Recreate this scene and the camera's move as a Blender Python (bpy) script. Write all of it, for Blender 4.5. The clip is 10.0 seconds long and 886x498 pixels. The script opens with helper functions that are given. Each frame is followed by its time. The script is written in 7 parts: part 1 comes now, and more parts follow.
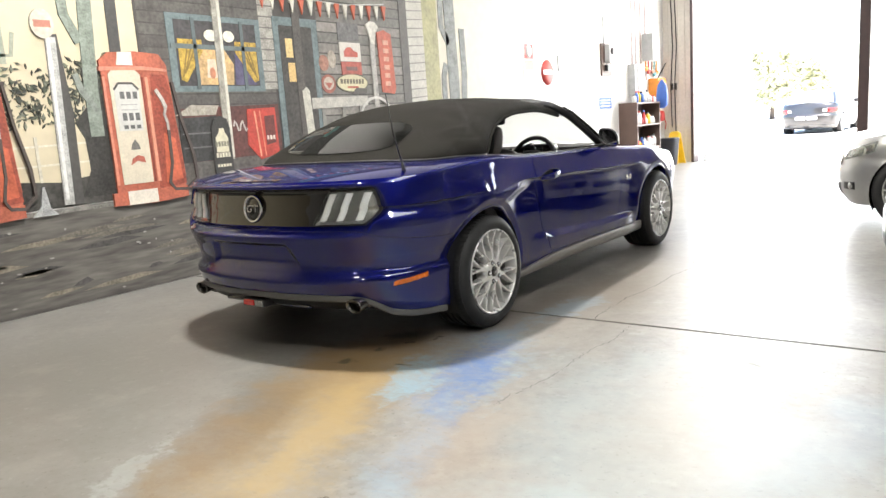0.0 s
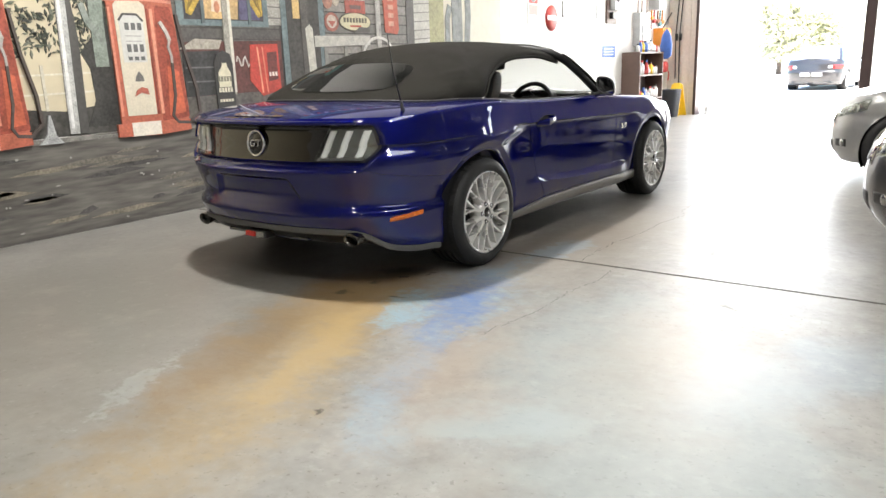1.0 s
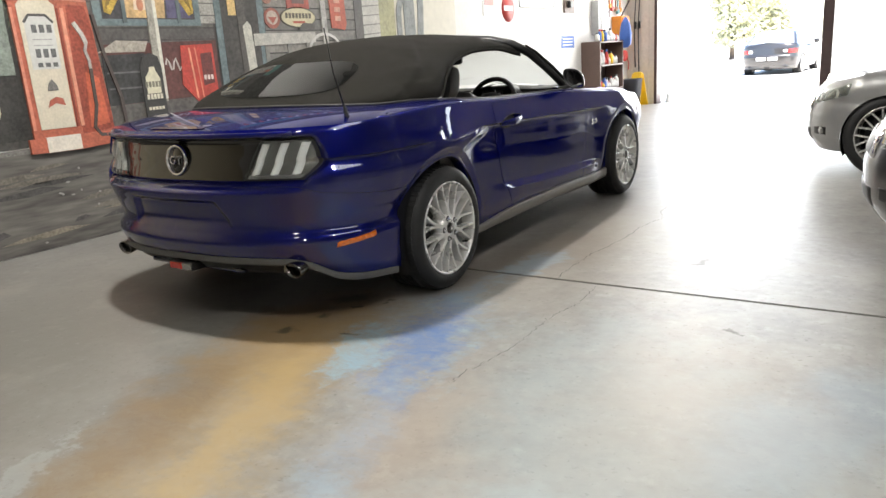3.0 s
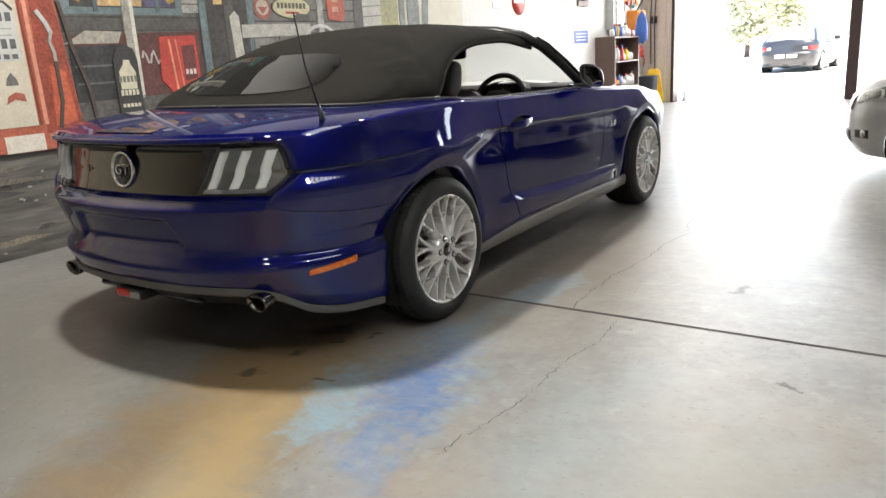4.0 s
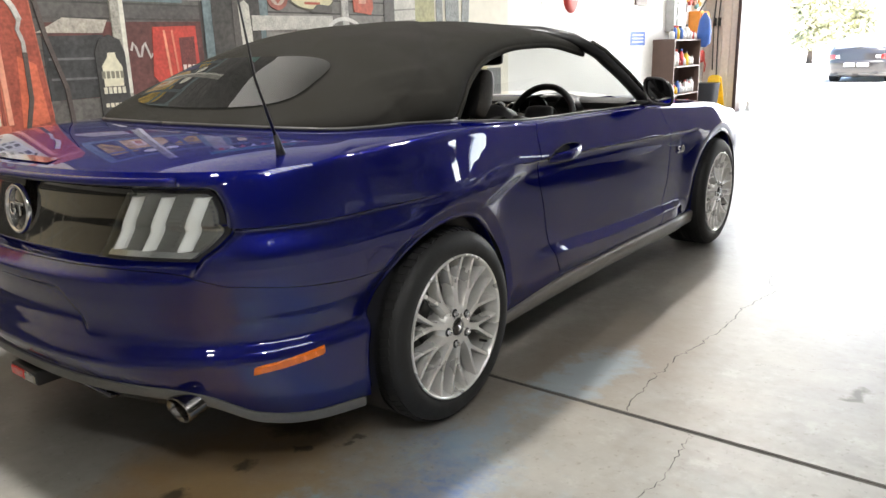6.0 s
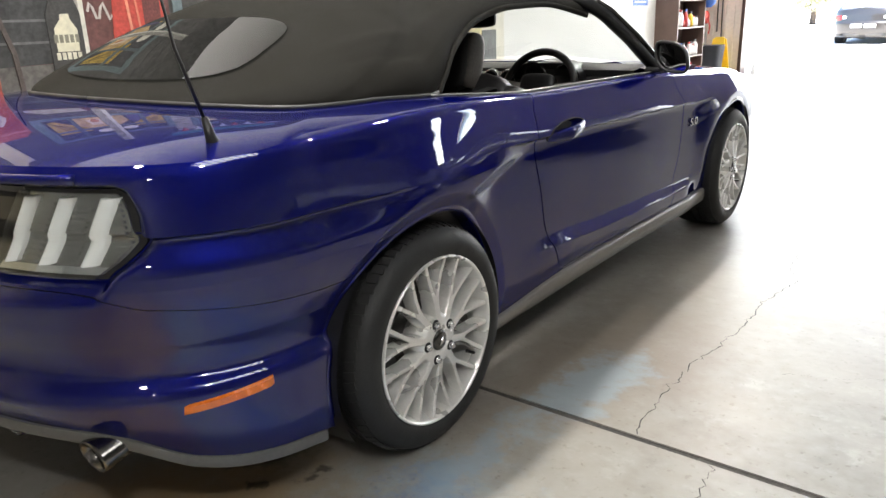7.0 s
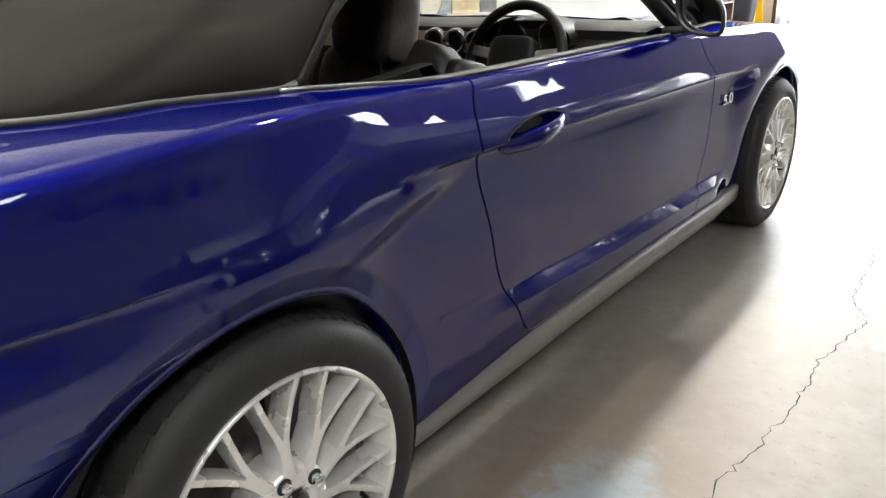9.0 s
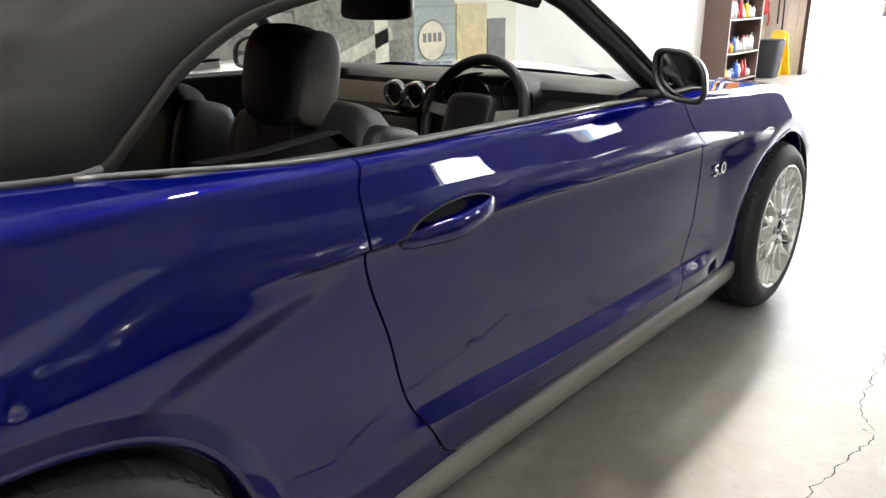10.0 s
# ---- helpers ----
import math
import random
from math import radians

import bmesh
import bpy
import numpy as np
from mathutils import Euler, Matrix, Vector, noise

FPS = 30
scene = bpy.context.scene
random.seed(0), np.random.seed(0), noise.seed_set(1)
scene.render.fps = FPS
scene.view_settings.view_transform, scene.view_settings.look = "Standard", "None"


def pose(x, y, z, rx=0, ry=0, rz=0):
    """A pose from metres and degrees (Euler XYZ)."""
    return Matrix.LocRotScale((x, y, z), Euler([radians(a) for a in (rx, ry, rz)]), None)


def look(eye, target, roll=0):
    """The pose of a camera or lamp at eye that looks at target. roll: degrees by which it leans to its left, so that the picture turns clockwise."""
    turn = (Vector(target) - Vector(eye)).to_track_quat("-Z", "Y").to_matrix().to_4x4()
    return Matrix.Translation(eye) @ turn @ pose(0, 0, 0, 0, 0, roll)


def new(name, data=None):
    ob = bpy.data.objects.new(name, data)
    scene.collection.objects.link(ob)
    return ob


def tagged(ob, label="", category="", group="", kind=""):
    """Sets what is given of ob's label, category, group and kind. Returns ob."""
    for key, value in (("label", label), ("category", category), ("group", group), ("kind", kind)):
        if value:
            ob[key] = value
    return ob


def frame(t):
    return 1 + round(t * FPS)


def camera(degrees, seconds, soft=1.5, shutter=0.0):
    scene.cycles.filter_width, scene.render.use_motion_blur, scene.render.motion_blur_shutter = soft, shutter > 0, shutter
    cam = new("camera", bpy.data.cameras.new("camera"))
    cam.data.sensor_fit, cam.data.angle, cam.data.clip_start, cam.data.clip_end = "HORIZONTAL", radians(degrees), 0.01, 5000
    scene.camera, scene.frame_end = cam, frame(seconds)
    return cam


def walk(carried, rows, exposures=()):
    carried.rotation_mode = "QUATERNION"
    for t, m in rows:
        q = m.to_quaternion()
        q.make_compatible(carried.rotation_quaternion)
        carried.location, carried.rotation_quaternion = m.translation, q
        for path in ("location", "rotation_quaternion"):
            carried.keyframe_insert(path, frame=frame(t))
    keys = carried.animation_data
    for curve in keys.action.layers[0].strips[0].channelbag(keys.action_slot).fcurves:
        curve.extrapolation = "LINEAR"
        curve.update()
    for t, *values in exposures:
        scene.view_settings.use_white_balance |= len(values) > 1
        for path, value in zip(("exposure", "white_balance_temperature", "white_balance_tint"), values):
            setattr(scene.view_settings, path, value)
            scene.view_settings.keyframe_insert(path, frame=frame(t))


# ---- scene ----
cam = camera(62.5, 10.0)
PATH = [
    (0, (3.12, -3.395, 1.169), (1.942, -1.815, 0.83), -4.0),
    (0.5, (3.234, -3.512, 1.171), (2.085, -1.932, 0.743), -3.0),
    (1, (3.235, -3.521, 1.164), (2.074, -1.966, 0.679), -2.0),
    (1.5, (3.205, -3.458, 1.151), (2.052, -1.905, 0.641), -3.4),
    (2, (3.095, -3.338, 1.157), (1.928, -1.77, 0.733), -6.5),
    (2.5, (3.025, -3.232, 1.168), (1.947, -1.626, 0.656), -3.1),
    (2.7, (2.991, -3.175, 1.168), (1.92, -1.557, 0.68), -4.1),
    (3.8, (2.749, -2.658, 1.158), (1.637, -1.095, 0.592), -2.4),
    (4, (2.682, -2.559, 1.149), (1.584, -0.968, 0.639), -3.5),
    (4.5, (2.556, -2.36, 1.177), (1.484, -0.764, 0.624), -2.5),
    (5, (2.478, -2.165, 1.167), (1.385, -0.6, 0.572), -3.0),
    (5.5, (2.422, -1.952, 1.182), (1.301, -0.407, 0.583), -1.3),
    (6, (2.27, -1.776, 1.189), (1.083, -0.251, 0.672), -1.8),
    (6.2, (2.227, -1.709, 1.219), (1.034, -0.188, 0.705), -1.1),
    (7.3, (2.011, -1.294, 1.176), (0.851, 0.208, 0.544), -2.1),
    (7.5, (1.966, -1.18, 1.183), (0.792, 0.319, 0.572), -1.2),
    (8, (1.87, -0.94, 1.176), (0.679, 0.54, 0.551), -2.0),
    (8.5, (1.77, -0.756, 1.172), (0.545, 0.679, 0.508), -0.6),
    (9, (1.746, -0.564, 1.155), (0.56, 0.87, 0.421), -2.4),
    (9.5, (1.77, -0.348, 1.192), (0.534, 1.095, 0.568), 0.1),
    (10, (1.729, -0.166, 1.176), (0.473, 1.25, 0.531), -0.9),
]
EXPOSURES = [(0.0, 2.74, 6700, 10), (1.0, 2.56, 6700, 10), (2.5, 2.36, 6700, 10), (4.5, 2.18, 6700, 10), (6.0, 2.46, 6650, 10), (8.5, 2.76, 6650, 10), (10.0, 2.98, 6650, 10)]
walk(cam, [(t, look(eye, target, roll)) for t, eye, target, roll in PATH], EXPOSURES)

# ---- world and light ----
world = bpy.data.worlds.new("world")
scene.world = world
world.use_nodes = True
wn, wl = world.node_tree.nodes, world.node_tree.links
sky = wn.new("ShaderNodeTexSky")
sky.sky_type, sky.sun_disc = "NISHITA", False
sky.sun_elevation, sky.sun_rotation = radians(66), radians(150)
wn["Background"].inputs[1].default_value = 0.15
wl.new(sky.outputs[0], wn["Background"].inputs[0])
sun = new("sun", bpy.data.lights.new("sun", "SUN"))
sun.data.energy, sun.data.angle, sun.data.color = 5.0, radians(0.6), (1.0, 0.95, 0.88)
sun.matrix_world = look((15, 13, 36), (0, 18, 0))


def area_lamp(name, eye, target, w, h, watts, color):
    ob = new(name, bpy.data.lights.new(name, "AREA"))
    ob.data.shape, ob.data.size, ob.data.size_y, ob.data.energy, ob.data.color = "RECTANGLE", w, h, watts, color
    ob.matrix_world = look(eye, target)
    return ob


area_lamp("doorway_daylight", (0.7, 12.6, 2.0), (0.7, 0, 0.8), 4.9, 3.8, 100, (1.0, 0.98, 0.95))
area_lamp("high_opening_daylight", (6.9, 12.6, 3.0), (3.0, 0, 1.5), 0.76, 1.7, 4, (1.0, 0.99, 0.97))
area_lamp("far_doorway_daylight", (9.3, 12.6, 2.0), (4.0, 0, 1.0), 1.1, 3.7, 24, (1.0, 0.99, 0.97))
# the first lamp follows from the car's shadow; the other five are added fill
BAYS_AND_FILLS = ((-0.10, -0.50, 45), (4.4, -2.8, 16), (0.5, 2.7, 10), (1.3, -3.4, 4), (4.4, -7.4, 11), (-0.1, 7.4, 32))
for bx, by, watts in BAYS_AND_FILLS:
    bay_fill_light = new("high_bay_light", bpy.data.lights.new("high_bay_light", "AREA"))
    bay_fill_light.data.shape, bay_fill_light.data.size, bay_fill_light.data.energy, bay_fill_light.data.color = "DISK", 0.30, watts, (1.0, 0.985, 0.96)
    bay_fill_light.matrix_world = look((bx, by, 4.28), (bx, by + 0.001, 0))

# ---- materials ----
def mat(name, color, rough=0.5, metal=0.0, vary=0.12, scale=6.0, bump=0.0, bump_scale=60.0, coat=0.0, spec=0.5, emit=0.0, rough_vary=0.1, fine=None, dirt=None):
    """Principled surface with two scales of colour variation, uneven gloss and fine relief."""
    m = bpy.data.materials.new(name)
    m.use_nodes = True
    n, l = m.node_tree.nodes, m.node_tree.links
    b = n["Principled BSDF"]
    co = n.new("ShaderNodeTexCoord")
    big, small = n.new("ShaderNodeTexNoise"), n.new("ShaderNodeTexNoise")
    big.inputs["Scale"].default_value, big.inputs["Detail"].default_value = scale, 5
    small.inputs["Scale"].default_value, small.inputs["Detail"].default_value = fine or scale * 14, 3
    for t in (big, small):
        l.new(co.outputs["Object"], t.inputs["Vector"])
    add = n.new("ShaderNodeMath")
    add.operation = "ADD"
    l.new(big.outputs[0], add.inputs[0])
    l.new(small.outputs[0], add.inputs[1])
    ramp = n.new("ShaderNodeValToRGB")
    ramp.color_ramp.elements[0].position, ramp.color_ramp.elements[1].position = 0.7, 1.3
    ramp.color_ramp.elements[1].position = 1.0
    half = n.new("ShaderNodeMath")
    half.operation = "MULTIPLY"
    half.inputs[1].default_value = 0.5
    l.new(add.outputs[0], half.inputs[0])
    ramp.color_ramp.elements[0].position, ramp.color_ramp.elements[1].position = 0.32, 0.68
    c = np.array(color[:3])
    d = np.array(dirt if dirt is not None else c * (1 - 2 * vary))
    ramp.color_ramp.elements[0].color = (*d, 1)
    ramp.color_ramp.elements[1].color = (*np.minimum(c * (1 + vary), 0.95), 1)
    l.new(half.outputs[0], ramp.inputs[0])
    l.new(ramp.outputs[0], b.inputs["Base Color"])
    mr = n.new("ShaderNodeMapRange")
    mr.inputs[3].default_value, mr.inputs[4].default_value = max(rough - rough_vary, 0.02), min(rough + rough_vary, 1)
    mr.inputs[1].default_value, mr.inputs[2].default_value = 0.3, 0.7
    l.new(big.outputs[0], mr.inputs[0])
    l.new(mr.outputs[0], b.inputs["Roughness"])
    b.inputs["Metallic"].default_value = metal
    b.inputs["Specular IOR Level"].default_value = spec
    b.inputs["Coat Weight"].default_value = coat
    b.inputs["Coat Roughness"].default_value = 0.03
    if bump:
        bt, bp = n.new("ShaderNodeTexNoise"), n.new("ShaderNodeBump")
        bt.inputs["Scale"].default_value, bt.inputs["Detail"].default_value = bump_scale, 4
        l.new(co.outputs["Object"], bt.inputs["Vector"])
        l.new(bt.outputs[0], bp.inputs["Height"])
        bp.inputs["Strength"].default_value, bp.inputs["Distance"].default_value = bump, 0.01
        l.new(bp.outputs[0], b.inputs["Normal"])
    if emit:
        b.inputs["Emission Color"].default_value, b.inputs["Emission Strength"].default_value = (*c, 1), emit
    return m


def glass(name, tint=(1, 1, 1), rough=0.0, clear=0.8):
    """Thin glazing: a clear sheet with a mirror-like face."""
    m = bpy.data.materials.new(name)
    m.use_nodes = True
    n, l = m.node_tree.nodes, m.node_tree.links
    n.remove(n["Principled BSDF"])
    tr, gl, mix, fr, pw, ad = n.new("ShaderNodeBsdfTransparent"), n.new("ShaderNodeBsdfGlossy"), n.new("ShaderNodeMixShader"), n.new("ShaderNodeLayerWeight"), n.new("ShaderNodeMath"), n.new("ShaderNodeMath")
    tr.inputs[0].default_value = (*[t * clear for t in tint], 1)
    gl.inputs["Roughness"].default_value = rough
    fr.inputs[0].default_value = 0.5
    pw.operation, ad.operation = "POWER", "MULTIPLY_ADD"
    pw.inputs[1].default_value, ad.inputs[1].default_value, ad.inputs[2].default_value = 3.5, 0.85, 0.06
    l.new(fr.outputs["Facing"], pw.inputs[0])
    l.new(pw.outputs[0], ad.inputs[0])
    l.new(ad.outputs[0], mix.inputs[0])
    l.new(tr.outputs[0], mix.inputs[1])
    l.new(gl.outputs[0], mix.inputs[2])
    l.new(mix.outputs[0], n["Material Output"].inputs[0])
    return m


def paint(name, color, flake, rough=0.32, metal=0.75):
    """Metallic car paint under a clear coat, with fine flakes."""
    m = mat(name, color, rough, metal, vary=0.05, scale=1.5, rough_vary=0.03, coat=1.0)
    n, l = m.node_tree.nodes, m.node_tree.links
    b = n["Principled BSDF"]
    co, vo, mx = n.new("ShaderNodeTexCoord"), n.new("ShaderNodeTexVoronoi"), n.new("ShaderNodeMix")
    vo.inputs["Scale"].default_value = 2600
    l.new(co.outputs["Object"], vo.inputs["Vector"])
    mx.data_type = "RGBA"
    old = b.inputs["Base Color"].links[0].from_socket
    sep, mul = n.new("ShaderNodeSeparateColor"), n.new("ShaderNodeMath")
    l.new(vo.outputs["Color"], sep.inputs[0])
    mul.operation = "MULTIPLY"
    mul.inputs[1].default_value = 0.6
    l.new(sep.outputs[0], mul.inputs[0])
    l.new(mul.outputs[0], mx.inputs[0])
    l.new(old, mx.inputs[6])
    mx.inputs[7].default_value = (*flake, 1)
    l.new(mx.outputs[2], b.inputs["Base Color"])
    b.inputs["Coat Roughness"].default_value = 0.015
    return m


BLUE = paint("blue_metallic_paint", (0.0012, 0.0026, 0.072), (0.0016, 0.0048, 0.155), rough=0.38, metal=0.50)
BLUE.node_tree.nodes["Principled BSDF"].inputs["Specular Tint"].default_value = (0.02, 0.03, 0.35, 1)
BLUE.node_tree.nodes["Principled BSDF"].inputs["Specular IOR Level"].default_value = 0.0
BLUE.node_tree.nodes["Principled BSDF"].inputs["Coat IOR"].default_value = 1.64
SILVER_PAINT = paint("silver_metallic_paint", (0.40, 0.40, 0.39), (0.46, 0.46, 0.45), rough=0.35, metal=0.6)
BLACK_PAINT = paint("black_car_paint", (0.012, 0.012, 0.014), (0.03, 0.03, 0.03), metal=0.2)
GREY_PLASTIC = mat("grey_textured_plastic", (0.095, 0.094, 0.09), 0.45, vary=0.1, bump=0.08, bump_scale=400)
BLACK_PLASTIC = mat("black_plastic", (0.012, 0.012, 0.013), 0.4, vary=0.1, bump=0.04, bump_scale=300)
GLOSS_BLACK = mat("gloss_black_panel", (0.012, 0.010, 0.008), 0.06, vary=0.1, coat=0.6, rough_vary=0.02)
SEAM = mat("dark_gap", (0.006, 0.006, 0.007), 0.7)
RUBBER = mat("tyre_rubber", (0.012, 0.012, 0.012), 0.6, vary=0.2, scale=12, bump=0.1, bump_scale=160)
ALLOY = mat("silver_painted_alloy", (0.76, 0.75, 0.725), 0.28, 0.55, vary=0.04, scale=8, coat=0.5, rough_vary=0.02)
DARK_ALLOY = mat("dusty_brake_metal", (0.06, 0.058, 0.055), 0.45, 0.5, vary=0.2, scale=20)
CHROME = mat("chrome", (0.82, 0.82, 0.83), 0.07, 1.0, vary=0.03, rough_vary=0.03)
FABRIC = mat("black_soft_top_fabric", (0.0150, 0.0138, 0.0112), 0.9, spec=0.15, vary=0.16, scale=4, bump=0.25, bump_scale=900, fine=500)
GREY_LEATHER = mat("dark_grey_leather", (0.10, 0.09, 0.08), 0.45, vary=0.15, scale=8, bump=0.12, bump_scale=220)
LEATHER = mat("black_leather", (0.026, 0.025, 0.025), 0.45, vary=0.2, scale=8, bump=0.15, bump_scale=220)
GREY_TRIM = mat("silver_grey_dash_trim", (0.62, 0.60, 0.55), 0.35, 0.35, vary=0.05)
GLASS_CLEAR = glass("clear_glass", (0.97, 1.0, 0.99), 0.0, 0.96)
GLASS_DARK = glass("smoked_glass", (0.8, 0.85, 0.85), 0.0, 0.45)
# opaque pale grey: daylight in the parked cars' panes put into the colour
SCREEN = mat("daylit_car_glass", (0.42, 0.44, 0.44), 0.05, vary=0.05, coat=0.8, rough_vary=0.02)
MIRROR = mat("mirror_glass", (0.85, 0.86, 0.86), 0.02, 1.0, vary=0.01, rough_vary=0.01)
AMBER = mat("amber_lens", (0.75, 0.16, 0.01), 0.2, vary=0.15, scale=60, coat=0.8)
RED_LENS = mat("red_lens", (0.55, 0.015, 0.01), 0.15, vary=0.1, scale=40, coat=0.8)
LAMP_WHITE = mat("frosted_lamp_bar", (0.93, 0.92, 0.90), 0.2, vary=0.05, scale=30, coat=0.5)
LAMP_GREY = mat("ribbed_grey_reflector", (0.34, 0.335, 0.32), 0.20, 0.75, vary=0.02, scale=60, coat=0.7, rough_vary=0.03)
WHITE_WALL = mat("white_painted_wall", (0.78, 0.77, 0.74), 0.7, vary=0.05, scale=1.2, bump=0.08, bump_scale=50)
BEIGE_WALL = mat("beige_metal_cladding", (0.62, 0.58, 0.52), 0.5, vary=0.08, scale=1.5)
STEEL_BROWN = mat("brown_painted_steel", (0.055, 0.03, 0.028), 0.5, vary=0.2, scale=8)
CEILING_MAT = mat("ceiling_sheet", (0.46, 0.46, 0.45), 0.6, vary=0.08, scale=1.0)
SKYLIGHT = mat("translucent_skylight_sheet", (0.9, 0.93, 0.95), 0.4, vary=0.02, emit=1.8)
APRON = mat("pale_concrete_apron", (0.62, 0.60, 0.57), 0.8, vary=0.08, scale=0.8, bump=0.1)
GREY_WALL = mat("grey_hall_lining", (0.36, 0.36, 0.355), 0.7, vary=0.1, scale=1.0)
PAPER = mat("white_paper", (0.8, 0.8, 0.78), 0.6, vary=0.03)


def floor_material():
    """Worn grey painted concrete with an ochre stain, flaked blue paint, oil drips and a dim side darkened in colour.
    """
    m = mat("worn_painted_concrete", (0.25, 0.243, 0.226), 0.40, vary=0.14, scale=1.3, bump=0.05, bump_scale=30, rough_vary=0.03)
    n, l = m.node_tree.nodes, m.node_tree.links
    b = n["Principled BSDF"]
    co = n.new("ShaderNodeTexCoord")
    warp, shift, put = n.new("ShaderNodeTexNoise"), n.new("ShaderNodeVectorMath"), n.new("ShaderNodeVectorMath")
    warp.inputs["Scale"].default_value, warp.inputs["Detail"].default_value, warp.inputs["Roughness"].default_value = 3.2, 7, 0.62
    shift.operation, put.operation = "MULTIPLY_ADD", "ADD"
    l.new(co.outputs["Object"], warp.inputs["Vector"])
    l.new(warp.outputs["Color"], shift.inputs[0])
    shift.inputs[1].default_value, shift.inputs[2].default_value = (0.42, 0.42, 0), (-0.21, -0.21, 0)
    l.new(co.outputs["Object"], put.inputs[0])
    l.new(shift.outputs[0], put.inputs[1])
    bent = put.outputs[0]

    def math_node(op, a, c):
        k = n.new("ShaderNodeMath")
        k.operation = op
        for i, v in enumerate((a, c)):
            if isinstance(v, (int, float)):
                k.inputs[i].default_value = v
            else:
                l.new(v, k.inputs[i])
        return k.outputs[0]

    def blob(x, y, ang, rx, ry, edge, noise_scale, amount, streak=0.0):
        """1 inside a ragged ellipse on the floor, 0 outside."""
        mp = n.new("ShaderNodeMapping")
        mp.vector_type = "TEXTURE"
        mp.inputs["Location"].default_value = (x, y, 0)
        mp.inputs["Rotation"].default_value = (0, 0, radians(ang))
        mp.inputs["Scale"].default_value = (rx, ry, 1)
        l.new(bent, mp.inputs["Vector"])
        ln = n.new("ShaderNodeVectorMath")
        ln.operation = "LENGTH"
        l.new(mp.outputs[0], ln.inputs[0])
        ns = n.new("ShaderNodeTexNoise")
        ns.inputs["Scale"].default_value, ns.inputs["Detail"].default_value, ns.inputs["Roughness"].default_value = noise_scale, 8, 0.65
        l.new(co.outputs["Object"], ns.inputs["Vector"])
        d = math_node("ADD", ln.outputs["Value"], math_node("MULTIPLY", math_node("SUBTRACT", ns.outputs[0], 0.5), amount))
        r = n.new("ShaderNodeMapRange")
        r.inputs[1].default_value, r.inputs[2].default_value = 1 + edge, 1 - edge
        l.new(d, r.inputs[0])
        if not streak:
            return r.outputs[0]
        st, sr = n.new("ShaderNodeTexNoise"), n.new("ShaderNodeMapRange")
        sm = n.new("ShaderNodeMapping")
        sm.inputs["Rotation"].default_value, sm.inputs["Scale"].default_value = (0, 0, radians(-ang)), (5.0, 32.0, 1)
        l.new(bent, sm.inputs["Vector"])
        l.new(sm.outputs[0], st.inputs["Vector"])
        st.inputs["Scale"].default_value, st.inputs["Detail"].default_value, st.inputs["Roughness"].default_value = 1.0, 6, 0.7
        sr.inputs[1].default_value, sr.inputs[2].default_value, sr.inputs[3].default_value = 0.36, 0.62, 1 - streak
        l.new(st.outputs[0], sr.inputs[0])
        return math_node("MULTIPLY", r.outputs[0], sr.outputs[0])

    def over(base, color, mask, k):
        x = n.new("ShaderNodeMix")
        x.data_type = "RGBA"
        l.new(math_node("MULTIPLY", mask, k), x.inputs[0])
        l.new(base, x.inputs[6])
        x.inputs[7].default_value = (*color, 1)
        return x.outputs[2]

    col = b.inputs["Base Color"].links[0].from_socket
    wear = n.new("ShaderNodeTexNoise")
    wear.inputs["Scale"].default_value, wear.inputs["Detail"].default_value, wear.inputs["Roughness"].default_value = 2.6, 12, 0.62
    l.new(co.outputs["Object"], wear.inputs["Vector"])
    wr = n.new("ShaderNodeMapRange")
    wr.inputs[1].default_value, wr.inputs[2].default_value = 0.44, 0.64
    l.new(wear.outputs[0], wr.inputs[0])
    col = over(col, (0.34, 0.328, 0.30), wr.outputs[0], 0.5)
    fl = n.new("ShaderNodeTexNoise")
    fl.inputs["Scale"].default_value, fl.inputs["Detail"].default_value, fl.inputs["Roughness"].default_value = 7.5, 10, 0.7
    l.new(co.outputs["Object"], fl.inputs["Vector"])
    for lo, hi, shade, k in ((0.56, 0.66, (0.41, 0.41, 0.39), 0.35), (0.44, 0.34, (0.17, 0.165, 0.15), 0.4)):
        fr = n.new("ShaderNodeMapRange")
        fr.inputs[1].default_value, fr.inputs[2].default_value = lo, hi
        l.new(fl.outputs[0], fr.inputs[0])
        col = over(col, shade, fr.outputs[0], k)
    # broad dark patch at left: dirt plus the hall's dim side put into the colour
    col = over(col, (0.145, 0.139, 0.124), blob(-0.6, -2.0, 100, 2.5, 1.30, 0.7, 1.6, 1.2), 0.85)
    for scale, lo, hi, shade, k in ((38.0, 0.60, 0.68, (0.10, 0.09, 0.075), 0.5), (24.0, 0.60, 0.70, (0.42, 0.42, 0.40), 0.15), (3.4, 0.54, 0.68, (0.24, 0.225, 0.20), 0.5)):
        sp, sr = n.new("ShaderNodeTexNoise"), n.new("ShaderNodeMapRange")
        sp.inputs["Scale"].default_value, sp.inputs["Detail"].default_value, sp.inputs["Roughness"].default_value = scale, 5, 0.6
        sr.inputs[1].default_value, sr.inputs[2].default_value = lo, hi
        l.new(co.outputs["Object"], sp.inputs["Vector"])
        l.new(sp.outputs[0], sr.inputs[0])
        col = over(col, shade, sr.outputs[0], k)
    col = over(col, (0.31, 0.365, 0.37), blob(2.45, -1.35, 120, 1.3, 0.55, 0.3, 2.5, 2.0), 0.45)
    col = over(col, (0.33, 0.385, 0.395), blob(2.05, -1.62, 35, 0.34, 0.12, 0.3, 6.0, 1.6), 0.55)
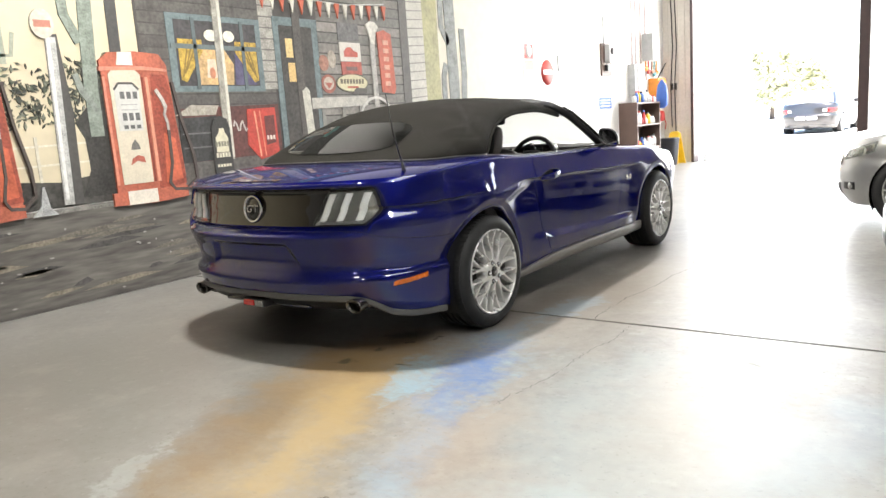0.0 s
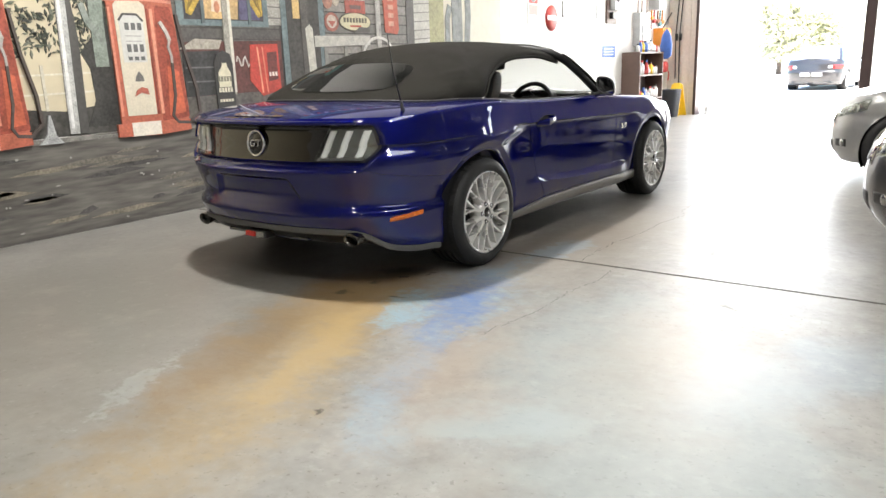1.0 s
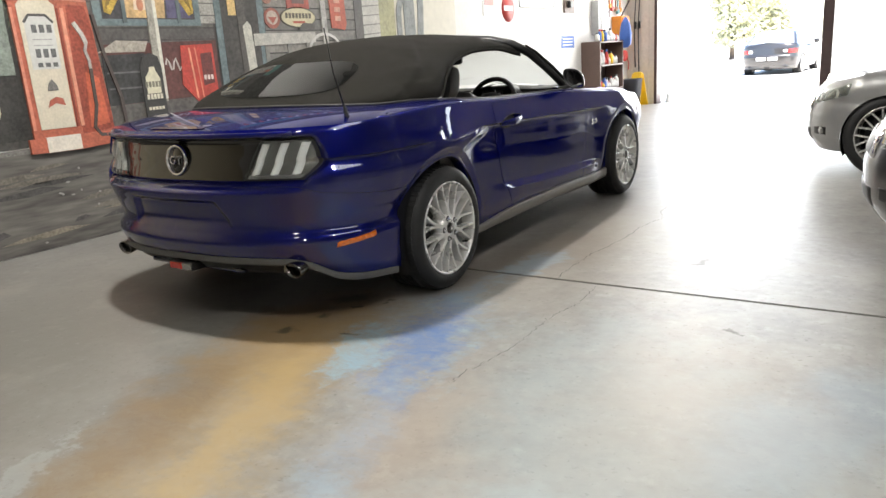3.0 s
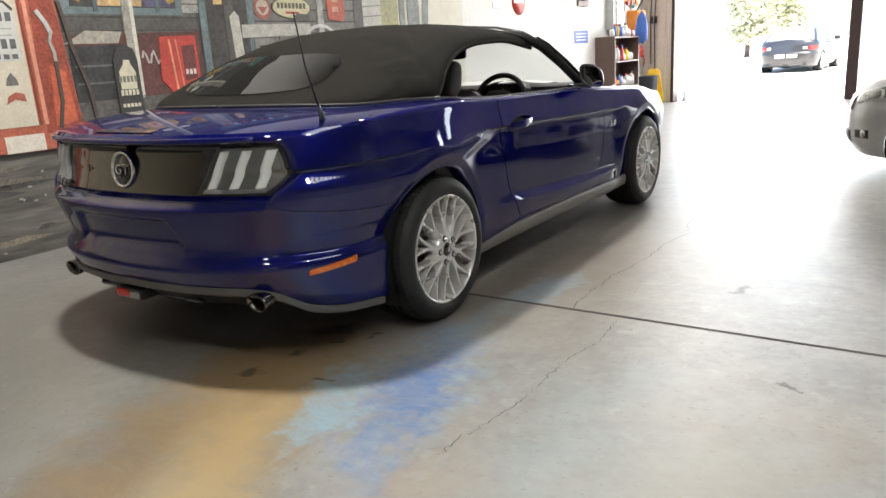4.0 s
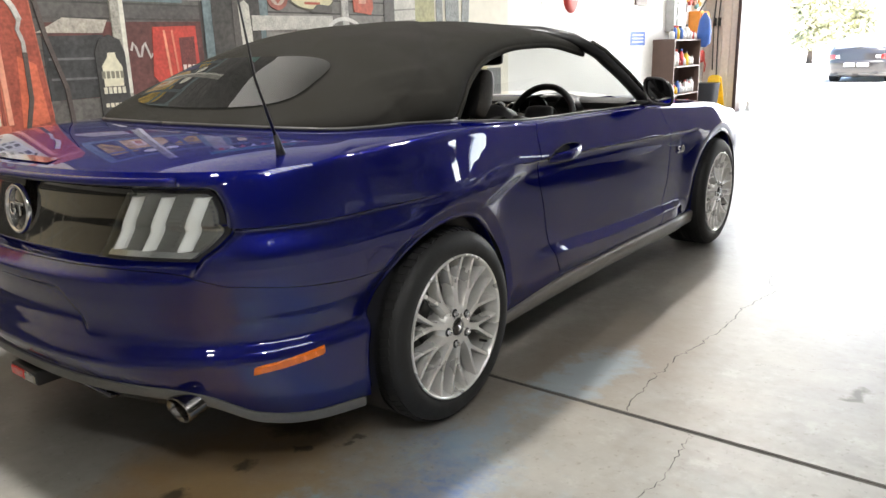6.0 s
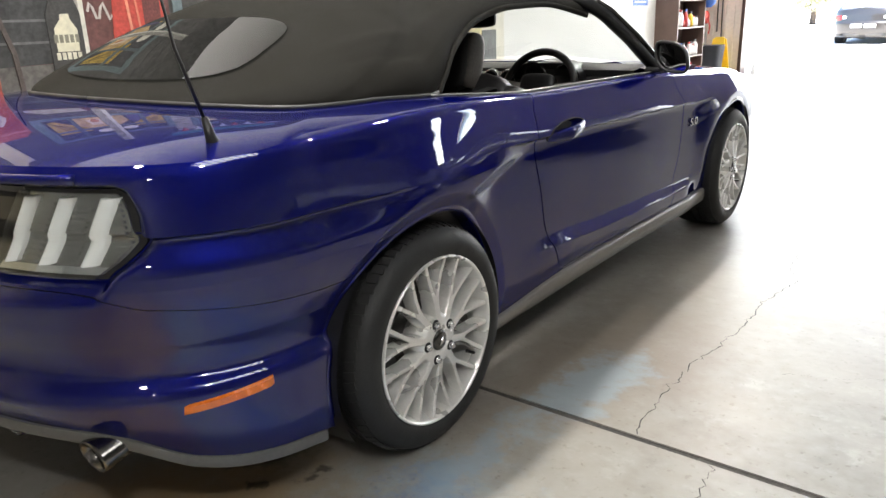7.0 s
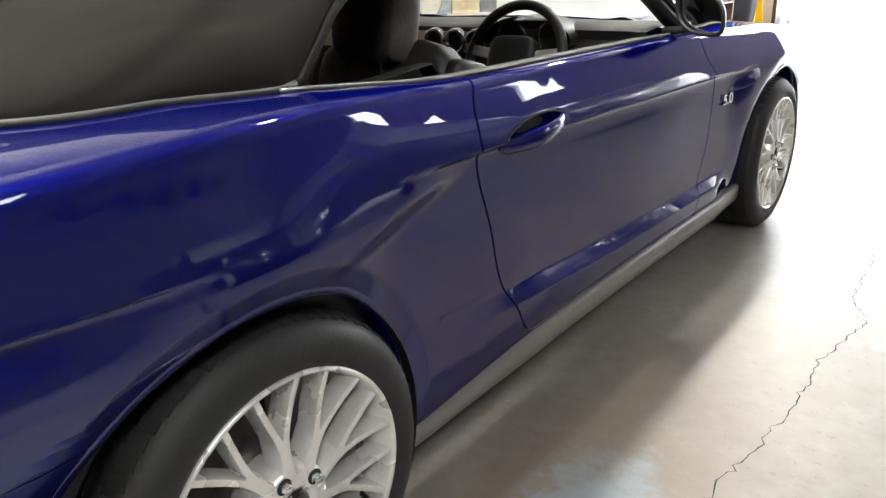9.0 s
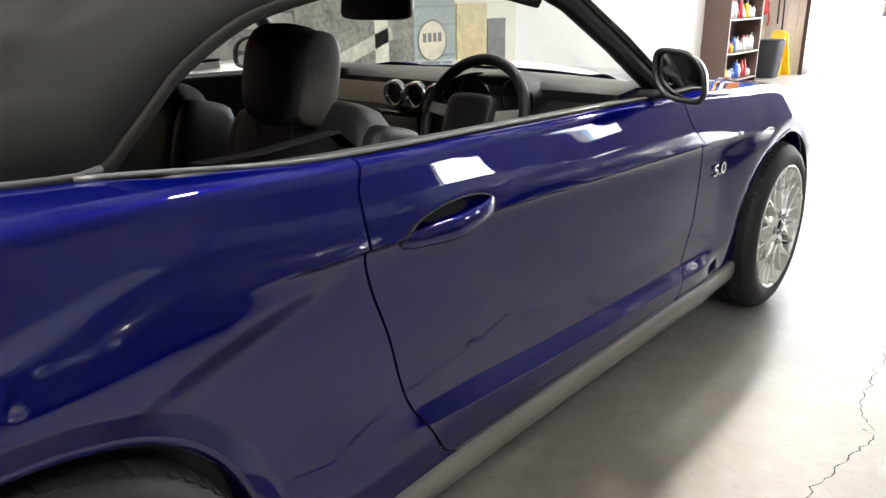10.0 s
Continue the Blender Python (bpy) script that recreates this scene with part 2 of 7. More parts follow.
    col = over(col, (0.30, 0.37, 0.42), blob(2.80, -0.70, 60, 0.55, 0.22, 0.4, 4.0, 1.8), 0.4)
    col = over(col, (0.34, 0.245, 0.155), blob(2.35, -0.75, 100, 0.5, 0.30, 0.8, 3.0, 1.6), 0.3)
    col = over(col, (0.36, 0.285, 0.22), blob(1.62, -1.35, 110, 0.55, 0.22, 0.5, 5.0, 2.2), 0.4)
    # ochre stain with its brown side and the flakes along it
    col = over(col, (0.32, 0.225, 0.105), blob(1.00, -1.70, 112, 1.25, 0.28, 0.5, 6.0, 2.0, 0.45), 0.62)
    col = over(col, (0.33, 0.225, 0.095), blob(0.78, -0.92, 100, 0.50, 0.34, 0.5, 6.0, 1.8, 0.4), 0.68)
    col = over(col, (0.42, 0.30, 0.13), blob(1.06, -1.55, 112, 0.60, 0.10, 0.4, 9.0, 2.0), 0.45)
    col = over(col, (0.175, 0.118, 0.064), blob(0.70, -1.62, 114, 0.85, 0.16, 0.5, 6.0, 1.8, 0.35), 0.7)
    col = over(col, (0.22, 0.135, 0.055), blob(0.55, -0.62, 100, 0.40, 0.26, 0.5, 5.0, 1.6), 0.55)
    col = over(col, (0.38, 0.41, 0.41), blob(0.66, -2.10, 112, 0.26, 0.05, 0.3, 22.0, 5.0), 0.30)
    # flaked blue paint, pale along its edge
    col = over(col, (0.23, 0.38, 0.48), blob(1.01, -0.84, 112, 0.30, 0.12, 0.3, 16.0, 2.6, 0.6), 0.75)
    col = over(col, (0.24, 0.36, 0.45), blob(1.20, -0.55, 108, 0.50, 0.20, 0.4, 13.0, 2.8, 0.8), 0.6)
    col = over(col, (0.050, 0.135, 0.37), blob(1.18, -0.56, 108, 0.40, 0.13, 0.4, 15.0, 2.8, 0.75), 0.85)
    col = over(col, (0.11, 0.20, 0.38), blob(1.32, -1.00, 118, 0.20, 0.08, 0.4, 15.0, 2.8, 0.8), 0.55)
    col = over(col, (0.24, 0.32, 0.42), blob(1.48, -1.45, 112, 0.40, 0.10, 0.5, 9.0, 2.8, 0.7), 0.4)
    col = over(col, (0.27, 0.37, 0.44), blob(1.68, -1.86, 140, 0.26, 0.09, 0.5, 9.0, 2.4, 0.6), 0.45)
    col = over(col, (0.18, 0.29, 0.40), blob(1.06, -0.02, 95, 0.20, 0.07, 0.3, 18.0, 2.2), 0.65)
    col = over(col, (0.205, 0.168, 0.125), blob(1.30, 1.55, 85, 1.6, 0.50, 0.7, 3.0, 1.4), 0.6)
    col = over(col, (0.15, 0.115, 0.085), blob(1.05, 0.75, 75, 0.60, 0.26, 0.5, 4.0, 2.0), 0.55)
    col = over(col, (0.21, 0.28, 0.33), blob(1.12, 0.52, 80, 0.30, 0.10, 0.35, 14.0, 3.0), 0.55)
    for x, y, r in ((0.56, -0.82, 0.035), (0.57, -0.56, 0.03), (0.54, -0.34, 0.06), (0.74, -0.33, 0.022), (0.85, -0.75, 0.016), (2.34, -0.07, 0.02), (0.62, -0.45, 0.02), (1.97, 0.92, 0.03), (1.42, -1.96, 0.012)):
        col = over(col, (0.03, 0.02, 0.012), blob(x, y, 30, r * 1.4, r, 0.4, 25.0, 0.8), 0.85)
    l.new(col, b.inputs["Base Color"])
    return m


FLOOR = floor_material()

# ---- building kit ----
def sheet(P, closed_u=False, closed_v=False, keep=None, thick=0.0):
    """Mesh of a grid of points P[u][v]."""
    P = np.asarray(P, float)
    nu, nv = P.shape[:2]
    faces = []
    for i in range(nu if closed_u else nu - 1):
        for j in range(nv if closed_v else nv - 1):
            a, b, c, d = (i, j), ((i + 1) % nu, j), ((i + 1) % nu, (j + 1) % nv), (i, (j + 1) % nv)
            if keep is None or keep[i][j]:
                faces.append([q[0] * nv + q[1] for q in (a, b, c, d)])
    me = bpy.data.meshes.new("sheet")
    me.from_pydata(P.reshape(-1, 3).tolist(), [], faces)
    me.polygons.foreach_set("use_smooth", [True] * len(me.polygons))
    return me


def weld(*meshes, dist=1e-5):
    """Join meshes into one bmesh."""
    bm = bmesh.new()
    for me in meshes:
        bm.from_mesh(me)
    bmesh.ops.remove_doubles(bm, verts=bm.verts, dist=dist)
    loose = [v for v in bm.verts if not v.link_faces]
    bmesh.ops.delete(bm, geom=loose, context="VERTS")
    bmesh.ops.recalc_face_normals(bm, faces=bm.faces)
    return bm


def finish(bm, name, sharp=None):
    me = bpy.data.meshes.new(name)
    bm.to_mesh(me)
    bm.free()
    if sharp is not None:
        me.polygons.foreach_set("use_smooth", [True] * len(me.polygons))
        me.set_sharp_from_angle(angle=radians(sharp))
    return me


def part(name, data, material, parent=None, label="", sharp=None):
    """Link a bmesh or mesh as one object, under a thing or a part."""
    me = finish(data, name, sharp) if isinstance(data, bmesh.types.BMesh) else data
    if sharp is not None and not isinstance(data, bmesh.types.BMesh):
        me.set_sharp_from_angle(angle=radians(sharp))
    me.materials.clear()
    me.materials.append(material)
    ob = new(name, me)
    if parent is not None:
        ob.parent = parent
    if label:
        ob["label"] = label
    return ob


def thing(name, label, category, at=None, group="", kind=""):
    ob = tagged(new(name), label, category, group, kind)
    ob.empty_display_size = 0.1
    if at is not None:
        ob.matrix_basis = at
    return ob


def box(w, d, h, m=None, bevel=0.0, seg=2):
    bm = bmesh.new()
    bmesh.ops.create_cube(bm, size=1)
    bmesh.ops.scale(bm, vec=(w, d, h), verts=bm.verts)
    if bevel:
        bmesh.ops.bevel(bm, geom=bm.edges[:], offset=bevel, segments=seg, affect="EDGES", profile=0.5)
    if m is not None:
        bmesh.ops.transform(bm, matrix=m, verts=bm.verts)
    return bm


def joined(*bms):
    out = bmesh.new()
    for b in bms:
        me = bpy.data.meshes.new("tmp")
        b.to_mesh(me)
        b.free()
        out.from_mesh(me)
        bpy.data.meshes.remove(me)
    return out


def slab(x0, x1, y0, y1, z0, z1, bevel=0.0):
    return box(x1 - x0, y1 - y0, z1 - z0, pose((x0 + x1) / 2, (y0 + y1) / 2, (z0 + z1) / 2), bevel)


def lathe(profile, n=48, axis="x", m=None):
    """Turn a list of (radius, along) about an axis."""
    pr = np.array(profile, float)
    a = np.linspace(0, 2 * math.pi, n, endpoint=False)
    P = np.zeros((n, len(pr), 3))
    c, s = np.cos(a)[:, None], np.sin(a)[:, None]
    if axis == "x":
        P[..., 0], P[..., 1], P[..., 2] = pr[None, :, 1], pr[None, :, 0] * c, pr[None, :, 0] * s
    else:
        P[..., 2], P[..., 0], P[..., 1] = pr[None, :, 1], pr[None, :, 0] * c, pr[None, :, 0] * s
    bm = weld(sheet(P, closed_u=True))
    if m is not None:
        bmesh.ops.transform(bm, matrix=m, verts=bm.verts)
    return bm


def tube(points, radius, n=10, cap=True, flat=1.0):
    """A round (or flattened) bar along a line of points."""
    pts = [Vector(p) for p in points]
    rad = radius if hasattr(radius, "__len__") else [radius] * len(pts)
    up = Vector((0, 0, 1))
    rings = []
    for i, p in enumerate(pts):
        d = (pts[min(i + 1, len(pts) - 1)] - pts[max(i - 1, 0)]).normalized()
        if abs(d.dot(up)) > 0.95:
            up = Vector((0, 1, 0)) if abs(d.y) < 0.9 else Vector((1, 0, 0))
        a = d.cross(up).normalized()
        b = a.cross(d).normalized()
        rings.append([p + rad[i] * (math.cos(t) * a + flat * math.sin(t) * b) for t in np.linspace(0, 2 * math.pi, n, endpoint=False)])
    bm = weld(sheet([[list(v) for v in r] for r in rings], closed_v=True))
    if cap:
        bmesh.ops.holes_fill(bm, edges=[e for e in bm.edges if e.is_boundary], sides=0)
        bmesh.ops.recalc_face_normals(bm, faces=bm.faces)
    return bm


def prism(outline, depth, m=None, bevel=0.0):
    """A flat outline in x and y, raised by depth along z."""
    bm = bmesh.new()
    f = bm.faces.new([bm.verts.new((p[0], p[1], 0)) for p in outline])
    r = bmesh.ops.extrude_face_region(bm, geom=[f])
    bmesh.ops.translate(bm, vec=(0, 0, depth), verts=[v for v in r["geom"] if isinstance(v, bmesh.types.BMVert)])
    bmesh.ops.recalc_face_normals(bm, faces=bm.faces)
    if bevel:
        bmesh.ops.bevel(bm, geom=bm.edges[:], offset=bevel, segments=2, affect="EDGES", profile=0.5)
    if m is not None:
        bmesh.ops.transform(bm, matrix=m, verts=bm.verts)
    return bm


def curve(xs, ys):
    """A smooth curve through points that never overshoots."""
    xs, ys = np.array(xs, float), np.array(ys, float)
    h, d = np.diff(xs), np.diff(ys) / np.diff(xs)
    m = np.zeros(len(xs))
    m[0], m[-1] = d[0], d[-1]
    for i in range(1, len(xs) - 1):
        if d[i - 1] * d[i] > 0:
            w1, w2 = 2 * h[i] + h[i - 1], h[i] + 2 * h[i - 1]
            m[i] = (w1 + w2) / (w1 / d[i - 1] + w2 / d[i])

    def f(x):
        x = np.clip(np.asarray(x, float), xs[0], xs[-1])
        i = np.clip(np.searchsorted(xs, x) - 1, 0, len(xs) - 2)
        t = (x - xs[i]) / h[i]
        return ((2 * t**3 - 3 * t**2 + 1) * ys[i] + (t**3 - 2 * t**2 + t) * h[i] * m[i] + (-2 * t**3 + 3 * t**2) * ys[i + 1] + (t**3 - t**2) * h[i] * m[i + 1])

    return f


def ease(a, b, x):
    t = np.clip((np.asarray(x, float) - a) / (b - a), 0, 1)
    return t * t * (3 - 2 * t)


def mirror_x(bm):
    """The same mesh on the other side of the car."""
    bmesh.ops.scale(bm, vec=(-1, 1, 1), verts=bm.verts)
    bmesh.ops.reverse_faces(bm, faces=bm.faces)
    return bm

# ---- the hall ----
WALL_X, END_Y, HALL_X, BACK_Y, HIGH = -2.38, 12.2, 13.0, -9.0, 4.6


def structure(name, bm, material, label, category):
    return tagged(part(name, bm, material), label, category, kind="structure")


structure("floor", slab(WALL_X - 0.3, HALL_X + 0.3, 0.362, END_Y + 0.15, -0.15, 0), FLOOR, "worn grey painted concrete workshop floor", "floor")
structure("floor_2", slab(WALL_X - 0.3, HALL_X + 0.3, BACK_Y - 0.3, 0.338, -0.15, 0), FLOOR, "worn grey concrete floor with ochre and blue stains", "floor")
structure("floor_joint", slab(WALL_X - 0.3, HALL_X + 0.3, 0.338, 0.362, -0.15, -0.004), mat("dusty_joint_filler", (0.055, 0.05, 0.045), 0.8, vary=0.4, scale=5), "dark joint between two concrete floor slabs", "floor joint")
structure("ground", slab(-150, 150, END_Y + 0.15, 260, -0.2, -0.003), APRON, "pale sunlit concrete yard outside", "ground")
structure("wall_west", slab(WALL_X - 0.25, WALL_X, BACK_Y, END_Y, 0, HIGH), WHITE_WALL, "white painted hall wall that carries a mural", "wall")
structure("wall_south", slab(WALL_X - 0.25, HALL_X + 0.25, BACK_Y - 0.25, BACK_Y, 0, HIGH), GREY_WALL, "plain grey hall wall", "wall")
structure("wall_east", slab(HALL_X, HALL_X + 0.25, BACK_Y, END_Y, 0, HIGH), GREY_WALL, "plain grey hall side wall", "wall")
structure("wall_north", joined(slab(WALL_X, -1.78, END_Y, END_Y + 0.12, 0, HIGH), slab(-1.78, HALL_X, END_Y, END_Y + 0.2, 3.9, HIGH), slab(3.2, 6.5, END_Y, END_Y + 0.2, 0, 3.9), slab(6.5, 7.3, END_Y, END_Y + 0.2, 0, 2.1), slab(7.3, 8.75, END_Y, END_Y + 0.2, 0, 3.9), slab(9.85, HALL_X, END_Y, END_Y + 0.2, 0, 3.9)), BEIGE_WALL, "beige clad end wall round the doorway", "wall")
structure("door_jamb", slab(-1.80, -1.74, END_Y - 0.06, END_Y + 0.25, 0, 3.9, 0.006), STEEL_BROWN, "dark steel jamb of the roller door", "door jamb")
structure("door_post", slab(1.24, 1.42, END_Y - 0.05, END_Y + 0.2, 0, 3.9, 0.008), STEEL_BROWN, "dark brown steel post between two doorways", "post")
SKY_STRIPS = ((3.6, 5.2, -3.0, 0.4),)
xs = [WALL_X - 0.25] + [v for s in SKY_STRIPS for v in s[:2]] + [HALL_X + 0.25]
roof = [slab(xs[i], xs[i + 1], BACK_Y - 0.25, END_Y + 0.2, HIGH, HIGH + 0.12) for i in range(0, len(xs), 2)]
for s in SKY_STRIPS:
    roof += [slab(s[0], s[1], BACK_Y - 0.25, s[2], HIGH, HIGH + 0.12), slab(s[0], s[1], s[3], END_Y + 0.2, HIGH, HIGH + 0.12)]
structure("ceiling", joined(*roof), CEILING_MAT, "pale metal roof lining", "ceiling")
for k, s in enumerate(SKY_STRIPS):
    structure("skylight_%d" % (k + 1), slab(s[0], s[1], s[2], s[3], HIGH + 0.06, HIGH + 0.08), SKYLIGHT, "translucent corrugated roof light", "skylight")
    for j in range(8):
        y = s[2] + (s[3] - s[2]) * (j + 0.5) / 8
        structure("roof_purlin", slab(s[0], s[1], y - 0.05, y + 0.05, HIGH - 0.06, HIGH + 0.055), CEILING_MAT, "thin steel purlin across the roof light", "purlin")
ROOF_STEEL = mat("grey_roof_steel", (0.36, 0.36, 0.36), 0.5, vary=0.15, scale=4)
for k in range(16):
    y = BACK_Y + 0.7 + 1.3 * k
    for x0, x1 in ((WALL_X, 3.55), (5.25, HALL_X)) if -3.1 < y < 0.5 else ((WALL_X, HALL_X),):
        structure("roof_purlin", slab(x0, x1, y - 0.06, y + 0.06, HIGH - 0.16, HIGH - 0.002), ROOF_STEEL, "grey steel purlin under the roof lining", "purlin")
# one housing for the main lamp and for each added fill lamp
for bx, by, _ in BAYS_AND_FILLS:
    bay = thing("high_bay_lamp", "round grey ceiling lamp, lit, one main high bay and added fills", "ceiling lamp", group="high bay lamps")
    part("housing", lathe([(0.0, 4.36), (0.10, 4.36), (0.22, 4.30), (0.235, 4.285), (0.225, 4.285), (0.0, 4.33)], 40, axis="z", m=pose(bx, by, 0)), GREY_PLASTIC, bay)
    part("stem", tube([(bx, by, 4.35), (bx, by, HIGH + 0.01)], 0.015, 8), GREY_PLASTIC, bay)

# ---- the blue convertible: its forms ----
Y0, Y1 = -0.35, 3.05            # where the sides begin to turn into tail and nose
TAIL_N, NOSE_N = 2.35, 2.4
AXLES, HUB_Z, ARCH_Z, ARCH = (0.0, 2.72), 0.3245, 0.336, 0.360
belt_z = curve([-0.9, -0.6, -0.35, 0.1, 0.65, 1.1, 1.76, 2.3, 2.72, 3.1, 3.6], [0.925, 0.925, 0.945, 0.962, 0.937, 0.926, 0.912, 0.885, 0.862, 0.80, 0.68])
crease_z = curve([-0.9, 0.0, 0.45, 0.85, 1.3, 1.95, 2.4, 3.6], [0.80, 0.812, 0.803, 0.791, 0.776, 0.758, 0.738, 0.62])
half_w = curve([-0.5, -0.35, 0.0, 0.38, 0.6, 0.75, 0.9, 1.05, 1.3, 1.9, 2.4, 2.72, 3.1, 3.5], [0.917, 0.925, 0.926, 0.923, 0.920, 0.916, 0.910, 0.906, 0.903, 0.902, 0.913, 0.925, 0.90, 0.84])
hip_out = curve([0.40, 0.60, 0.70, 0.765, 0.80, 0.85, 0.92, 0.97], [0.008, 0.022, 0.032, 0.036, 0.033, 0.025, 0.012, 0.006])   # swell over the rear wheel
SHOULDER_D = np.linspace(0, 0.3, 301)
SHOULDER_ROLL = np.interp(SHOULDER_D, [0, 0.003, 0.008, 0.014, 0.022, 0.032, 0.3], [4.7, 2.5, 0.95, 0.32, 0.10, 0.0, 0.0])
SHOULDER_LEAN = np.interp(SHOULDER_D, [0, 0.05, 0.08, 0.11, 0.14, 0.17, 0.22, 0.3], [0.31, 0.295, 0.25, 0.205, 0.165, 0.13, 0.03, 0.0])
SHOULDER_ROLL, SHOULDER_LEAN = [(np.cumsum(q) - np.sum(q)) * 0.001 for q in (SHOULDER_ROLL, SHOULDER_LEAN)]
lean_k = curve([-0.9, -0.35, 0.0, 0.2, 0.45, 0.7, 1.8, 2.6, 3.6], [1.2, 0.8, 0.40, 0.50, 0.85, 1.0, 1.0, 1.4, 2.0])
shoulder_k = curve([-0.9, -0.35, 0.1, 0.7, 1.8, 2.6, 3.6], [1.35, 1.5, 1.22, 1.0, 1.0, 1.6, 2.2])
door_low = curve([0.18, 0.22, 0.29, 0.36, 0.45, 0.52, 0.60, 0.69, 0.72, 0.74, 0.755, 0.764, 0.771, 0.7755], [-0.085, -0.066, -0.045, -0.0375, -0.0365, -0.0350, -0.0320, -0.0295, -0.0280, -0.0255, -0.0215, -0.0170, -0.0105, 0.0])
sill_ridge = lambda z: np.interp(z, [0.18, 0.22, 0.29, 0.36, 0.405, 0.447], [0.0, 0.002, 0.007, 0.0160, 0.0220, 0.0])   # sharp ridge low on the door
low_crease = curve([0.3, 0.6, 0.8, 1.2, 1.9, 2.4], [0.410, 0.405, 0.395, 0.366, 0.342, 0.335])
wing_low = curve([0.16, 0.22, 0.30, 0.40, 0.50, 0.60, 0.68, 0.76], [-0.085, -0.062, -0.040, -0.028, -0.024, -0.018, -0.008, 0])
tail_len = curve([0.16, 0.24, 0.31, 0.395, 0.418, 0.485, 0.50, 0.60, 0.655, 0.675, 0.80, 0.885, 0.90, 0.93], [0.44, 0.49, 0.55, 0.600, 0.609, 0.577, 0.575, 0.600, 0.612, 0.608, 0.580, 0.556, 0.552, 0.53])
niche = curve([0.684, 0.690, 0.696, 0.80, 0.872, 0.882, 0.890], [0.0, 0.012, 0.026, 0.034, 0.032, 0.012, 0.0])   # depth of the recess for the lamps
LZ0, LZ1 = 0.705, 0.872
lamp_out = curve([0.66, 0.705, 0.74, 0.778, 0.82, 0.872, 0.90], [0.655, 0.682, 0.716, 0.735, 0.727, 0.700, 0.680])   # outer end of a lamp


def tail_depth(x, z):
    """How far the tail stands behind Y0 in the middle, with the lamp niche cut in."""
    e = lamp_out(z)
    chamfer = 0.040 * ease(0.648, 0.692, z) * (1 - ease(0.872, 0.896, z)) * (1 - ease(e + 0.022, e + 0.060, np.abs(x)))
    return tail_len(z) - chamfer - niche(z) * (1 - ease(e + 0.014, e + 0.032, np.abs(x)))
bottom_z = curve([-0.95, -0.84, -0.785, -0.71, -0.62, -0.45, -0.35, 0.3, 2.4, 3.1, 3.6], [0.352, 0.345, 0.325, 0.255, 0.236, 0.226, 0.215, 0.20, 0.20, 0.19, 0.20])


tuck = curve([0.36, 0.415, 0.44, 0.47, 0.52, 0.60, 0.68], [0.0, 0.0, -0.008, -0.036, -0.033, -0.013, 0.0])   # hollow of the bumper's side


def dent(y, z):
    """Hollow behind the door handle."""
    r = np.hypot((np.asarray(y) - 0.795) / 0.135, (np.asarray(z) - 0.798 - 0.06 * (np.asarray(y) - 0.795)) / 0.036)
    return 0.022 * (1 - ease(0.62, 1.0, r))


def side_x(y, z):
    """Half width of the body at y along the car and height z."""
    y, z = np.broadcast_arrays(np.asarray(y, float), np.asarray(z, float))
    d = np.clip(belt_z(y) - z, 0, 0.3)
    w = half_w(y) + np.interp(d, SHOULDER_D, SHOULDER_ROLL) * shoulder_k(y) + np.interp(d, SHOULDER_D, SHOULDER_LEAN) * lean_k(y)
    ks = 0.10 + 0.21 * ease(0.69, 0.775, z)
    k = np.clip((y - ks) / 0.26, 0, 1)
    k = k * k * (3 - 2 * k) * (1 - ease(2.12, 2.42, y))
    zz = z + (0.775 - crease_z(y)) * ease(0.55, 0.72, z) + (0.405 - low_crease(y)) * (1 - ease(0.47, 0.62, z))
    low = door_low(zz) * k + wing_low(z) * (1 - k) + sill_ridge(zz) * ease(0.48, 0.90, y) * (1 - ease(2.05, 2.25, y))
    hip = hip_out(z) * np.exp(-((y + 0.035) / 0.28) ** 2)
    tail = np.clip((1 - ease(-0.42, -0.02, y)) / 0.92, 0, 1)
    drop = np.clip(0.788 - z, 0, 1)
    scallop = -0.032 * (1 - np.exp(-drop / 0.005)) * (1 - ease(0.008, 0.085, drop)) * tail
    scallop = scallop + tuck(z) * (1 - ease(-0.36, -0.16, y))
    flare = 0
    for a in AXLES:
        s = np.clip(np.hypot(y - a, z - ARCH_Z) - ARCH, 0, 1)
        flare = flare + (0.004 * np.exp(-(np.clip(s - 0.048, 0, 1) / 0.07) ** 1.3) - 0.019 * np.clip(1 - s / 0.048, 0, 1)) * ease(0.20, 0.40, z) * (1.0 if a == 0 else 0.6)
    return w + low + hip + scallop + flare - dent(y, z)


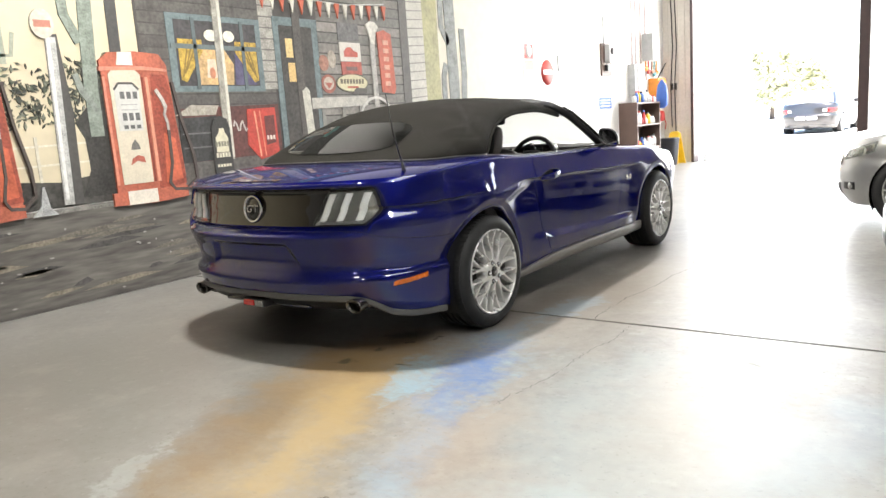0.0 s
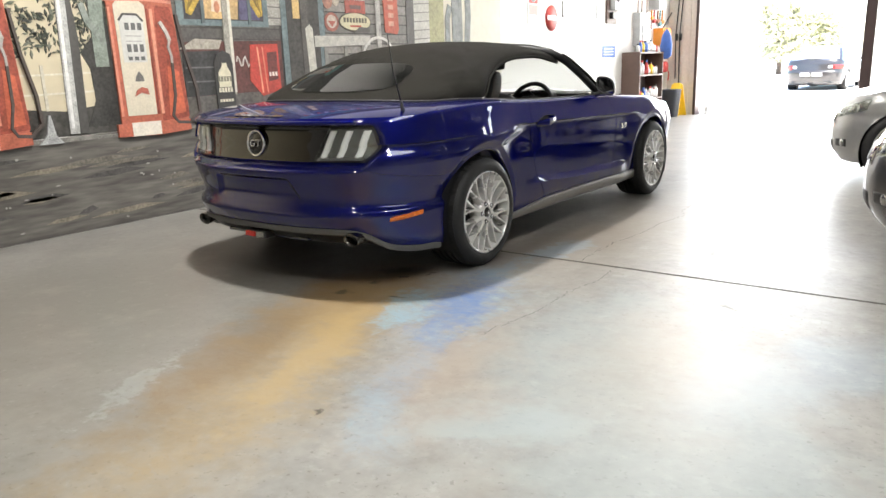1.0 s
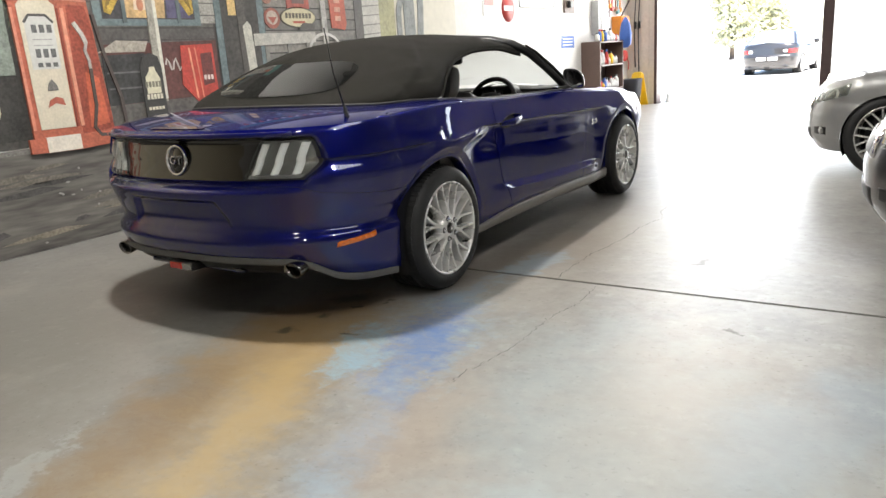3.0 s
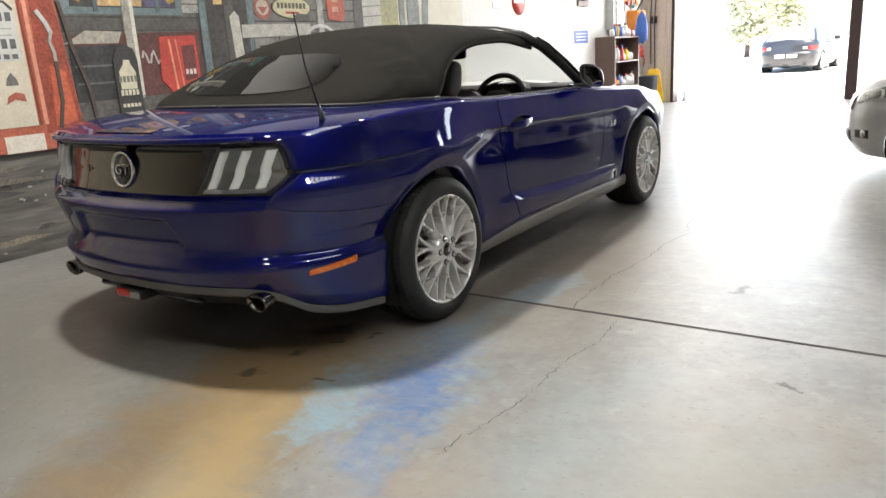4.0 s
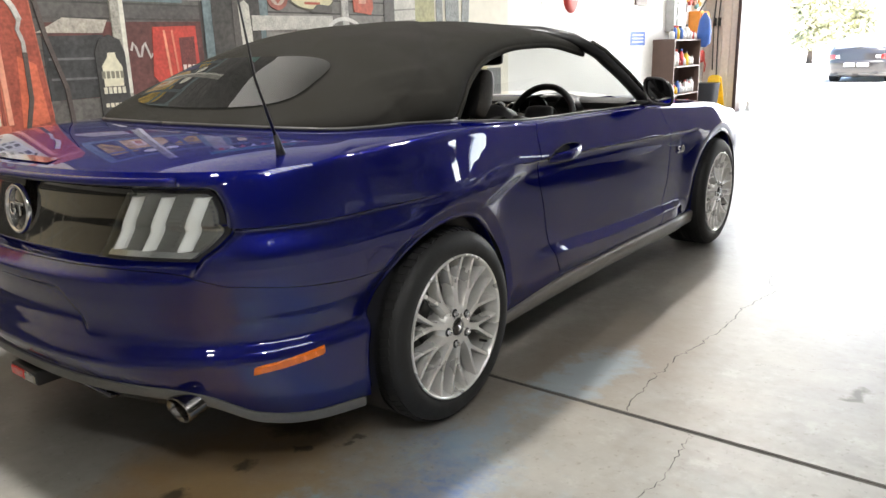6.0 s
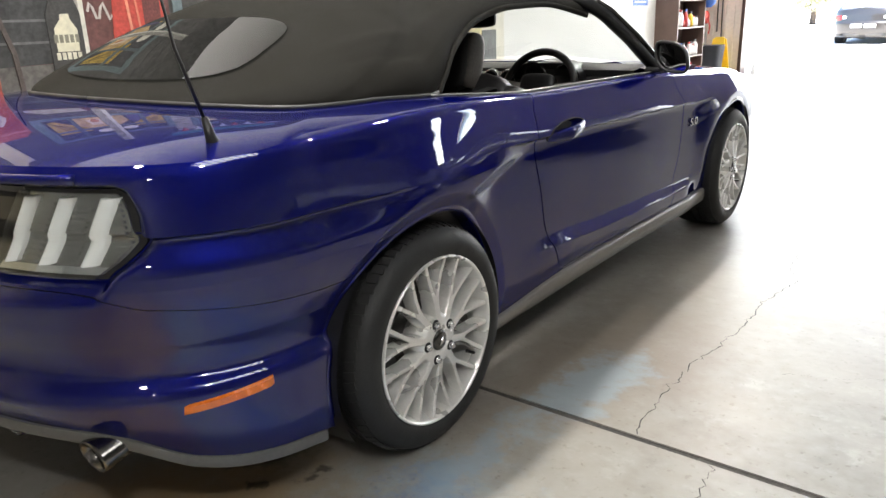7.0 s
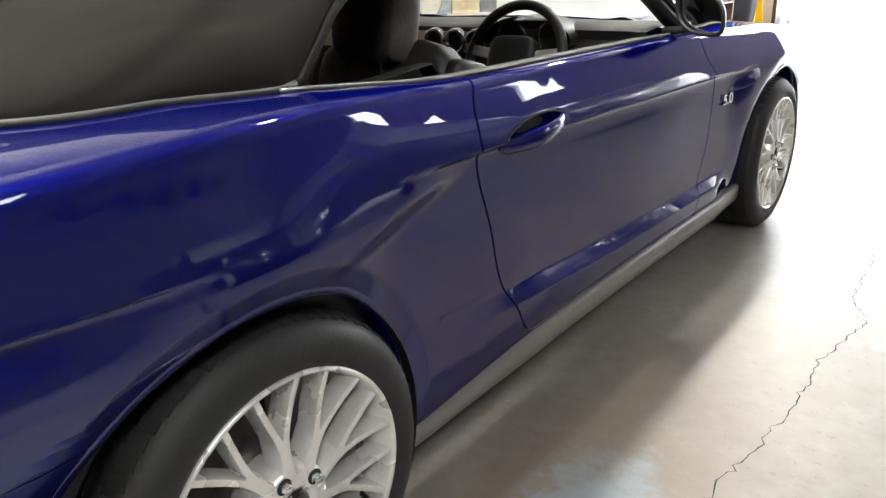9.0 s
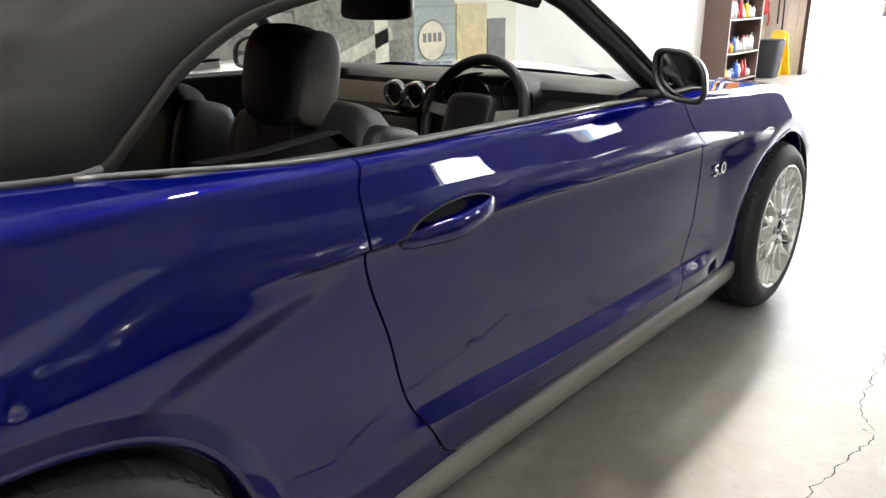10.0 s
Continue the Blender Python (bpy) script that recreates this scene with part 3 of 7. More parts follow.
def hull(u, v):
    """Body surface: u from the tail's middle (0) by the side (1..2) to the nose (3); v from sill (0) to shoulder (1)."""
    u, v = np.broadcast_arrays(np.asarray(u, float), np.asarray(v, float))
    th = np.clip(u, 0, 1) * math.pi / 2
    ph = np.clip(u - 2, 0, 1) * math.pi / 2
    ys = Y0 + np.clip(u - 1, 0, 1) * (Y1 - Y0)
    yz = np.where(u < 1, Y0 - 0.5 * np.cos(th) ** (2 / TAIL_N), np.where(u > 2, Y1 + 0.5 * np.sin(ph) ** (2 / NOSE_N), ys))
    yb = np.where(u < 1, Y0 - 0.59 * np.clip(np.cos(th), 0, 1) ** (2 / TAIL_N), yz)
    z = bottom_z(yb) + v * (belt_z(yz) - bottom_z(yb))
    w = side_x(ys, z if np.ndim(z) else z)
    zn = 0.7 + 0 * z
    plate = ease(0.47, 0.53, z) * (1 - ease(0.60, 0.625, z)) * (1 - ease(0.27 + 0.9 * (0.6 - z) * 0.5, 0.31 + 0.9 * (0.6 - z) * 0.5, w * np.clip(np.sin(th), 0, 1) ** (2 / TAIL_N)))
    L = np.where(u < 1, tail_depth(w * np.clip(np.sin(th), 0, 1) ** (2 / TAIL_N), z) - 0.022 * plate, 0.62 * (0.55 + 0.45 * np.clip((z - 0.1) / 0.5, 0, 1)) * (1 - 0.25 * ease(0.6, 0.9, z)))
    x = np.where(u < 1, w * np.clip(np.sin(th), 0, 1) ** (2 / TAIL_N), np.where(u > 2, w * np.clip(np.cos(ph), 0, 1) ** (2 / NOSE_N), w))
    y = np.where(u < 1, Y0 - L * np.clip(np.cos(th), 0, 1) ** (2 / TAIL_N), np.where(u > 2, Y1 + L * np.clip(np.sin(ph), 0, 1) ** (2 / NOSE_N), ys))
    return np.stack([x, y, z], -1)


def u_of(y):
    return 1 + (np.asarray(y, float) - Y0) / (Y1 - Y0)


def tail_point(x, z, off=0.0):
    """A point on the tail at x across and height z, off metres behind the surface."""
    x, z = np.broadcast_arrays(np.asarray(x, float), np.asarray(z, float))
    w = side_x(np.full(x.shape, Y0), z)
    y = Y0 - tail_depth(x, z) * np.clip(1 - (np.abs(x) / w) ** TAIL_N, 0.0, 1) ** (1 / TAIL_N)
    return np.stack([x, y - off, z], -1)


def side_point(y, z, off=0.0):
    y, z = np.broadcast_arrays(np.asarray(y, float), np.asarray(z, float))
    return np.stack([side_x(y, z) + off, y, z], -1)


def cut_arches(P):
    """Which cells of a grid of body points stay, with the rims of the wheel openings drawn to the circle."""
    P = P.copy()
    inside = np.zeros(P.shape[:2], bool)
    for a in AXLES:
        r = np.hypot(P[..., 1] - a, P[..., 2] - ARCH_Z)
        inside |= (r < ARCH)
    keep = ~(inside[:-1, :-1] & inside[1:, :-1] & inside[1:, 1:] & inside[:-1, 1:])
    for a in AXLES:
        r = np.hypot(P[..., 1] - a, P[..., 2] - ARCH_Z)
        near = (r < ARCH) & (r > 0.2)
        k = np.where(near, ARCH / np.maximum(r, 1e-3), 1)
        P[..., 1] = a + (P[..., 1] - a) * k
        P[..., 2] = ARCH_Z + (P[..., 2] - ARCH_Z) * k
    P[..., 0] = np.where(inside, side_x(P[..., 1], P[..., 2]), P[..., 0])
    return P, keep


def panel(u0, u1, v0, v1, nu, nv, low=None, high=None, steps=None):
    """A body panel between two seams u0(v), u1(v), its edges turned in; low(u), high(u): its lower and upper bounds."""
    v = np.linspace(v0, v1, nv)
    t = np.linspace(0, 1, nu) if steps is None else steps
    U = np.stack([u0(v) * (1 - k) + u1(v) * k for k in t])
    V = np.broadcast_to(v, U.shape)
    if low is not None:
        V = low(U) + V * (1 - low(U))
    if high is not None:
        V = V * high(U)
    P = hull(U, V)
    P, keep = cut_arches(P)
    rim0, rim1 = P[:1].copy(), P[-1:].copy()
    for r in (rim0, rim1):
        r[..., 0] -= 0.018
    P = np.concatenate([rim0, P, rim1])
    keep = np.concatenate([keep[:1], keep, keep[-1:]])
    return sheet(P, keep=keep)


# soft top and glass
roof_z = curve([-0.37, -0.30, -0.22, 0.0, 0.16, 0.36, 0.65, 0.95, 1.25, 1.45], [0.985, 1.02, 1.062, 1.172, 1.24, 1.295, 1.325, 1.333, 1.312, 1.275])
edge_x = curve([0.0, 0.22, 0.30, 0.40, 0.60, 0.85, 1.09, 1.45], [0.742, 0.775, 0.755, 0.715, 0.665, 0.640, 0.630, 0.640])
edge_z = curve([-0.37, -0.19, 0.0, 0.22, 0.30, 0.40, 0.60, 0.85, 1.09, 1.45], [0.985, 0.972, 0.972, 0.965, 1.015, 1.085, 1.168, 1.207, 1.213, 1.165])


def top_edge_x(y):
    y = np.asarray(y, float)
    return np.where(y < 0, 0.742 * np.clip(1 - (np.clip(-y, 0, None) / 0.37) ** 2.5, 0, 1) ** (1 / 2.5), edge_x(np.clip(y, 0, 2)))


def top_point(s, y, off=0.0):
    """Soft top at y; s from 0 (middle) to 1 (right edge)."""
    s, y = np.broadcast_arrays(np.asarray(s, float), np.asarray(y, float))
    n = 2.3
    a = s * math.pi / 2
    x = top_edge_x(y) * np.sin(a) ** (2 / n)
    z = edge_z(y) + (roof_z(y) - edge_z(y)) * np.cos(a) ** (2 / n)
    return np.stack([x, y, z + off], -1)


def top_z(x, y):
    n = 2.3
    k = np.clip(np.abs(x) / np.maximum(top_edge_x(y), 1e-4), 0, 1)
    return edge_z(y) + (roof_z(y) - edge_z(y)) * (1 - k**n) ** (1 / n)


# ---- the blue convertible: its parts ----
car = thing("convertible_car", "deep blue metallic convertible with black fabric roof up", "car")


def both(name, make, material, label="", sharp=None, parent=None):
    """A part and its twin on the other side."""
    a = part(name, make(), material, parent or car, label, sharp)
    b = make()
    b = weld(b) if isinstance(b, bpy.types.Mesh) else b
    c = part(name, mirror_x(b), material, parent or car, label, sharp)
    return a, c


rear_gap = curve([0, 0.118, 0.138, 0.24, 0.385, 0.57, 0.74, 0.81, 0.92, 1.0], [0.86, 0.83, 0.797, 0.742, 0.677, 0.636, 0.592, 0.583, 0.580, 0.604])
front_gap = curve([0, 0.13, 0.26, 0.48, 0.73, 0.90, 1.0], [1.87, 1.89, 1.92, 1.98, 1.99, 1.87, 1.84])
seam_rear = lambda v: u_of(rear_gap(v))
seam_front = lambda v: u_of(front_gap(v))
GAP = 0.0009
mid = lambda v: float(u_of(0.0)) + 0 * v
bumper_top = lambda u: 0.572 - 0.048 * ease(0.62, float(u_of(-0.3)), u)
quarter_low = lambda u: (bumper_top(u) + 0.0028) * (1 - ease(float(u_of(-0.20)), float(u_of(0.20)), u))
both("rear_bumper", lambda: weld(panel(lambda v: 0 * v, mid, 0.0, 1.0, 150, 80, high=bumper_top)), BLUE, sharp=38)
both("quarter_panel", lambda: weld(panel(lambda v: 0 * v, lambda v: seam_rear(v) - GAP, 0.0, 1.0, 0, 190, low=quarter_low, steps=np.concatenate([np.linspace(0, 0.76, 130)[:-1], np.linspace(0.76, 1, 170)]))), BLUE, sharp=38)
both("door", lambda: weld(panel(lambda v: seam_rear(v) + GAP, lambda v: seam_front(v) - GAP, 0.125, 1.0, 130, 250)), BLUE, sharp=38)
both("rocker_panel", lambda: weld(panel(lambda v: seam_rear(v) - GAP * 0.9, lambda v: seam_front(v) + GAP * 0.9, 0.0, 0.118, 50, 10)), BLUE, sharp=38)
both("front_fender", lambda: weld(panel(lambda v: seam_front(v) + GAP, lambda v: 3.0 + 0 * v, 0.0, 1.0, 130, 90)), BLUE, sharp=38)


def skirt():
    yy = np.linspace(0.345, 2.38, 60)
    prof = ((1.0, -0.014), (0.97, 0.008), (0.88, 0.015), (0.45, 0.013), (0.12, 0.006), (0.0, -0.008), (0.0, -0.10))
    rows = []
    for y in yy:
        k = 1 - float(ease(0.34, 0.85, y))
        top, foot = 0.284 - 0.036 * k - 0.010 * float(ease(1.3, 2.3, y)), 0.206 - 0.008 * k - 0.012 * float(ease(1.3, 2.3, y))
        rows.append([(float(side_x(y, top)) + o, y, foot + (top - foot) * q) for q, o in prof])
    return weld(sheet(rows))


both("side_skirt", skirt, mat("satin_grey_sill", (0.16, 0.150, 0.136), 0.30, vary=0.05, rough_vary=0.02), "grey satin plastic sill moulding")


def arch_lip(axle):
    """The rolled flange round a wheel opening."""
    a = np.radians(np.linspace(-15, 195, 90))
    rows = []
    for t in a:
        r = []
        for rad, off in ((ARCH + 0.012, -0.002), (ARCH + 0.009, 0.0008), (ARCH + 0.002, 0.0012), (ARCH - 0.004, 0.001), (ARCH - 0.006, -0.006), (ARCH - 0.006, -0.05)):
            y, z = axle + rad * math.cos(t), ARCH_Z + rad * math.sin(t)
            r.append((float(side_x(y, max(z, 0.2))) + off, y, z))
        rows.append(r)
    return weld(sheet(rows))


def wheel_well(axle):
    a = np.radians(np.linspace(-30, 210, 40))
    rows = [[(x, axle + r * math.cos(t), ARCH_Z + r * math.sin(t)) for x, r in ((0.90, ARCH - 0.004), (0.60, ARCH + 0.01), (0.55, 0.05))] for t in a]
    return weld(sheet(rows))


for ax in AXLES:
    both("wheel_arch", lambda ax=ax: arch_lip(ax), BLUE)
    both("wheel_well", lambda ax=ax: wheel_well(ax), BLACK_PLASTIC)


# deck, hood and the shelf round the cabin
def deck():
    """From the shoulder inwards to the foot of the soft top."""
    us = np.concatenate([np.linspace(0, 1, 60), np.linspace(1, float(u_of(0.60)), 60)[1:]])
    E = hull(us, np.ones_like(us))
    rows = []
    ua = float(u_of(0.0))
    for u, e in zip(us, E):
        k = 0.55 * u if u < 1 else 0.55 + 0.17 * (u - 1) / (ua - 1)
        if k < 0.72:
            t = k / 0.72 * math.pi / 2
            i = np.array([0.742 * math.sin(t) ** 0.8, -0.37 * max(math.cos(t), 0) ** 0.8, 0])
            i[2] = float(edge_z(i[1])) + 0.001
        else:
            y, q = float(e[1]), float(ease(0.16, 0.34, e[1]))
            i = np.array([float(edge_x(min(y, 0.22))) * (1 - q) + (e[0] - 0.030) * q, y, (float(edge_z(min(y, 0.22))) + 0.001) * (1 - q) + (e[2] + 0.003) * q])
        q = np.linspace(0, 1, 26)
        P = e[None] * (1 - q[:, None]) + i[None] * q[:, None]
        P[:, 2] = e[2] + (i[2] - e[2]) * (1 - (1 - q) ** 2.2) 
        rows.append(P)
    return weld(sheet(rows))


both("decklid", deck, BLUE)


def hood():
    rows = []
    for u in np.linspace(float(u_of(1.86)), 3.0, 70):
        e = hull(u, 1.0)
        row = []
        for k in np.linspace(0, 1, 34):
            x = k * float(e[0])
            y = max(float(e[1]), 2.20 - 0.36 * (x / 0.76) ** 2)
            z = float(belt_z(y)) + 0.035 * (1 - k**2.2) * (1 - 0.5 * float(ease(2.4, 3.5, y))) + 0.014 * math.exp(-((k - 0.60) / 0.08) ** 2)
            row.append((x, y, z))
        rows.append(row)
    return weld(sheet(rows))


both("hood", hood, BLUE)
both("soft_top", lambda: weld(sheet([[top_point(s, y) + np.array([0, 0, -0.014 * (0.5 + 0.5 * math.tanh((y + 0.2 - 1.15 * (1 - s)) / 0.022)) * (1 - float(ease(0.5, 1.1, y))) * math.sqrt(s * (1 - s)) * 2 + 0.005 * math.exp(-((s - 0.60 - 0.30 * (y - 0.1)) / 0.035) ** 2) * math.exp(-((y - 0.22) / 0.20) ** 2) - 0.004 * math.exp(-((s - 0.72 - 0.22 * (y - 0.1)) / 0.03) ** 2) * math.exp(-((y - 0.15) / 0.16) ** 2) + 0.0015 * math.sin(11 * y + 6 * s) * math.sin(9 * s - 4 * y) + 0.004 * math.exp(-((y - 0.75) / 0.02) ** 2) * (1 - s) + 0.004 * math.exp(-((y - 1.12) / 0.02) ** 2) * (1 - s)]) for s in np.linspace(0, 1, 64)] for y in -0.37 + 1.82 * (1 - np.cos(np.linspace(0, math.pi / 2, 150))) / 1.0])), FABRIC, "black fabric folding roof")


def rear_window(shrink, off):
    """Rounded rear screen laid into the fabric."""
    rows = []
    for q in np.linspace(0.0, 1, 24):
        ring = []
        for a in np.linspace(0, 2 * math.pi, 72, endpoint=False):
            ca, sa = math.cos(a), math.sin(a)
            x = (0.440 - shrink) * abs(ca) ** 0.42 * math.copysign(1, ca) * q
            y = -0.118 + (0.162 - shrink) * abs(sa) ** 0.55 * math.copysign(1, sa) * q
            x *= 1 - 0.25 * (y + 0.07)
            y += 0.045 * (x / 0.47) ** 2
            ring.append((x, y - off * 0.5, float(top_z(x, y)) + off))
        rows.append(ring)
    return weld(sheet(rows, closed_v=True), dist=1e-4)


part("rear_window", rear_window(0.0, 0.006), GLASS_DARK, car, "smoked glass rear window")

# windshield frame and glass
pillar = [(0.805, 1.86, 0.905), (0.79, 1.76, 0.955), (0.745, 1.63, 1.06), (0.68, 1.51, 1.165), (0.645, 1.44, 1.205), (0.60, 1.405, 1.235), (0.45, 1.38, 1.272), (0.2, 1.36, 1.295), (0.0, 1.355, 1.30)]
both("windshield_frame", lambda: tube(pillar, [0.030, 0.030, 0.030, 0.032, 0.034, 0.036, 0.034, 0.032, 0.032], 12, flat=0.8), BLACK_PLASTIC)
both("pillar_trim", lambda: tube([(p[0] + 0.022, p[1] + 0.022, p[2] + 0.014) for p in pillar[:5]], [0.012, 0.016, 0.017, 0.016, 0.014], 10, flat=0.7), GLOSS_BLACK)
glass_rows = []
for k in np.linspace(0, 1, 14):
    row = []
    for s in np.linspace(-1, 1, 24):
        foot = np.array([0.76 * s, 2.16 - 0.36 * s * s, 0.955 - 0.03 * s * s])
        head = np.array([0.60 * s, 1.365 + 0.045 * s * s, 1.285 - 0.07 * s * s])
        row.append(foot * (1 - k) + head * k + np.array([0, 0, 0.03 * math.sin(k * math.pi)]))
    glass_rows.append(row)
windshield = part("windshield", weld(sheet(glass_rows)), GLASS_CLEAR, car, "clear laminated windscreen")
windshield.visible_shadow = False


# wheels
def make_wheel():
    w = thing("wheel", "", "")
    tyre = [(0.243, -0.012), (0.249, -0.004), (0.262, 0.003), (0.285, 0.004), (0.308, -0.004), (0.322, -0.018), (0.330, -0.034), (0.3335, -0.052)]
    for k in range(4):
        x = -0.058 - 0.040 * k
        tyre += [(0.3345, x), (0.3345, x - 0.028), (0.327, x - 0.0295), (0.327, x - 0.0385)]
    tyre += [(0.3345, -0.220), (0.330, -0.238), (0.318, -0.252), (0.29, -0.266), (0.243, -0.255)]
    part("tyre", lathe(tyre, 120), RUBBER, w, "worn black low-profile tyre", sharp=40)
    blocks = []
    for i in range(72):
        a = 2 * math.pi * i / 72
        turn = Matrix.Rotation(a, 4, "X")
        blocks.append(box(0.030, 0.021, 0.008, turn @ pose(-0.040, 0.0, 0.3295, 0, 16, 14)))
        for k in range(3):
            blocks.append(box(0.024, 0.023, 0.006, turn @ Matrix.Rotation(0.02 * k, 4, "X") @ pose(-0.072 - 0.040 * k, 0, 0.3325, 0, 0, 22)))
    part("tread", joined(*blocks), RUBBER, w)
    rim = [(0.2505, -0.010), (0.2500, 0.000), (0.2470, 0.003), (0.2425, 0.002), (0.2395, -0.004), (0.2375, -0.016), (0.233, -0.035), (0.222, -0.070), (0.218, -0.20), (0.243, -0.245)]
    part("rim", lathe(rim, 96), ALLOY, w, "bright silver multi-spoke alloy rim")

    def spoke(line, depth):
        """A ridged bar in the wheel's face along points (radius, angle, half width, face)."""
        P = [np.array([r * math.cos(a), r * math.sin(a)]) for r, a, _, _ in line]
        rings = []
        for i, (r, a, ww, xx) in enumerate(line):
            d = P[min(i + 1, len(P) - 1)] - P[max(i - 1, 0)]
            nrm = np.array([-d[1], d[0]]) / np.linalg.norm(d)
            rings.append([(xx + dx, *(P[i] + nrm * ww * q)) for q, dx in ((-1.12, -depth), (-1, -0.007), (-0.78, -0.0008), (-0.3, 0.0), (0.3, 0.0), (0.78, -0.0008), (1, -0.007), (1.12, -depth))])
        return weld(sheet(rings))

    face = curve([0.04, 0.07, 0.11, 0.17, 0.23, 0.245], [-0.004, -0.003, -0.008, -0.011, -0.006, -0.003])
    for i in range(10):
        a = 2 * math.pi * i / 10 + 0.12
        stem = [(r, a, ww, float(face(r))) for r, ww in ((0.050, 0.0150), (0.075, 0.0135), (0.105, 0.0130), (0.128, 0.0135), (0.136, 0.0120))]
        bm = [spoke(stem, 0.045)]
        for q in (-1, 1):
            arm = [(r, a + q * da, 0.0072, float(face(r)) - 0.0006) for r, da in ((0.112, 0.045), (0.136, 0.062), (0.165, 0.108), (0.200, 0.148), (0.241, 0.180))]
            bm.append(spoke(arm, 0.042))
        part("spoke", joined(*bm), ALLOY, w, sharp=30)
    part("hub", lathe([(0.0, -0.008), (0.032, -0.008), (0.034, -0.003), (0.040, -0.002), (0.066, -0.004), (0.076, -0.010), (0.082, -0.05), (0.082, -0.12), (0, -0.12)], 48), ALLOY, w)
    cap = part("hub_cap", lathe([(0, 0.003), (0.022, 0.002), (0.029, -0.001), (0.031, -0.005), (0.031, -0.012)], 36), GLOSS_BLACK, w, "gloss black centre cap")
    part("cap_mark", prism([(-0.012, -0.010), (-0.004, -0.002), (0.014, 0.012), (0.006, 0.0), (0.010, -0.008)], 0.0015, pose(0.0028, 0, 0, 90, 0, 90)), CHROME, cap)
    for i in range(5):
        a = 2 * math.pi * i / 5 + 0.43
        y, z = 0.057 * math.cos(a), 0.057 * math.sin(a)
        part("nut_seat", lathe([(0.0, -0.002), (0.0135, -0.002), (0.0155, -0.0028)], 20, m=pose(0, y, z)), SEAM, w)
        part("wheel_nut", lathe([(0, 0.012), (0.007, 0.011), (0.0098, 0.007), (0.0098, -0.003)], 6, m=pose(0, y, z)), CHROME, w)
    part("brake_disc", lathe([(0.09, -0.105), (0.175, -0.105), (0.178, -0.11), (0.178, -0.128), (0.09, -0.128)], 64), DARK_ALLOY, w, "dusty steel brake disc")
    part("brake_hat", lathe([(0.0, -0.07), (0.085, -0.075), (0.095, -0.105)], 40), DARK_ALLOY, w)
    # dark disc added behind the brake in place of the barrel's inner shade
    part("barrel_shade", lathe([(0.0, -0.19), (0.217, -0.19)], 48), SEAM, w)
    part("valve", tube([(-0.045, 0.160, -0.158), (-0.010, 0.150, -0.148)], [0.006, 0.004], 8), BLACK_PLASTIC, w)
    return w


wheel_parts = make_wheel()


def fit_wheel(owner, m):
    """A wheel on a car: the tyre is the part, rim, spokes and nuts its pieces."""
    kids = [k for k in wheel_parts.children]
    tyre = next(k for k in kids if k.name.startswith("tyre"))
    base = new("wheel", tyre.data)
    base.parent = owner
    base.matrix_basis = m
    base["label"] = "silver multi-spoke alloy wheel with worn black tyre"
    for k in kids:
        if k is not tyre:
            o = new(k.name.split(".")[0], k.data)
            o.parent = base
            for c in k.children:
                q = new(c.name.split(".")[0], c.data)
                q.parent = base
    return base


REAR_FACE, FRONT_FACE = 0.930, 0.918
for y, face in ((0.018, REAR_FACE), (2.72, FRONT_FACE)):
    fit_wheel(car, pose(face, y, HUB_Z, 12, 0, 0) @ Matrix.Diagonal((1, 0.967, 0.967, 1)))
    fit_wheel(car, pose(-face, y, HUB_Z, 0, 0, 180) @ Matrix.Diagonal((1, 0.967, 0.967, 1)))


# tail: dark panel, lamps, badge
def tail_patch(x0, x1, z0, z1, off, nx=40, nz=14, edge=0.012):
    """A panel that follows the tail between curves x0(z)..x1(z), with turned-in rim."""
    zz = np.concatenate([[z0], np.linspace(z0, z1, nz), [z1]])
    rows = []
    for j, z in enumerate(zz):
        a, b = x0(z), x1(z)
        xs_ = np.concatenate([[a], np.linspace(a, b, nx), [b]])
        row = tail_point(xs_, np.full(xs_.shape, z), off)
        row[0, 1] += edge
        row[-1, 1] += edge
        if j in (0, len(zz) - 1):
            row[:, 1] += edge
        rows.append(row)
    return weld(sheet(rows))


panel_in = lambda z: 0.0
lamp_in = lambda z: 0.428 + 0.075 * (z - LZ0) / (LZ1 - LZ0)
part("tail_panel", tail_patch(lambda z: -lamp_in(z) - 0.004, lambda z: lamp_in(z) + 0.004, LZ0 - 0.004, LZ1 + 0.004, 0.006, 80), GLOSS_BLACK, car, "gloss black panel between the tail lamps", sharp=35)


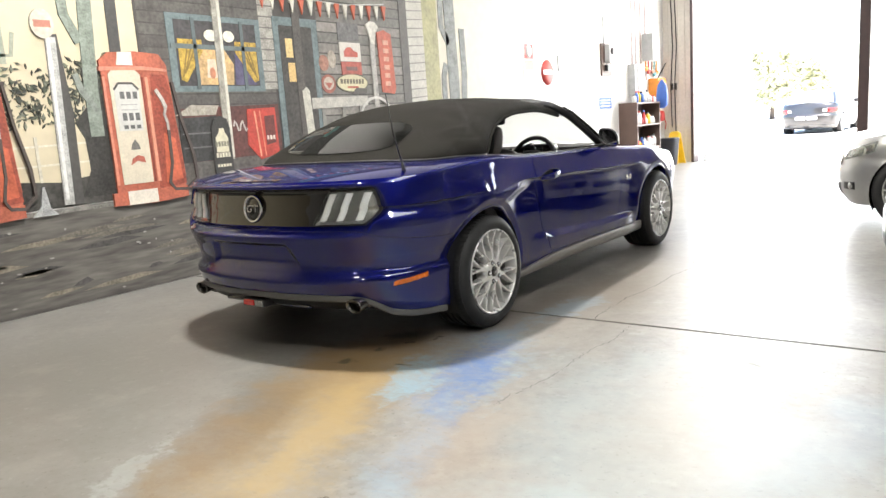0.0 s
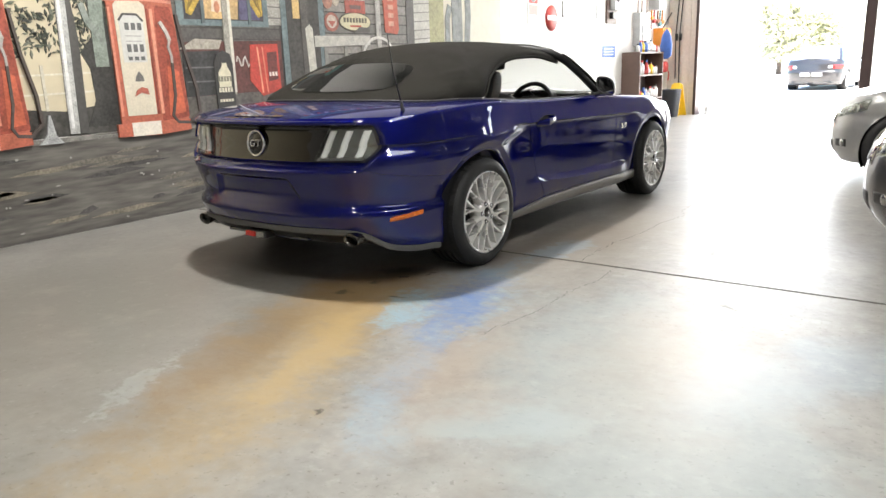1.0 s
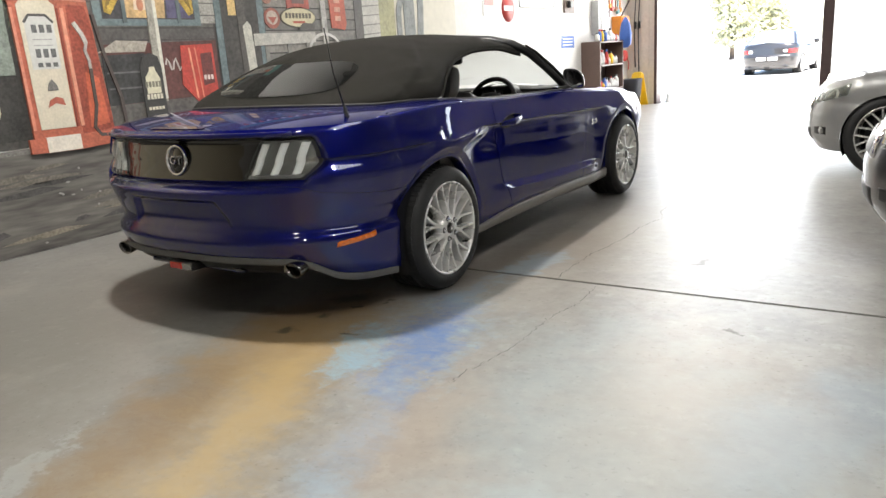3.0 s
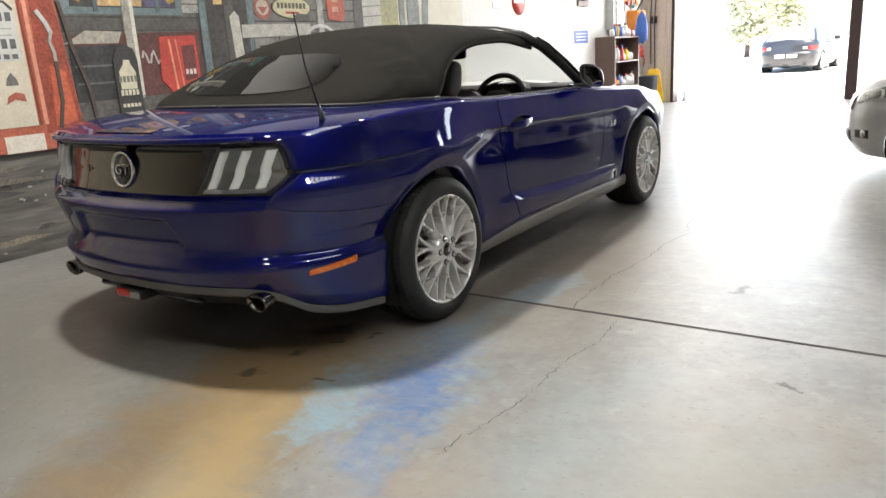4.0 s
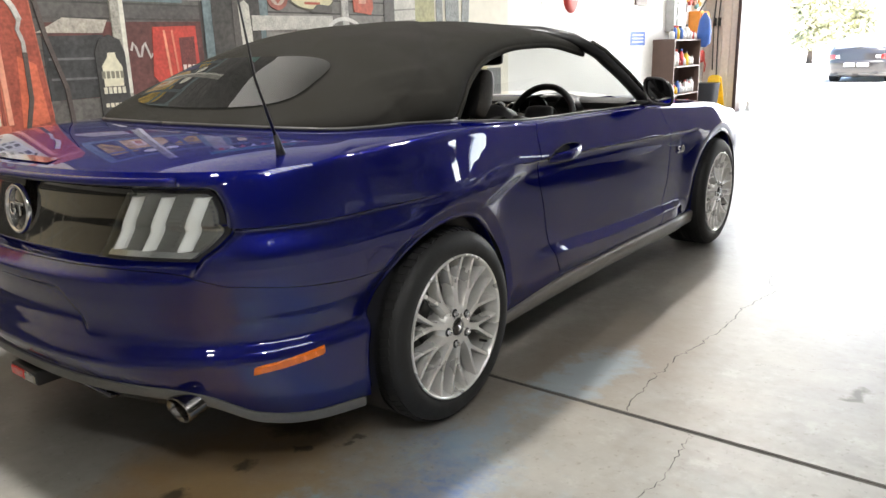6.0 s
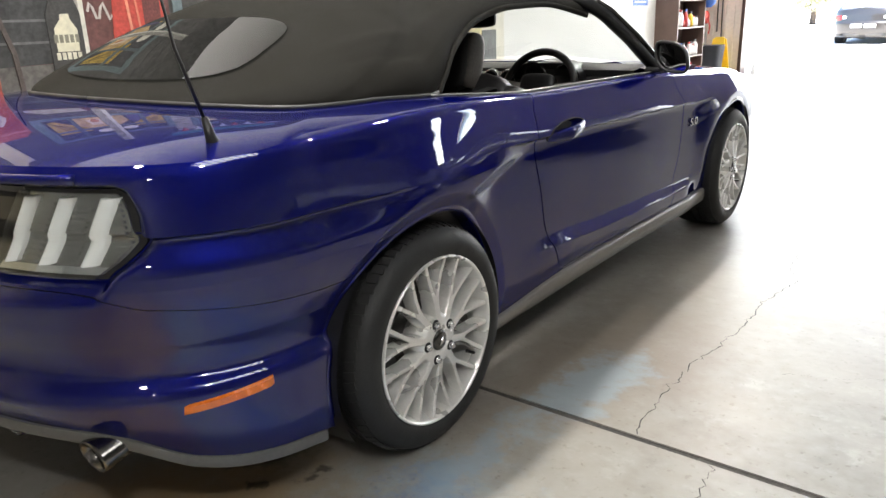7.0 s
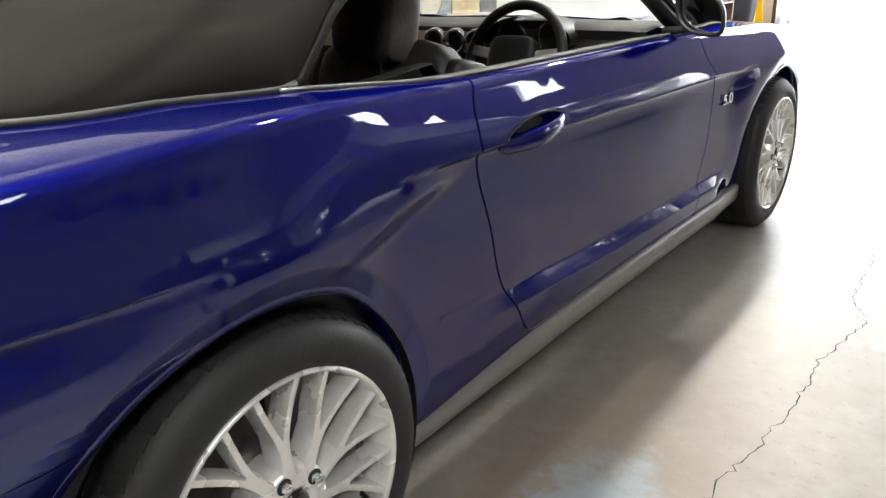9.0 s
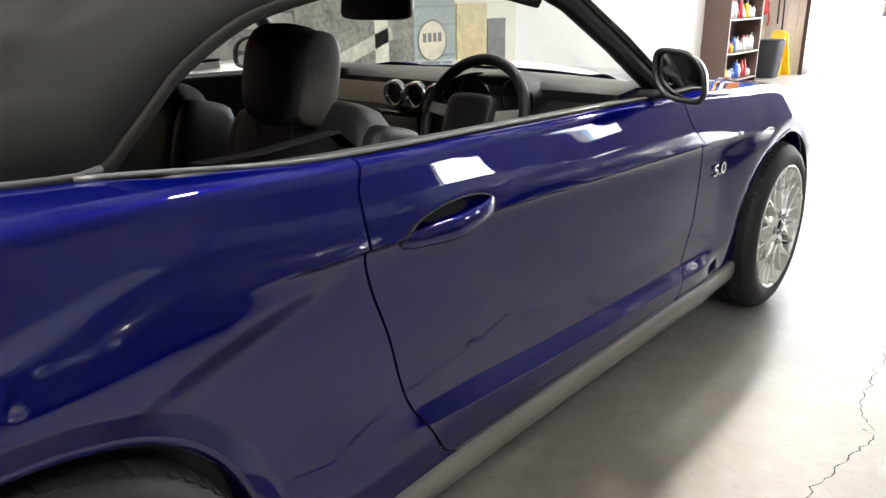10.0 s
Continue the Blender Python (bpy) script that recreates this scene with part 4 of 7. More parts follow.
def tail_lamp(side):
    rim = tail_patch(lambda z: lamp_in(z) - 0.003, lambda z: lamp_out(z) + 0.012, LZ0 - 0.006, LZ1 + 0.006, 0.004)
    if side < 0:
        rim = mirror_x(rim)
    base = part("tail_lamp", rim, BLACK_PLASTIC, car, "tail lamp with three upright frosted bars", sharp=35)
    refl = tail_patch(lambda z: lamp_in(z) + 0.010, lambda z: lamp_out(z), LZ0 + 0.004, LZ1 - 0.004, 0.008)
    part("reflector", refl if side > 0 else mirror_x(refl), LAMP_GREY, base, sharp=35)
    for i in range(3):
        b0, lean = (0.456, 0.545, 0.640)[i], (0.056, 0.052, 0.042)[i]
        g = lambda z, f: b0 + lean * (z - LZ0) / (LZ1 - LZ0) + f
        bar = tail_patch(lambda z: g(z, 0.0), lambda z: g(z, 0.030), LZ0 + 0.022, LZ1 - 0.012, 0.018, 10, 12, 0.014)
        for v in bar.verts:
            q = (v.co.x - g(v.co.z, 0.0)) / 0.030
            v.co.y -= 0.010 * math.sin(math.pi * min(max(q, 0), 1))
        part("lamp_bar", bar if side > 0 else mirror_x(bar), LAMP_WHITE, base, "frosted white light bar", sharp=40)
        for j in range(12):
            zz = LZ0 + 0.020 + j * 0.0108
            rib = tail_patch(lambda z: g(z, 0.036), lambda z: g(z, 0.074) if i < 2 else lamp_out(z) - 0.006, zz, zz + 0.005, 0.014, 6, 3, 0.006)
            part("lamp_rib", rib if side > 0 else mirror_x(rib), LAMP_GREY, base, sharp=40)
    foot_strip = tail_patch(lambda z: lamp_in(z) + 0.012, lambda z: lamp_out(z) - 0.004, LZ0 + 0.004, LZ0 + 0.019, 0.013, 30, 4, 0.006)
    part("reflector_strip", foot_strip if side > 0 else mirror_x(foot_strip), CHROME, base, sharp=40)
    lens = tail_patch(lambda z: lamp_in(z) + 0.004, lambda z: lamp_out(z) + 0.005, LZ0, LZ1, 0.031, 30, 12, 0.022)
    o = part("lens", lens if side > 0 else mirror_x(lens), GLASS_CLEAR, base, "clear lamp cover", sharp=35)
    o.visible_shadow = False


tail_lamp(1)
tail_lamp(-1)
ey = float(tail_point(0.0, 0.788)[1])
badge_at = pose(0, ey - 0.012, 0.788, 84, 0, 0)
badge = part("badge_disc", lathe([(0, 0.004), (0.062, 0.006), (0.066, 0.0)], 48, axis="z", m=badge_at), GLOSS_BLACK, car, "black round badge with chrome ring")
part("badge_ring", lathe([(0.060, 0.004), (0.062, 0.012), (0.070, 0.014), (0.074, 0.010), (0.075, 0.0)], 56, axis="z", m=badge_at), CHROME, badge)
arc = [(-0.022 + 0.017 * math.cos(a), 0.017 * math.sin(a), 0.010) for a in np.radians(np.linspace(45, 330, 22))] + [(-0.006, -0.001, 0.010), (-0.016, -0.001, 0.010)]
letter_bars = joined(tube(arc, 0.0035, 8), box(0.052, 0.0085, 0.006, pose(0.022, 0.017, 0.010), 0.001), box(0.0085, 0.036, 0.006, pose(0.024, 0.0, 0.010), 0.001))
bmesh.ops.transform(letter_bars, matrix=badge_at, verts=letter_bars.verts)
part("badge_bars", letter_bars, CHROME, badge)

# lip of the decklid, high brake lamp, decklid seam
lip = [tuple(tail_point(x, 0.902, 0.002)) for x in np.linspace(-0.66, 0.66, 50)]
both("decklid_gap", lambda: tube([tuple(tail_point(0.636, 0.886, 0.002)), tuple(tail_point(0.640, 0.905, 0.004)), (0.645, float(tail_point(0.645, 0.925)[1]) + 0.012, 0.926), (0.652, -0.66, 0.9315), (0.665, -0.60, 0.936)], 0.0022, 6), SEAM)
part("spoiler_lip", tube(lip, 0.013, 10, flat=0.9), BLUE, car)
part("brake_lamp", weld(sheet([[(x, float(tail_point(x, 0.925)[1]) + 0.02 + 0.042 * k, 0.931 + 0.006 * k + 0.003) for k in np.linspace(0, 1, 5)] for x in np.linspace(-0.19, 0.19, 20)])), mat("dark_red_brown_lens", (0.06, 0.022, 0.015), 0.15, vary=0.1, coat=0.8), car, "dark unlit high brake lamp")

# bumper foot: grey strip, dark diffuser, exhaust tips, centre fog lamp
us = np.linspace(0.0, 0.985, 70)


def valance(prof):
    rows = []
    for u in us:
        b = hull(u, 0.0)
        nrm = np.array([b[0] * 0.55, b[1] - Y0, 0.0])
        nrm /= max(np.linalg.norm(nrm), 1e-6)
        rows.append([b + nrm * o + np.array([0, 0, dz]) for o, dz in prof])
    return weld(sheet(rows))


both("bumper_strip", lambda: valance([(-0.004, 0.005), (0.007, 0.002), (0.009, -0.008), (0.005, -0.026), (-0.010, -0.034), (-0.05, -0.030)]), GREY_PLASTIC, "grey satin strip under the bumper", sharp=40)


def diffuser():
    rows = []
    for u in np.linspace(0.0, 0.62, 50):
        b = hull(u, 0.0)
        drop = 1 - 0.85 * float(ease(0.36, 0.60, u))
        rows.append([b + np.array([0, d, -h * drop - 0.004]) for d, h in ((0.02, 0.026), (0.045, 0.055), (0.07, 0.08), (0.14, 0.10), (0.30, 0.11))])
    return weld(sheet(rows))


both("diffuser", diffuser, BLACK_PLASTIC, "black plastic rear diffuser", sharp=40)
part("diffuser_blade", slab(-0.34, 0.34, -0.86, -0.65, 0.262, 0.285, 0.010), mat("dark_blue_gloss", (0.004, 0.005, 0.03), 0.2, coat=0.8), car)
fog = part("fog_lamp", slab(-0.085, 0.085, -0.945, -0.86, 0.270, 0.312, 0.006), BLACK_PLASTIC, car, "red and clear centre fog lamp")
part("red_glass", slab(-0.075, 0.01, -0.951, -0.91, 0.276, 0.306, 0.004), RED_LENS, fog)
part("clear_glass", slab(0.014, 0.075, -0.951, -0.91, 0.276, 0.306, 0.004), LAMP_GREY, fog)
for sx in (-1, 1):
    ex = part("exhaust_tip", lathe([(0.032, 0.12), (0.039, 0.004), (0.038, -0.004), (0.034, -0.003), (0.031, 0.02), (0.030, 0.11)], 36, axis="z", m=pose(sx * 0.62, -0.82, 0.296, -80, 0, 0) @ Matrix.Diagonal((1.35, 0.95, 1, 1))), mat("sooty_steel", (0.20, 0.19, 0.18), 0.25, 1.0, vary=0.15), car, "chrome exhaust tip")
    part("exhaust_bore", lathe([(0.0, 0.05), (0.031, 0.048)], 30, axis="z", m=pose(sx * 0.62, -0.82, 0.296, -80, 0, 0) @ Matrix.Diagonal((1.35, 0.95, 1, 1))), SEAM, ex)
    part("rear_reflector", weld(sheet([[tuple(tail_point(sx * x, z, 0.004) + np.array([0, 0.012, 0])) for z in (0.385, 0.395)] for x in np.linspace(0.50, 0.66, 12)])), RED_LENS, car)


def u_patch(y0, y1, z0, z1, off, nu=16, nz=6, slant=0.0, material=AMBER, name="side_marker", label=""):
    """A lamp laid into the bumper's side."""
    rows = []
    for k in np.linspace(0, 1, nu):
        row = []
        for j, q in enumerate(np.linspace(0, 1, nz)):
            y = y0 + (y1 - y0) * k
            z = z0 + (z1 - z0) * q + slant * (y - y0)
            th = math.acos(min(1, ((Y0 - y) / float(tail_len(z))) ** (TAIL_N / 2)))
            x = float(side_x(Y0, z)) * math.sin(th) ** (2 / TAIL_N)
            inn = 0 if (0 < j < nz - 1 and 0 < k < 1) else -0.010
            row.append((x + (off + inn) * 0.9, y - (off + inn) * 0.35, z))
        rows.append(row)
    return weld(sheet(rows))


both("side_marker", lambda: u_patch(-0.690, -0.508, 0.381, 0.411, 0.007, slant=0.13), AMBER, "amber side marker lamp", sharp=40)

# mast aerial
foot = Vector((0.766, -0.515, 0.925))
part("aerial_base", tube([foot + Vector((0, 0.01, -0.02)), foot + Vector((0, 0, 0.0)), foot + Vector((0, -0.008, 0.03)), foot + Vector((-0.002, -0.017, 0.075))], [0.022, 0.019, 0.010, 0.0055], 16, flat=1.3), BLACK_PLASTIC, car, "black rubber aerial foot")
part("aerial_mast", tube([foot + Vector((-0.002, -0.017, 0.07)), (0.758, -0.575, 1.14), (0.752, -0.60, 1.33)], [0.0042, 0.0034, 0.0026], 8), BLACK_PLASTIC, car, "thin black aerial mast")

# side: belt strip, soft-top piping, door handle, mirrors, badge
both("belt_strip", lambda: tube([((float(side_x(y, belt_z(y))) - 0.010) * float(ease(0.16, 0.55, y)) + (float(edge_x(min(y, 0.22))) + 0.006) * (1 - float(ease(0.16, 0.55, y))), y, float(belt_z(y)) + 0.004 + 0.004 * (1 - float(ease(0.16, 0.5, y)))) for y in np.linspace(0.20, 1.84, 60)], 0.0065, 10, flat=0.7), mat("satin_grey_belt_strip", (0.12, 0.12, 0.118), 0.35, 0.3), "satin grey strip along the door top")
piping = [(0.744 * math.sin(t) ** 0.8, -0.374 * max(math.cos(t), 0) ** 0.8, 0) for t in np.linspace(0, math.pi / 2, 30)]
piping = [(x, y, float(edge_z(y)) + 0.005) for x, y, _ in piping] + [(float(edge_x(y)) + 0.004, y, float(edge_z(y)) + 0.004) for y in np.linspace(0.03, 0.24, 8)]
both("roof_piping", lambda: tube(piping, 0.0065, 8), mat("dark_grey_piping", (0.03, 0.03, 0.03), 0.55), "dark rubber seal at the foot of the roof")


def window_seal():
    pts = [(float(edge_x(y)) + 0.002, y, float(edge_z(y)) - 0.004) for y in np.linspace(0.225, 1.43, 40)]
    return tube(pts, 0.008, 10, flat=1.3)


both("window_seal", window_seal, FABRIC, "black rubber seal round the side window")


def handle():
    """A bowed grip bar that meets the door at both ends."""
    rings = []
    for k in np.linspace(0, 1, 22):
        y = 0.673 + 0.250 * k
        zc = 0.786 + 0.016 * k
        bow = math.sin(k * math.pi) ** 0.5
        x = float(side_x(y, zc) + dent(y, zc)) - 0.008 + 0.022 * bow
        hh, tt = 0.013 + 0.009 * math.sin(min(k * 1.25, 1) * math.pi * 0.75), 0.009
        rings.append([(x + tt * math.cos(a), y, zc + hh * math.sin(a) - 0.004 * bow) for a in np.linspace(0, 2 * math.pi, 16, endpoint=False)])
    return weld(sheet(rings, closed_v=True))


def handle_outline():
    pts = []
    for a in np.linspace(0, 2 * math.pi, 49):
        y, z = 0.795 + 0.130 * math.cos(a), 0.798 + 0.0345 * math.sin(a) + 0.008 * math.cos(a)
        pts.append((float(side_x(y, z) + dent(y, z)) + 0.0005, y, z))
    return tube(pts, 0.0022, 6, cap=False)


both("handle_gap", handle_outline, SEAM)
# flat dark oval that paints the shade in the handle's hollow
both("handle_cavity", lambda: weld(sheet([[(float(side_x(0.798 + 0.065 * r * math.cos(a), 0.812)) + 0.002, 0.798 + 0.065 * r * math.cos(a), 0.811 + 0.013 * r * math.sin(a)) for a in np.linspace(0, 2 * math.pi, 28)] for r in (0.01, 0.5, 1.0)])), SEAM)
both("door_handle", handle, BLUE, "body-coloured door handle")



def mirror_shell():
    """Rounded wing-mirror shell, open towards the rear."""
    rows = []
    for k in np.linspace(0, 1, 12):
        r = math.cos(k * math.pi / 2) ** 0.6 if k < 1 else 0.0
        y = 1.655 + 0.11 * k
        rows.append([(0.925 + 0.082 * r * (abs(math.cos(a)) ** 0.7) * math.copysign(1, math.cos(a)) - 0.012 * math.sin(a) * r, y - 0.03 * math.cos(a), 0.985 + 0.062 * r * (abs(math.sin(a)) ** 0.75) * math.copysign(1, math.sin(a)) - 0.012 * math.cos(a) * r) for a in np.linspace(0, 2 * math.pi, 32, endpoint=False)])
    return weld(sheet(rows, closed_v=True), dist=1e-4)


for obs in both("mirror_shell", mirror_shell, BLACK_PLASTIC, "black wing mirror shell"):
    pass
both("mirror_rim", lambda: tube([(0.925 + 0.080 * (abs(math.cos(a)) ** 0.7) * math.copysign(1, math.cos(a)) - 0.012 * math.sin(a), 1.653 - 0.03 * math.cos(a), 0.985 + 0.060 * (abs(math.sin(a)) ** 0.75) * math.copysign(1, math.sin(a)) - 0.012 * math.cos(a)) for a in np.linspace(0, 2 * math.pi, 40)], 0.007, 8, cap=False), BLACK_PLASTIC)
both("mirror_glass", lambda: weld(sheet([[(0.925 + 0.077 * r * (abs(math.cos(a)) ** 0.7) * math.copysign(1, math.cos(a)) - 0.012 * r * math.sin(a), 1.660 - 0.03 * r * (abs(math.cos(a)) ** 0.7) * math.copysign(1, math.cos(a)), 0.985 + 0.057 * r * (abs(math.sin(a)) ** 0.75) * math.copysign(1, math.sin(a)) - 0.012 * r * math.cos(a)) for a in np.linspace(0, 2 * math.pi, 40)] for r in (0.001, 0.5, 1)])), MIRROR, "wing mirror glass")
both("mirror_foot", lambda: tube([(0.80, 1.70, 0.925), (0.86, 1.70, 0.93), (0.91, 1.70, 0.945)], [0.02, 0.018, 0.022], 10, flat=0.7), BLACK_PLASTIC)

txt = bpy.data.curves.new("badge_text", "FONT")
txt.body, txt.size, txt.extrude, txt.bevel_depth, txt.align_x = "5.0", 0.066, 0.002, 0.0008, "CENTER"
tmp = new("badge_text", txt)
dg = bpy.context.evaluated_depsgraph_get()
number = bpy.data.meshes.new_from_object(tmp.evaluated_get(dg))
bpy.data.objects.remove(tmp)
for sx in (1, -1):
    nb = part("number_badge", number.copy(), CHROME, car, "chrome number badge on the fender")
    nb.matrix_basis = pose(sx * (float(side_x(2.125, 0.65)) + 0.005), 2.125, 0.636, 90, 0, 90 * sx) @ Matrix.Diagonal((1.25, 0.8, 1, 1))

# underside and nose
part("underbody", slab(-0.68, 0.68, -0.50, 3.20, 0.19, 0.24), SEAM, car)
part("inner_core", slab(-0.56, 0.56, -0.62, 0.02, 0.24, 0.68), SEAM, car)
part("front_grille", weld(sheet([[hull(u, v) * np.array([s, 1, 1]) + np.array([0, 0.006, 0]) for u in np.linspace(2.55, 3.0, 16)] for v in np.linspace(0.35, 0.7, 6) for s in (1,)])), BLACK_PLASTIC, car)

# cabin
part("cabin_floor", slab(-0.72, 0.72, 0.0, 2.1, 0.30, 0.34), BLACK_PLASTIC, car)
for sx in (-1, 1):
    rows = [[(sx * (float(side_x(y, z)) - 0.055 - 0.02 * (0.9 - z)), y, z) for z in np.linspace(0.33, float(belt_z(y)) - 0.004, 12)] for y in np.linspace(0.05, 1.95, 40)]
    part("door_lining", weld(sheet(rows)), LEATHER, car, "black door lining")
    part("lining_top", tube([(sx * (float(side_x(y, belt_z(y))) - 0.045), y, float(belt_z(y)) - 0.004) for y in np.linspace(0.30, 1.85, 40)], 0.020, 10, flat=0.4), LEATHER, car)
part("rear_bulkhead", slab(-0.72, 0.72, -0.16, -0.12, 0.34, 0.94), LEATHER, car)
part("parcel_shelf", slab(-0.70, 0.70, -0.28, 0.06, 0.905, 0.93, 0.01), FABRIC, car)


def pad(w, d, h, m, e=5, puff=0.02):
    """A stuffed cushion."""
    bm = box(w, d, h)
    bmesh.ops.subdivide_edges(bm, edges=bm.edges[:], cuts=7, use_grid_fill=True)
    for v in bm.verts:
        q = [abs(v.co.x) / (w / 2), abs(v.co.y) / (d / 2), abs(v.co.z) / (h / 2)]
        k = (q[0] ** e + q[1] ** e + q[2] ** e) ** (1 / e)
        v.co *= 1 / max(k, 1) 
        v.co *= 1 + puff * (1 - min(q[0], 1) ** 2)
    bmesh.ops.transform(bm, matrix=m, verts=bm.verts)
    return bm


for sx in (-1, 1):
    x = sx * 0.37
    part("front_seat_cushion", pad(0.50, 0.52, 0.16, pose(x, 1.15, 0.46, 8)), LEATHER, car, "black leather front seat", sharp=60)
    part("front_seat_back", pad(0.50, 0.14, 0.58, pose(x, 0.86, 0.68, -14)), LEATHER, car, "black leather backrest", sharp=60)
    part("seat_wing", pad(0.09, 0.18, 0.44, pose(x + 0.225, 0.90, 0.70, -14)), LEATHER, car, sharp=60)
    part("seat_wing", pad(0.09, 0.18, 0.44, pose(x - 0.225, 0.90, 0.70, -14)), LEATHER, car, sharp=60)
    part("headrest", pad(0.215, 0.12, 0.220, pose(x, 0.845, 1.022, -12), 3.4), LEATHER, car, "black leather headrest", sharp=60)
    part("headrest_side", pad(0.045, 0.10, 0.20, pose(x + 0.095, 0.860, 1.018, -12, 0, -8), 3.0), GREY_LEATHER, car, "dark grey leather side of the headrest", sharp=60)
    for dx in (-0.06, 0.06):
        part("headrest_rod", tube([(x + dx, 0.81, 0.88), (x + dx, 0.80, 0.99)], 0.006, 8), CHROME, car)
    part("seat_belt", tube([(sx * 0.70, 0.42, 0.94), (sx * 0.66, 0.55, 0.93), (sx * 0.60, 0.78, 0.93), (sx * 0.56, 0.86, 0.88), (sx * 0.55, 0.93, 0.70)], [0.022] * 5, 8, flat=0.15), FABRIC, car)
    part("rear_seat_back", pad(0.52, 0.16, 0.56, pose(sx * 0.36, 0.10, 0.64, -20)), LEATHER, car, "black leather rear seat back", sharp=60)
    part("rear_seat_cushion", pad(0.52, 0.46, 0.14, pose(sx * 0.36, 0.36, 0.42, 5)), LEATHER, car, sharp=60)

# dashboard
dash_rows = []
for xx in np.linspace(-0.78, 0.78, 40):
    hump = 0.02 * math.exp(-(((abs(xx) - 0.37) / 0.22) ** 2))
    prof = ((2.10 - 0.3 * xx * xx, 0.925), (1.90, 0.938), (1.72, 0.940 + hump), (1.64, 0.932 + hump), (1.615, 0.93), (1.63, 0.90), (1.60, 0.86), (1.585, 0.80), (1.62, 0.70), (1.75, 0.55))
    dash_rows.append([(xx, y, z) for y, z in prof])
part("dashboard", weld(sheet(dash_rows)), mat("grained_black_dash", (0.04, 0.039, 0.038), 0.5, bump=0.1, bump_scale=300), car, "black grained dashboard", sharp=50)
trim = part("dash_trim", weld(sheet([[(xx, 1.588 + 0.004 * k, 0.845 + 0.072 * k) for k in np.linspace(0, 1, 5)] for xx in np.linspace(-0.70, 0.20, 30)])), GREY_TRIM, car, "brushed silver dashboard trim")
for xx in (-0.025, 0.070, 0.165):
    part("air_vent", lathe([(0.030, 0.004), (0.034, 0.014), (0.041, 0.016), (0.045, 0.006), (0.045, -0.01)], 36, axis="z", m=pose(xx, 1.585, 0.885, 93, 0, 0)), CHROME, trim, "chrome-ringed round air vent")
    part("vent_bore", lathe([(0.0, 0.004), (0.031, 0.005)], 30, axis="z", m=pose(xx, 1.585, 0.885, 93, 0, 0)), SEAM, trim)
part("vent_slot", slab(-0.62, -0.28, 1.592, 1.61, 0.925, 0.955, 0.004), SEAM, car)
part("centre_screen", slab(-0.10, 0.14, 1.560, 1.60, 0.70, 0.835, 0.008), GLOSS_BLACK, car, "dark centre touchscreen")
part("screen_glass", slab(-0.055, 0.095, 1.555, 1.562, 0.725, 0.815, 0.002), mat("pale_screen", (0.30, 0.27, 0.21), 0.2), car)
part("centre_console", slab(-0.13, 0.13, 0.55, 1.62, 0.34, 0.60, 0.03), BLACK_PLASTIC, car)
for xx in (0.30, 0.46):
    part("gauge_ring", lathe([(0.052, 0.0), (0.055, 0.008), (0.060, 0.0)], 40, axis="z", m=pose(xx, 1.605, 0.90, 100, 0, 0)), CHROME, car)
part("gauge_hood", weld(sheet([[(0.38 + 0.17 * math.cos(a), 1.56 + 0.12 * k, 0.90 + 0.075 * math.sin(a)) for a in np.linspace(-0.2, math.pi + 0.2, 20)] for k in (0, 1)])), BLACK_PLASTIC, car)
sw = pose(0.375, 1.50, 0.845, 68, 0, 0)
ring = tube([(0.178 * math.cos(a), 0.178 * math.sin(a), 0) for a in np.linspace(0, 2 * math.pi, 64)], 0.0165, 12, cap=False)
bmesh.ops.transform(ring, matrix=sw, verts=ring.verts)
wheel_rim = part("steering_wheel", ring, LEATHER, car, "black leather steering wheel")
part("airbag_cover", pad(0.17, 0.15, 0.06, sw @ pose(0, -0.005, 0.01)), BLACK_PLASTIC, wheel_rim, sharp=60)
for a in (radians(8), radians(172), radians(270)):
    part("wheel_spoke", box(0.11, 0.034, 0.014, sw @ Matrix.Rotation(a, 4, "Z") @ pose(0.115, 0, 0.004), 0.004), GREY_TRIM, wheel_rim)
rv = part("rear_view_mirror", pad(0.27, 0.035, 0.072, pose(0.03, 1.46, 1.158, -8, 0, 8)), BLACK_PLASTIC, car, "black interior mirror", sharp=60)
part("mirror_stalk", tube([(0.01, 1.47, 1.17), (0.0, 1.52, 1.25)], 0.012, 8), BLACK_PLASTIC, rv)
part("sun_visor", slab(0.22, 0.56, 1.20, 1.38, 1.215, 1.235, 0.008), FABRIC, car)

# ---- the painted wall ----
mural = thing("mural", "large painted mural of an old desert petrol station", "mural")
PAINTS = {}


def daub(name, color, vary=0.22, scale=7.0):
    """Matt mural paint with brush marks."""
    # blacks lifted and contrast cut: haze mixed into every mural colour
    color = tuple(0.95 * c + 0.026 for c in color)
    key = (name, color)
    if key not in PAINTS:
        PAINTS[key] = mat("mural_" + name, color, 0.6, vary=vary * 0.75, scale=scale, bump=0.03, bump_scale=80, fine=scale * 5)
    return PAINTS[key]


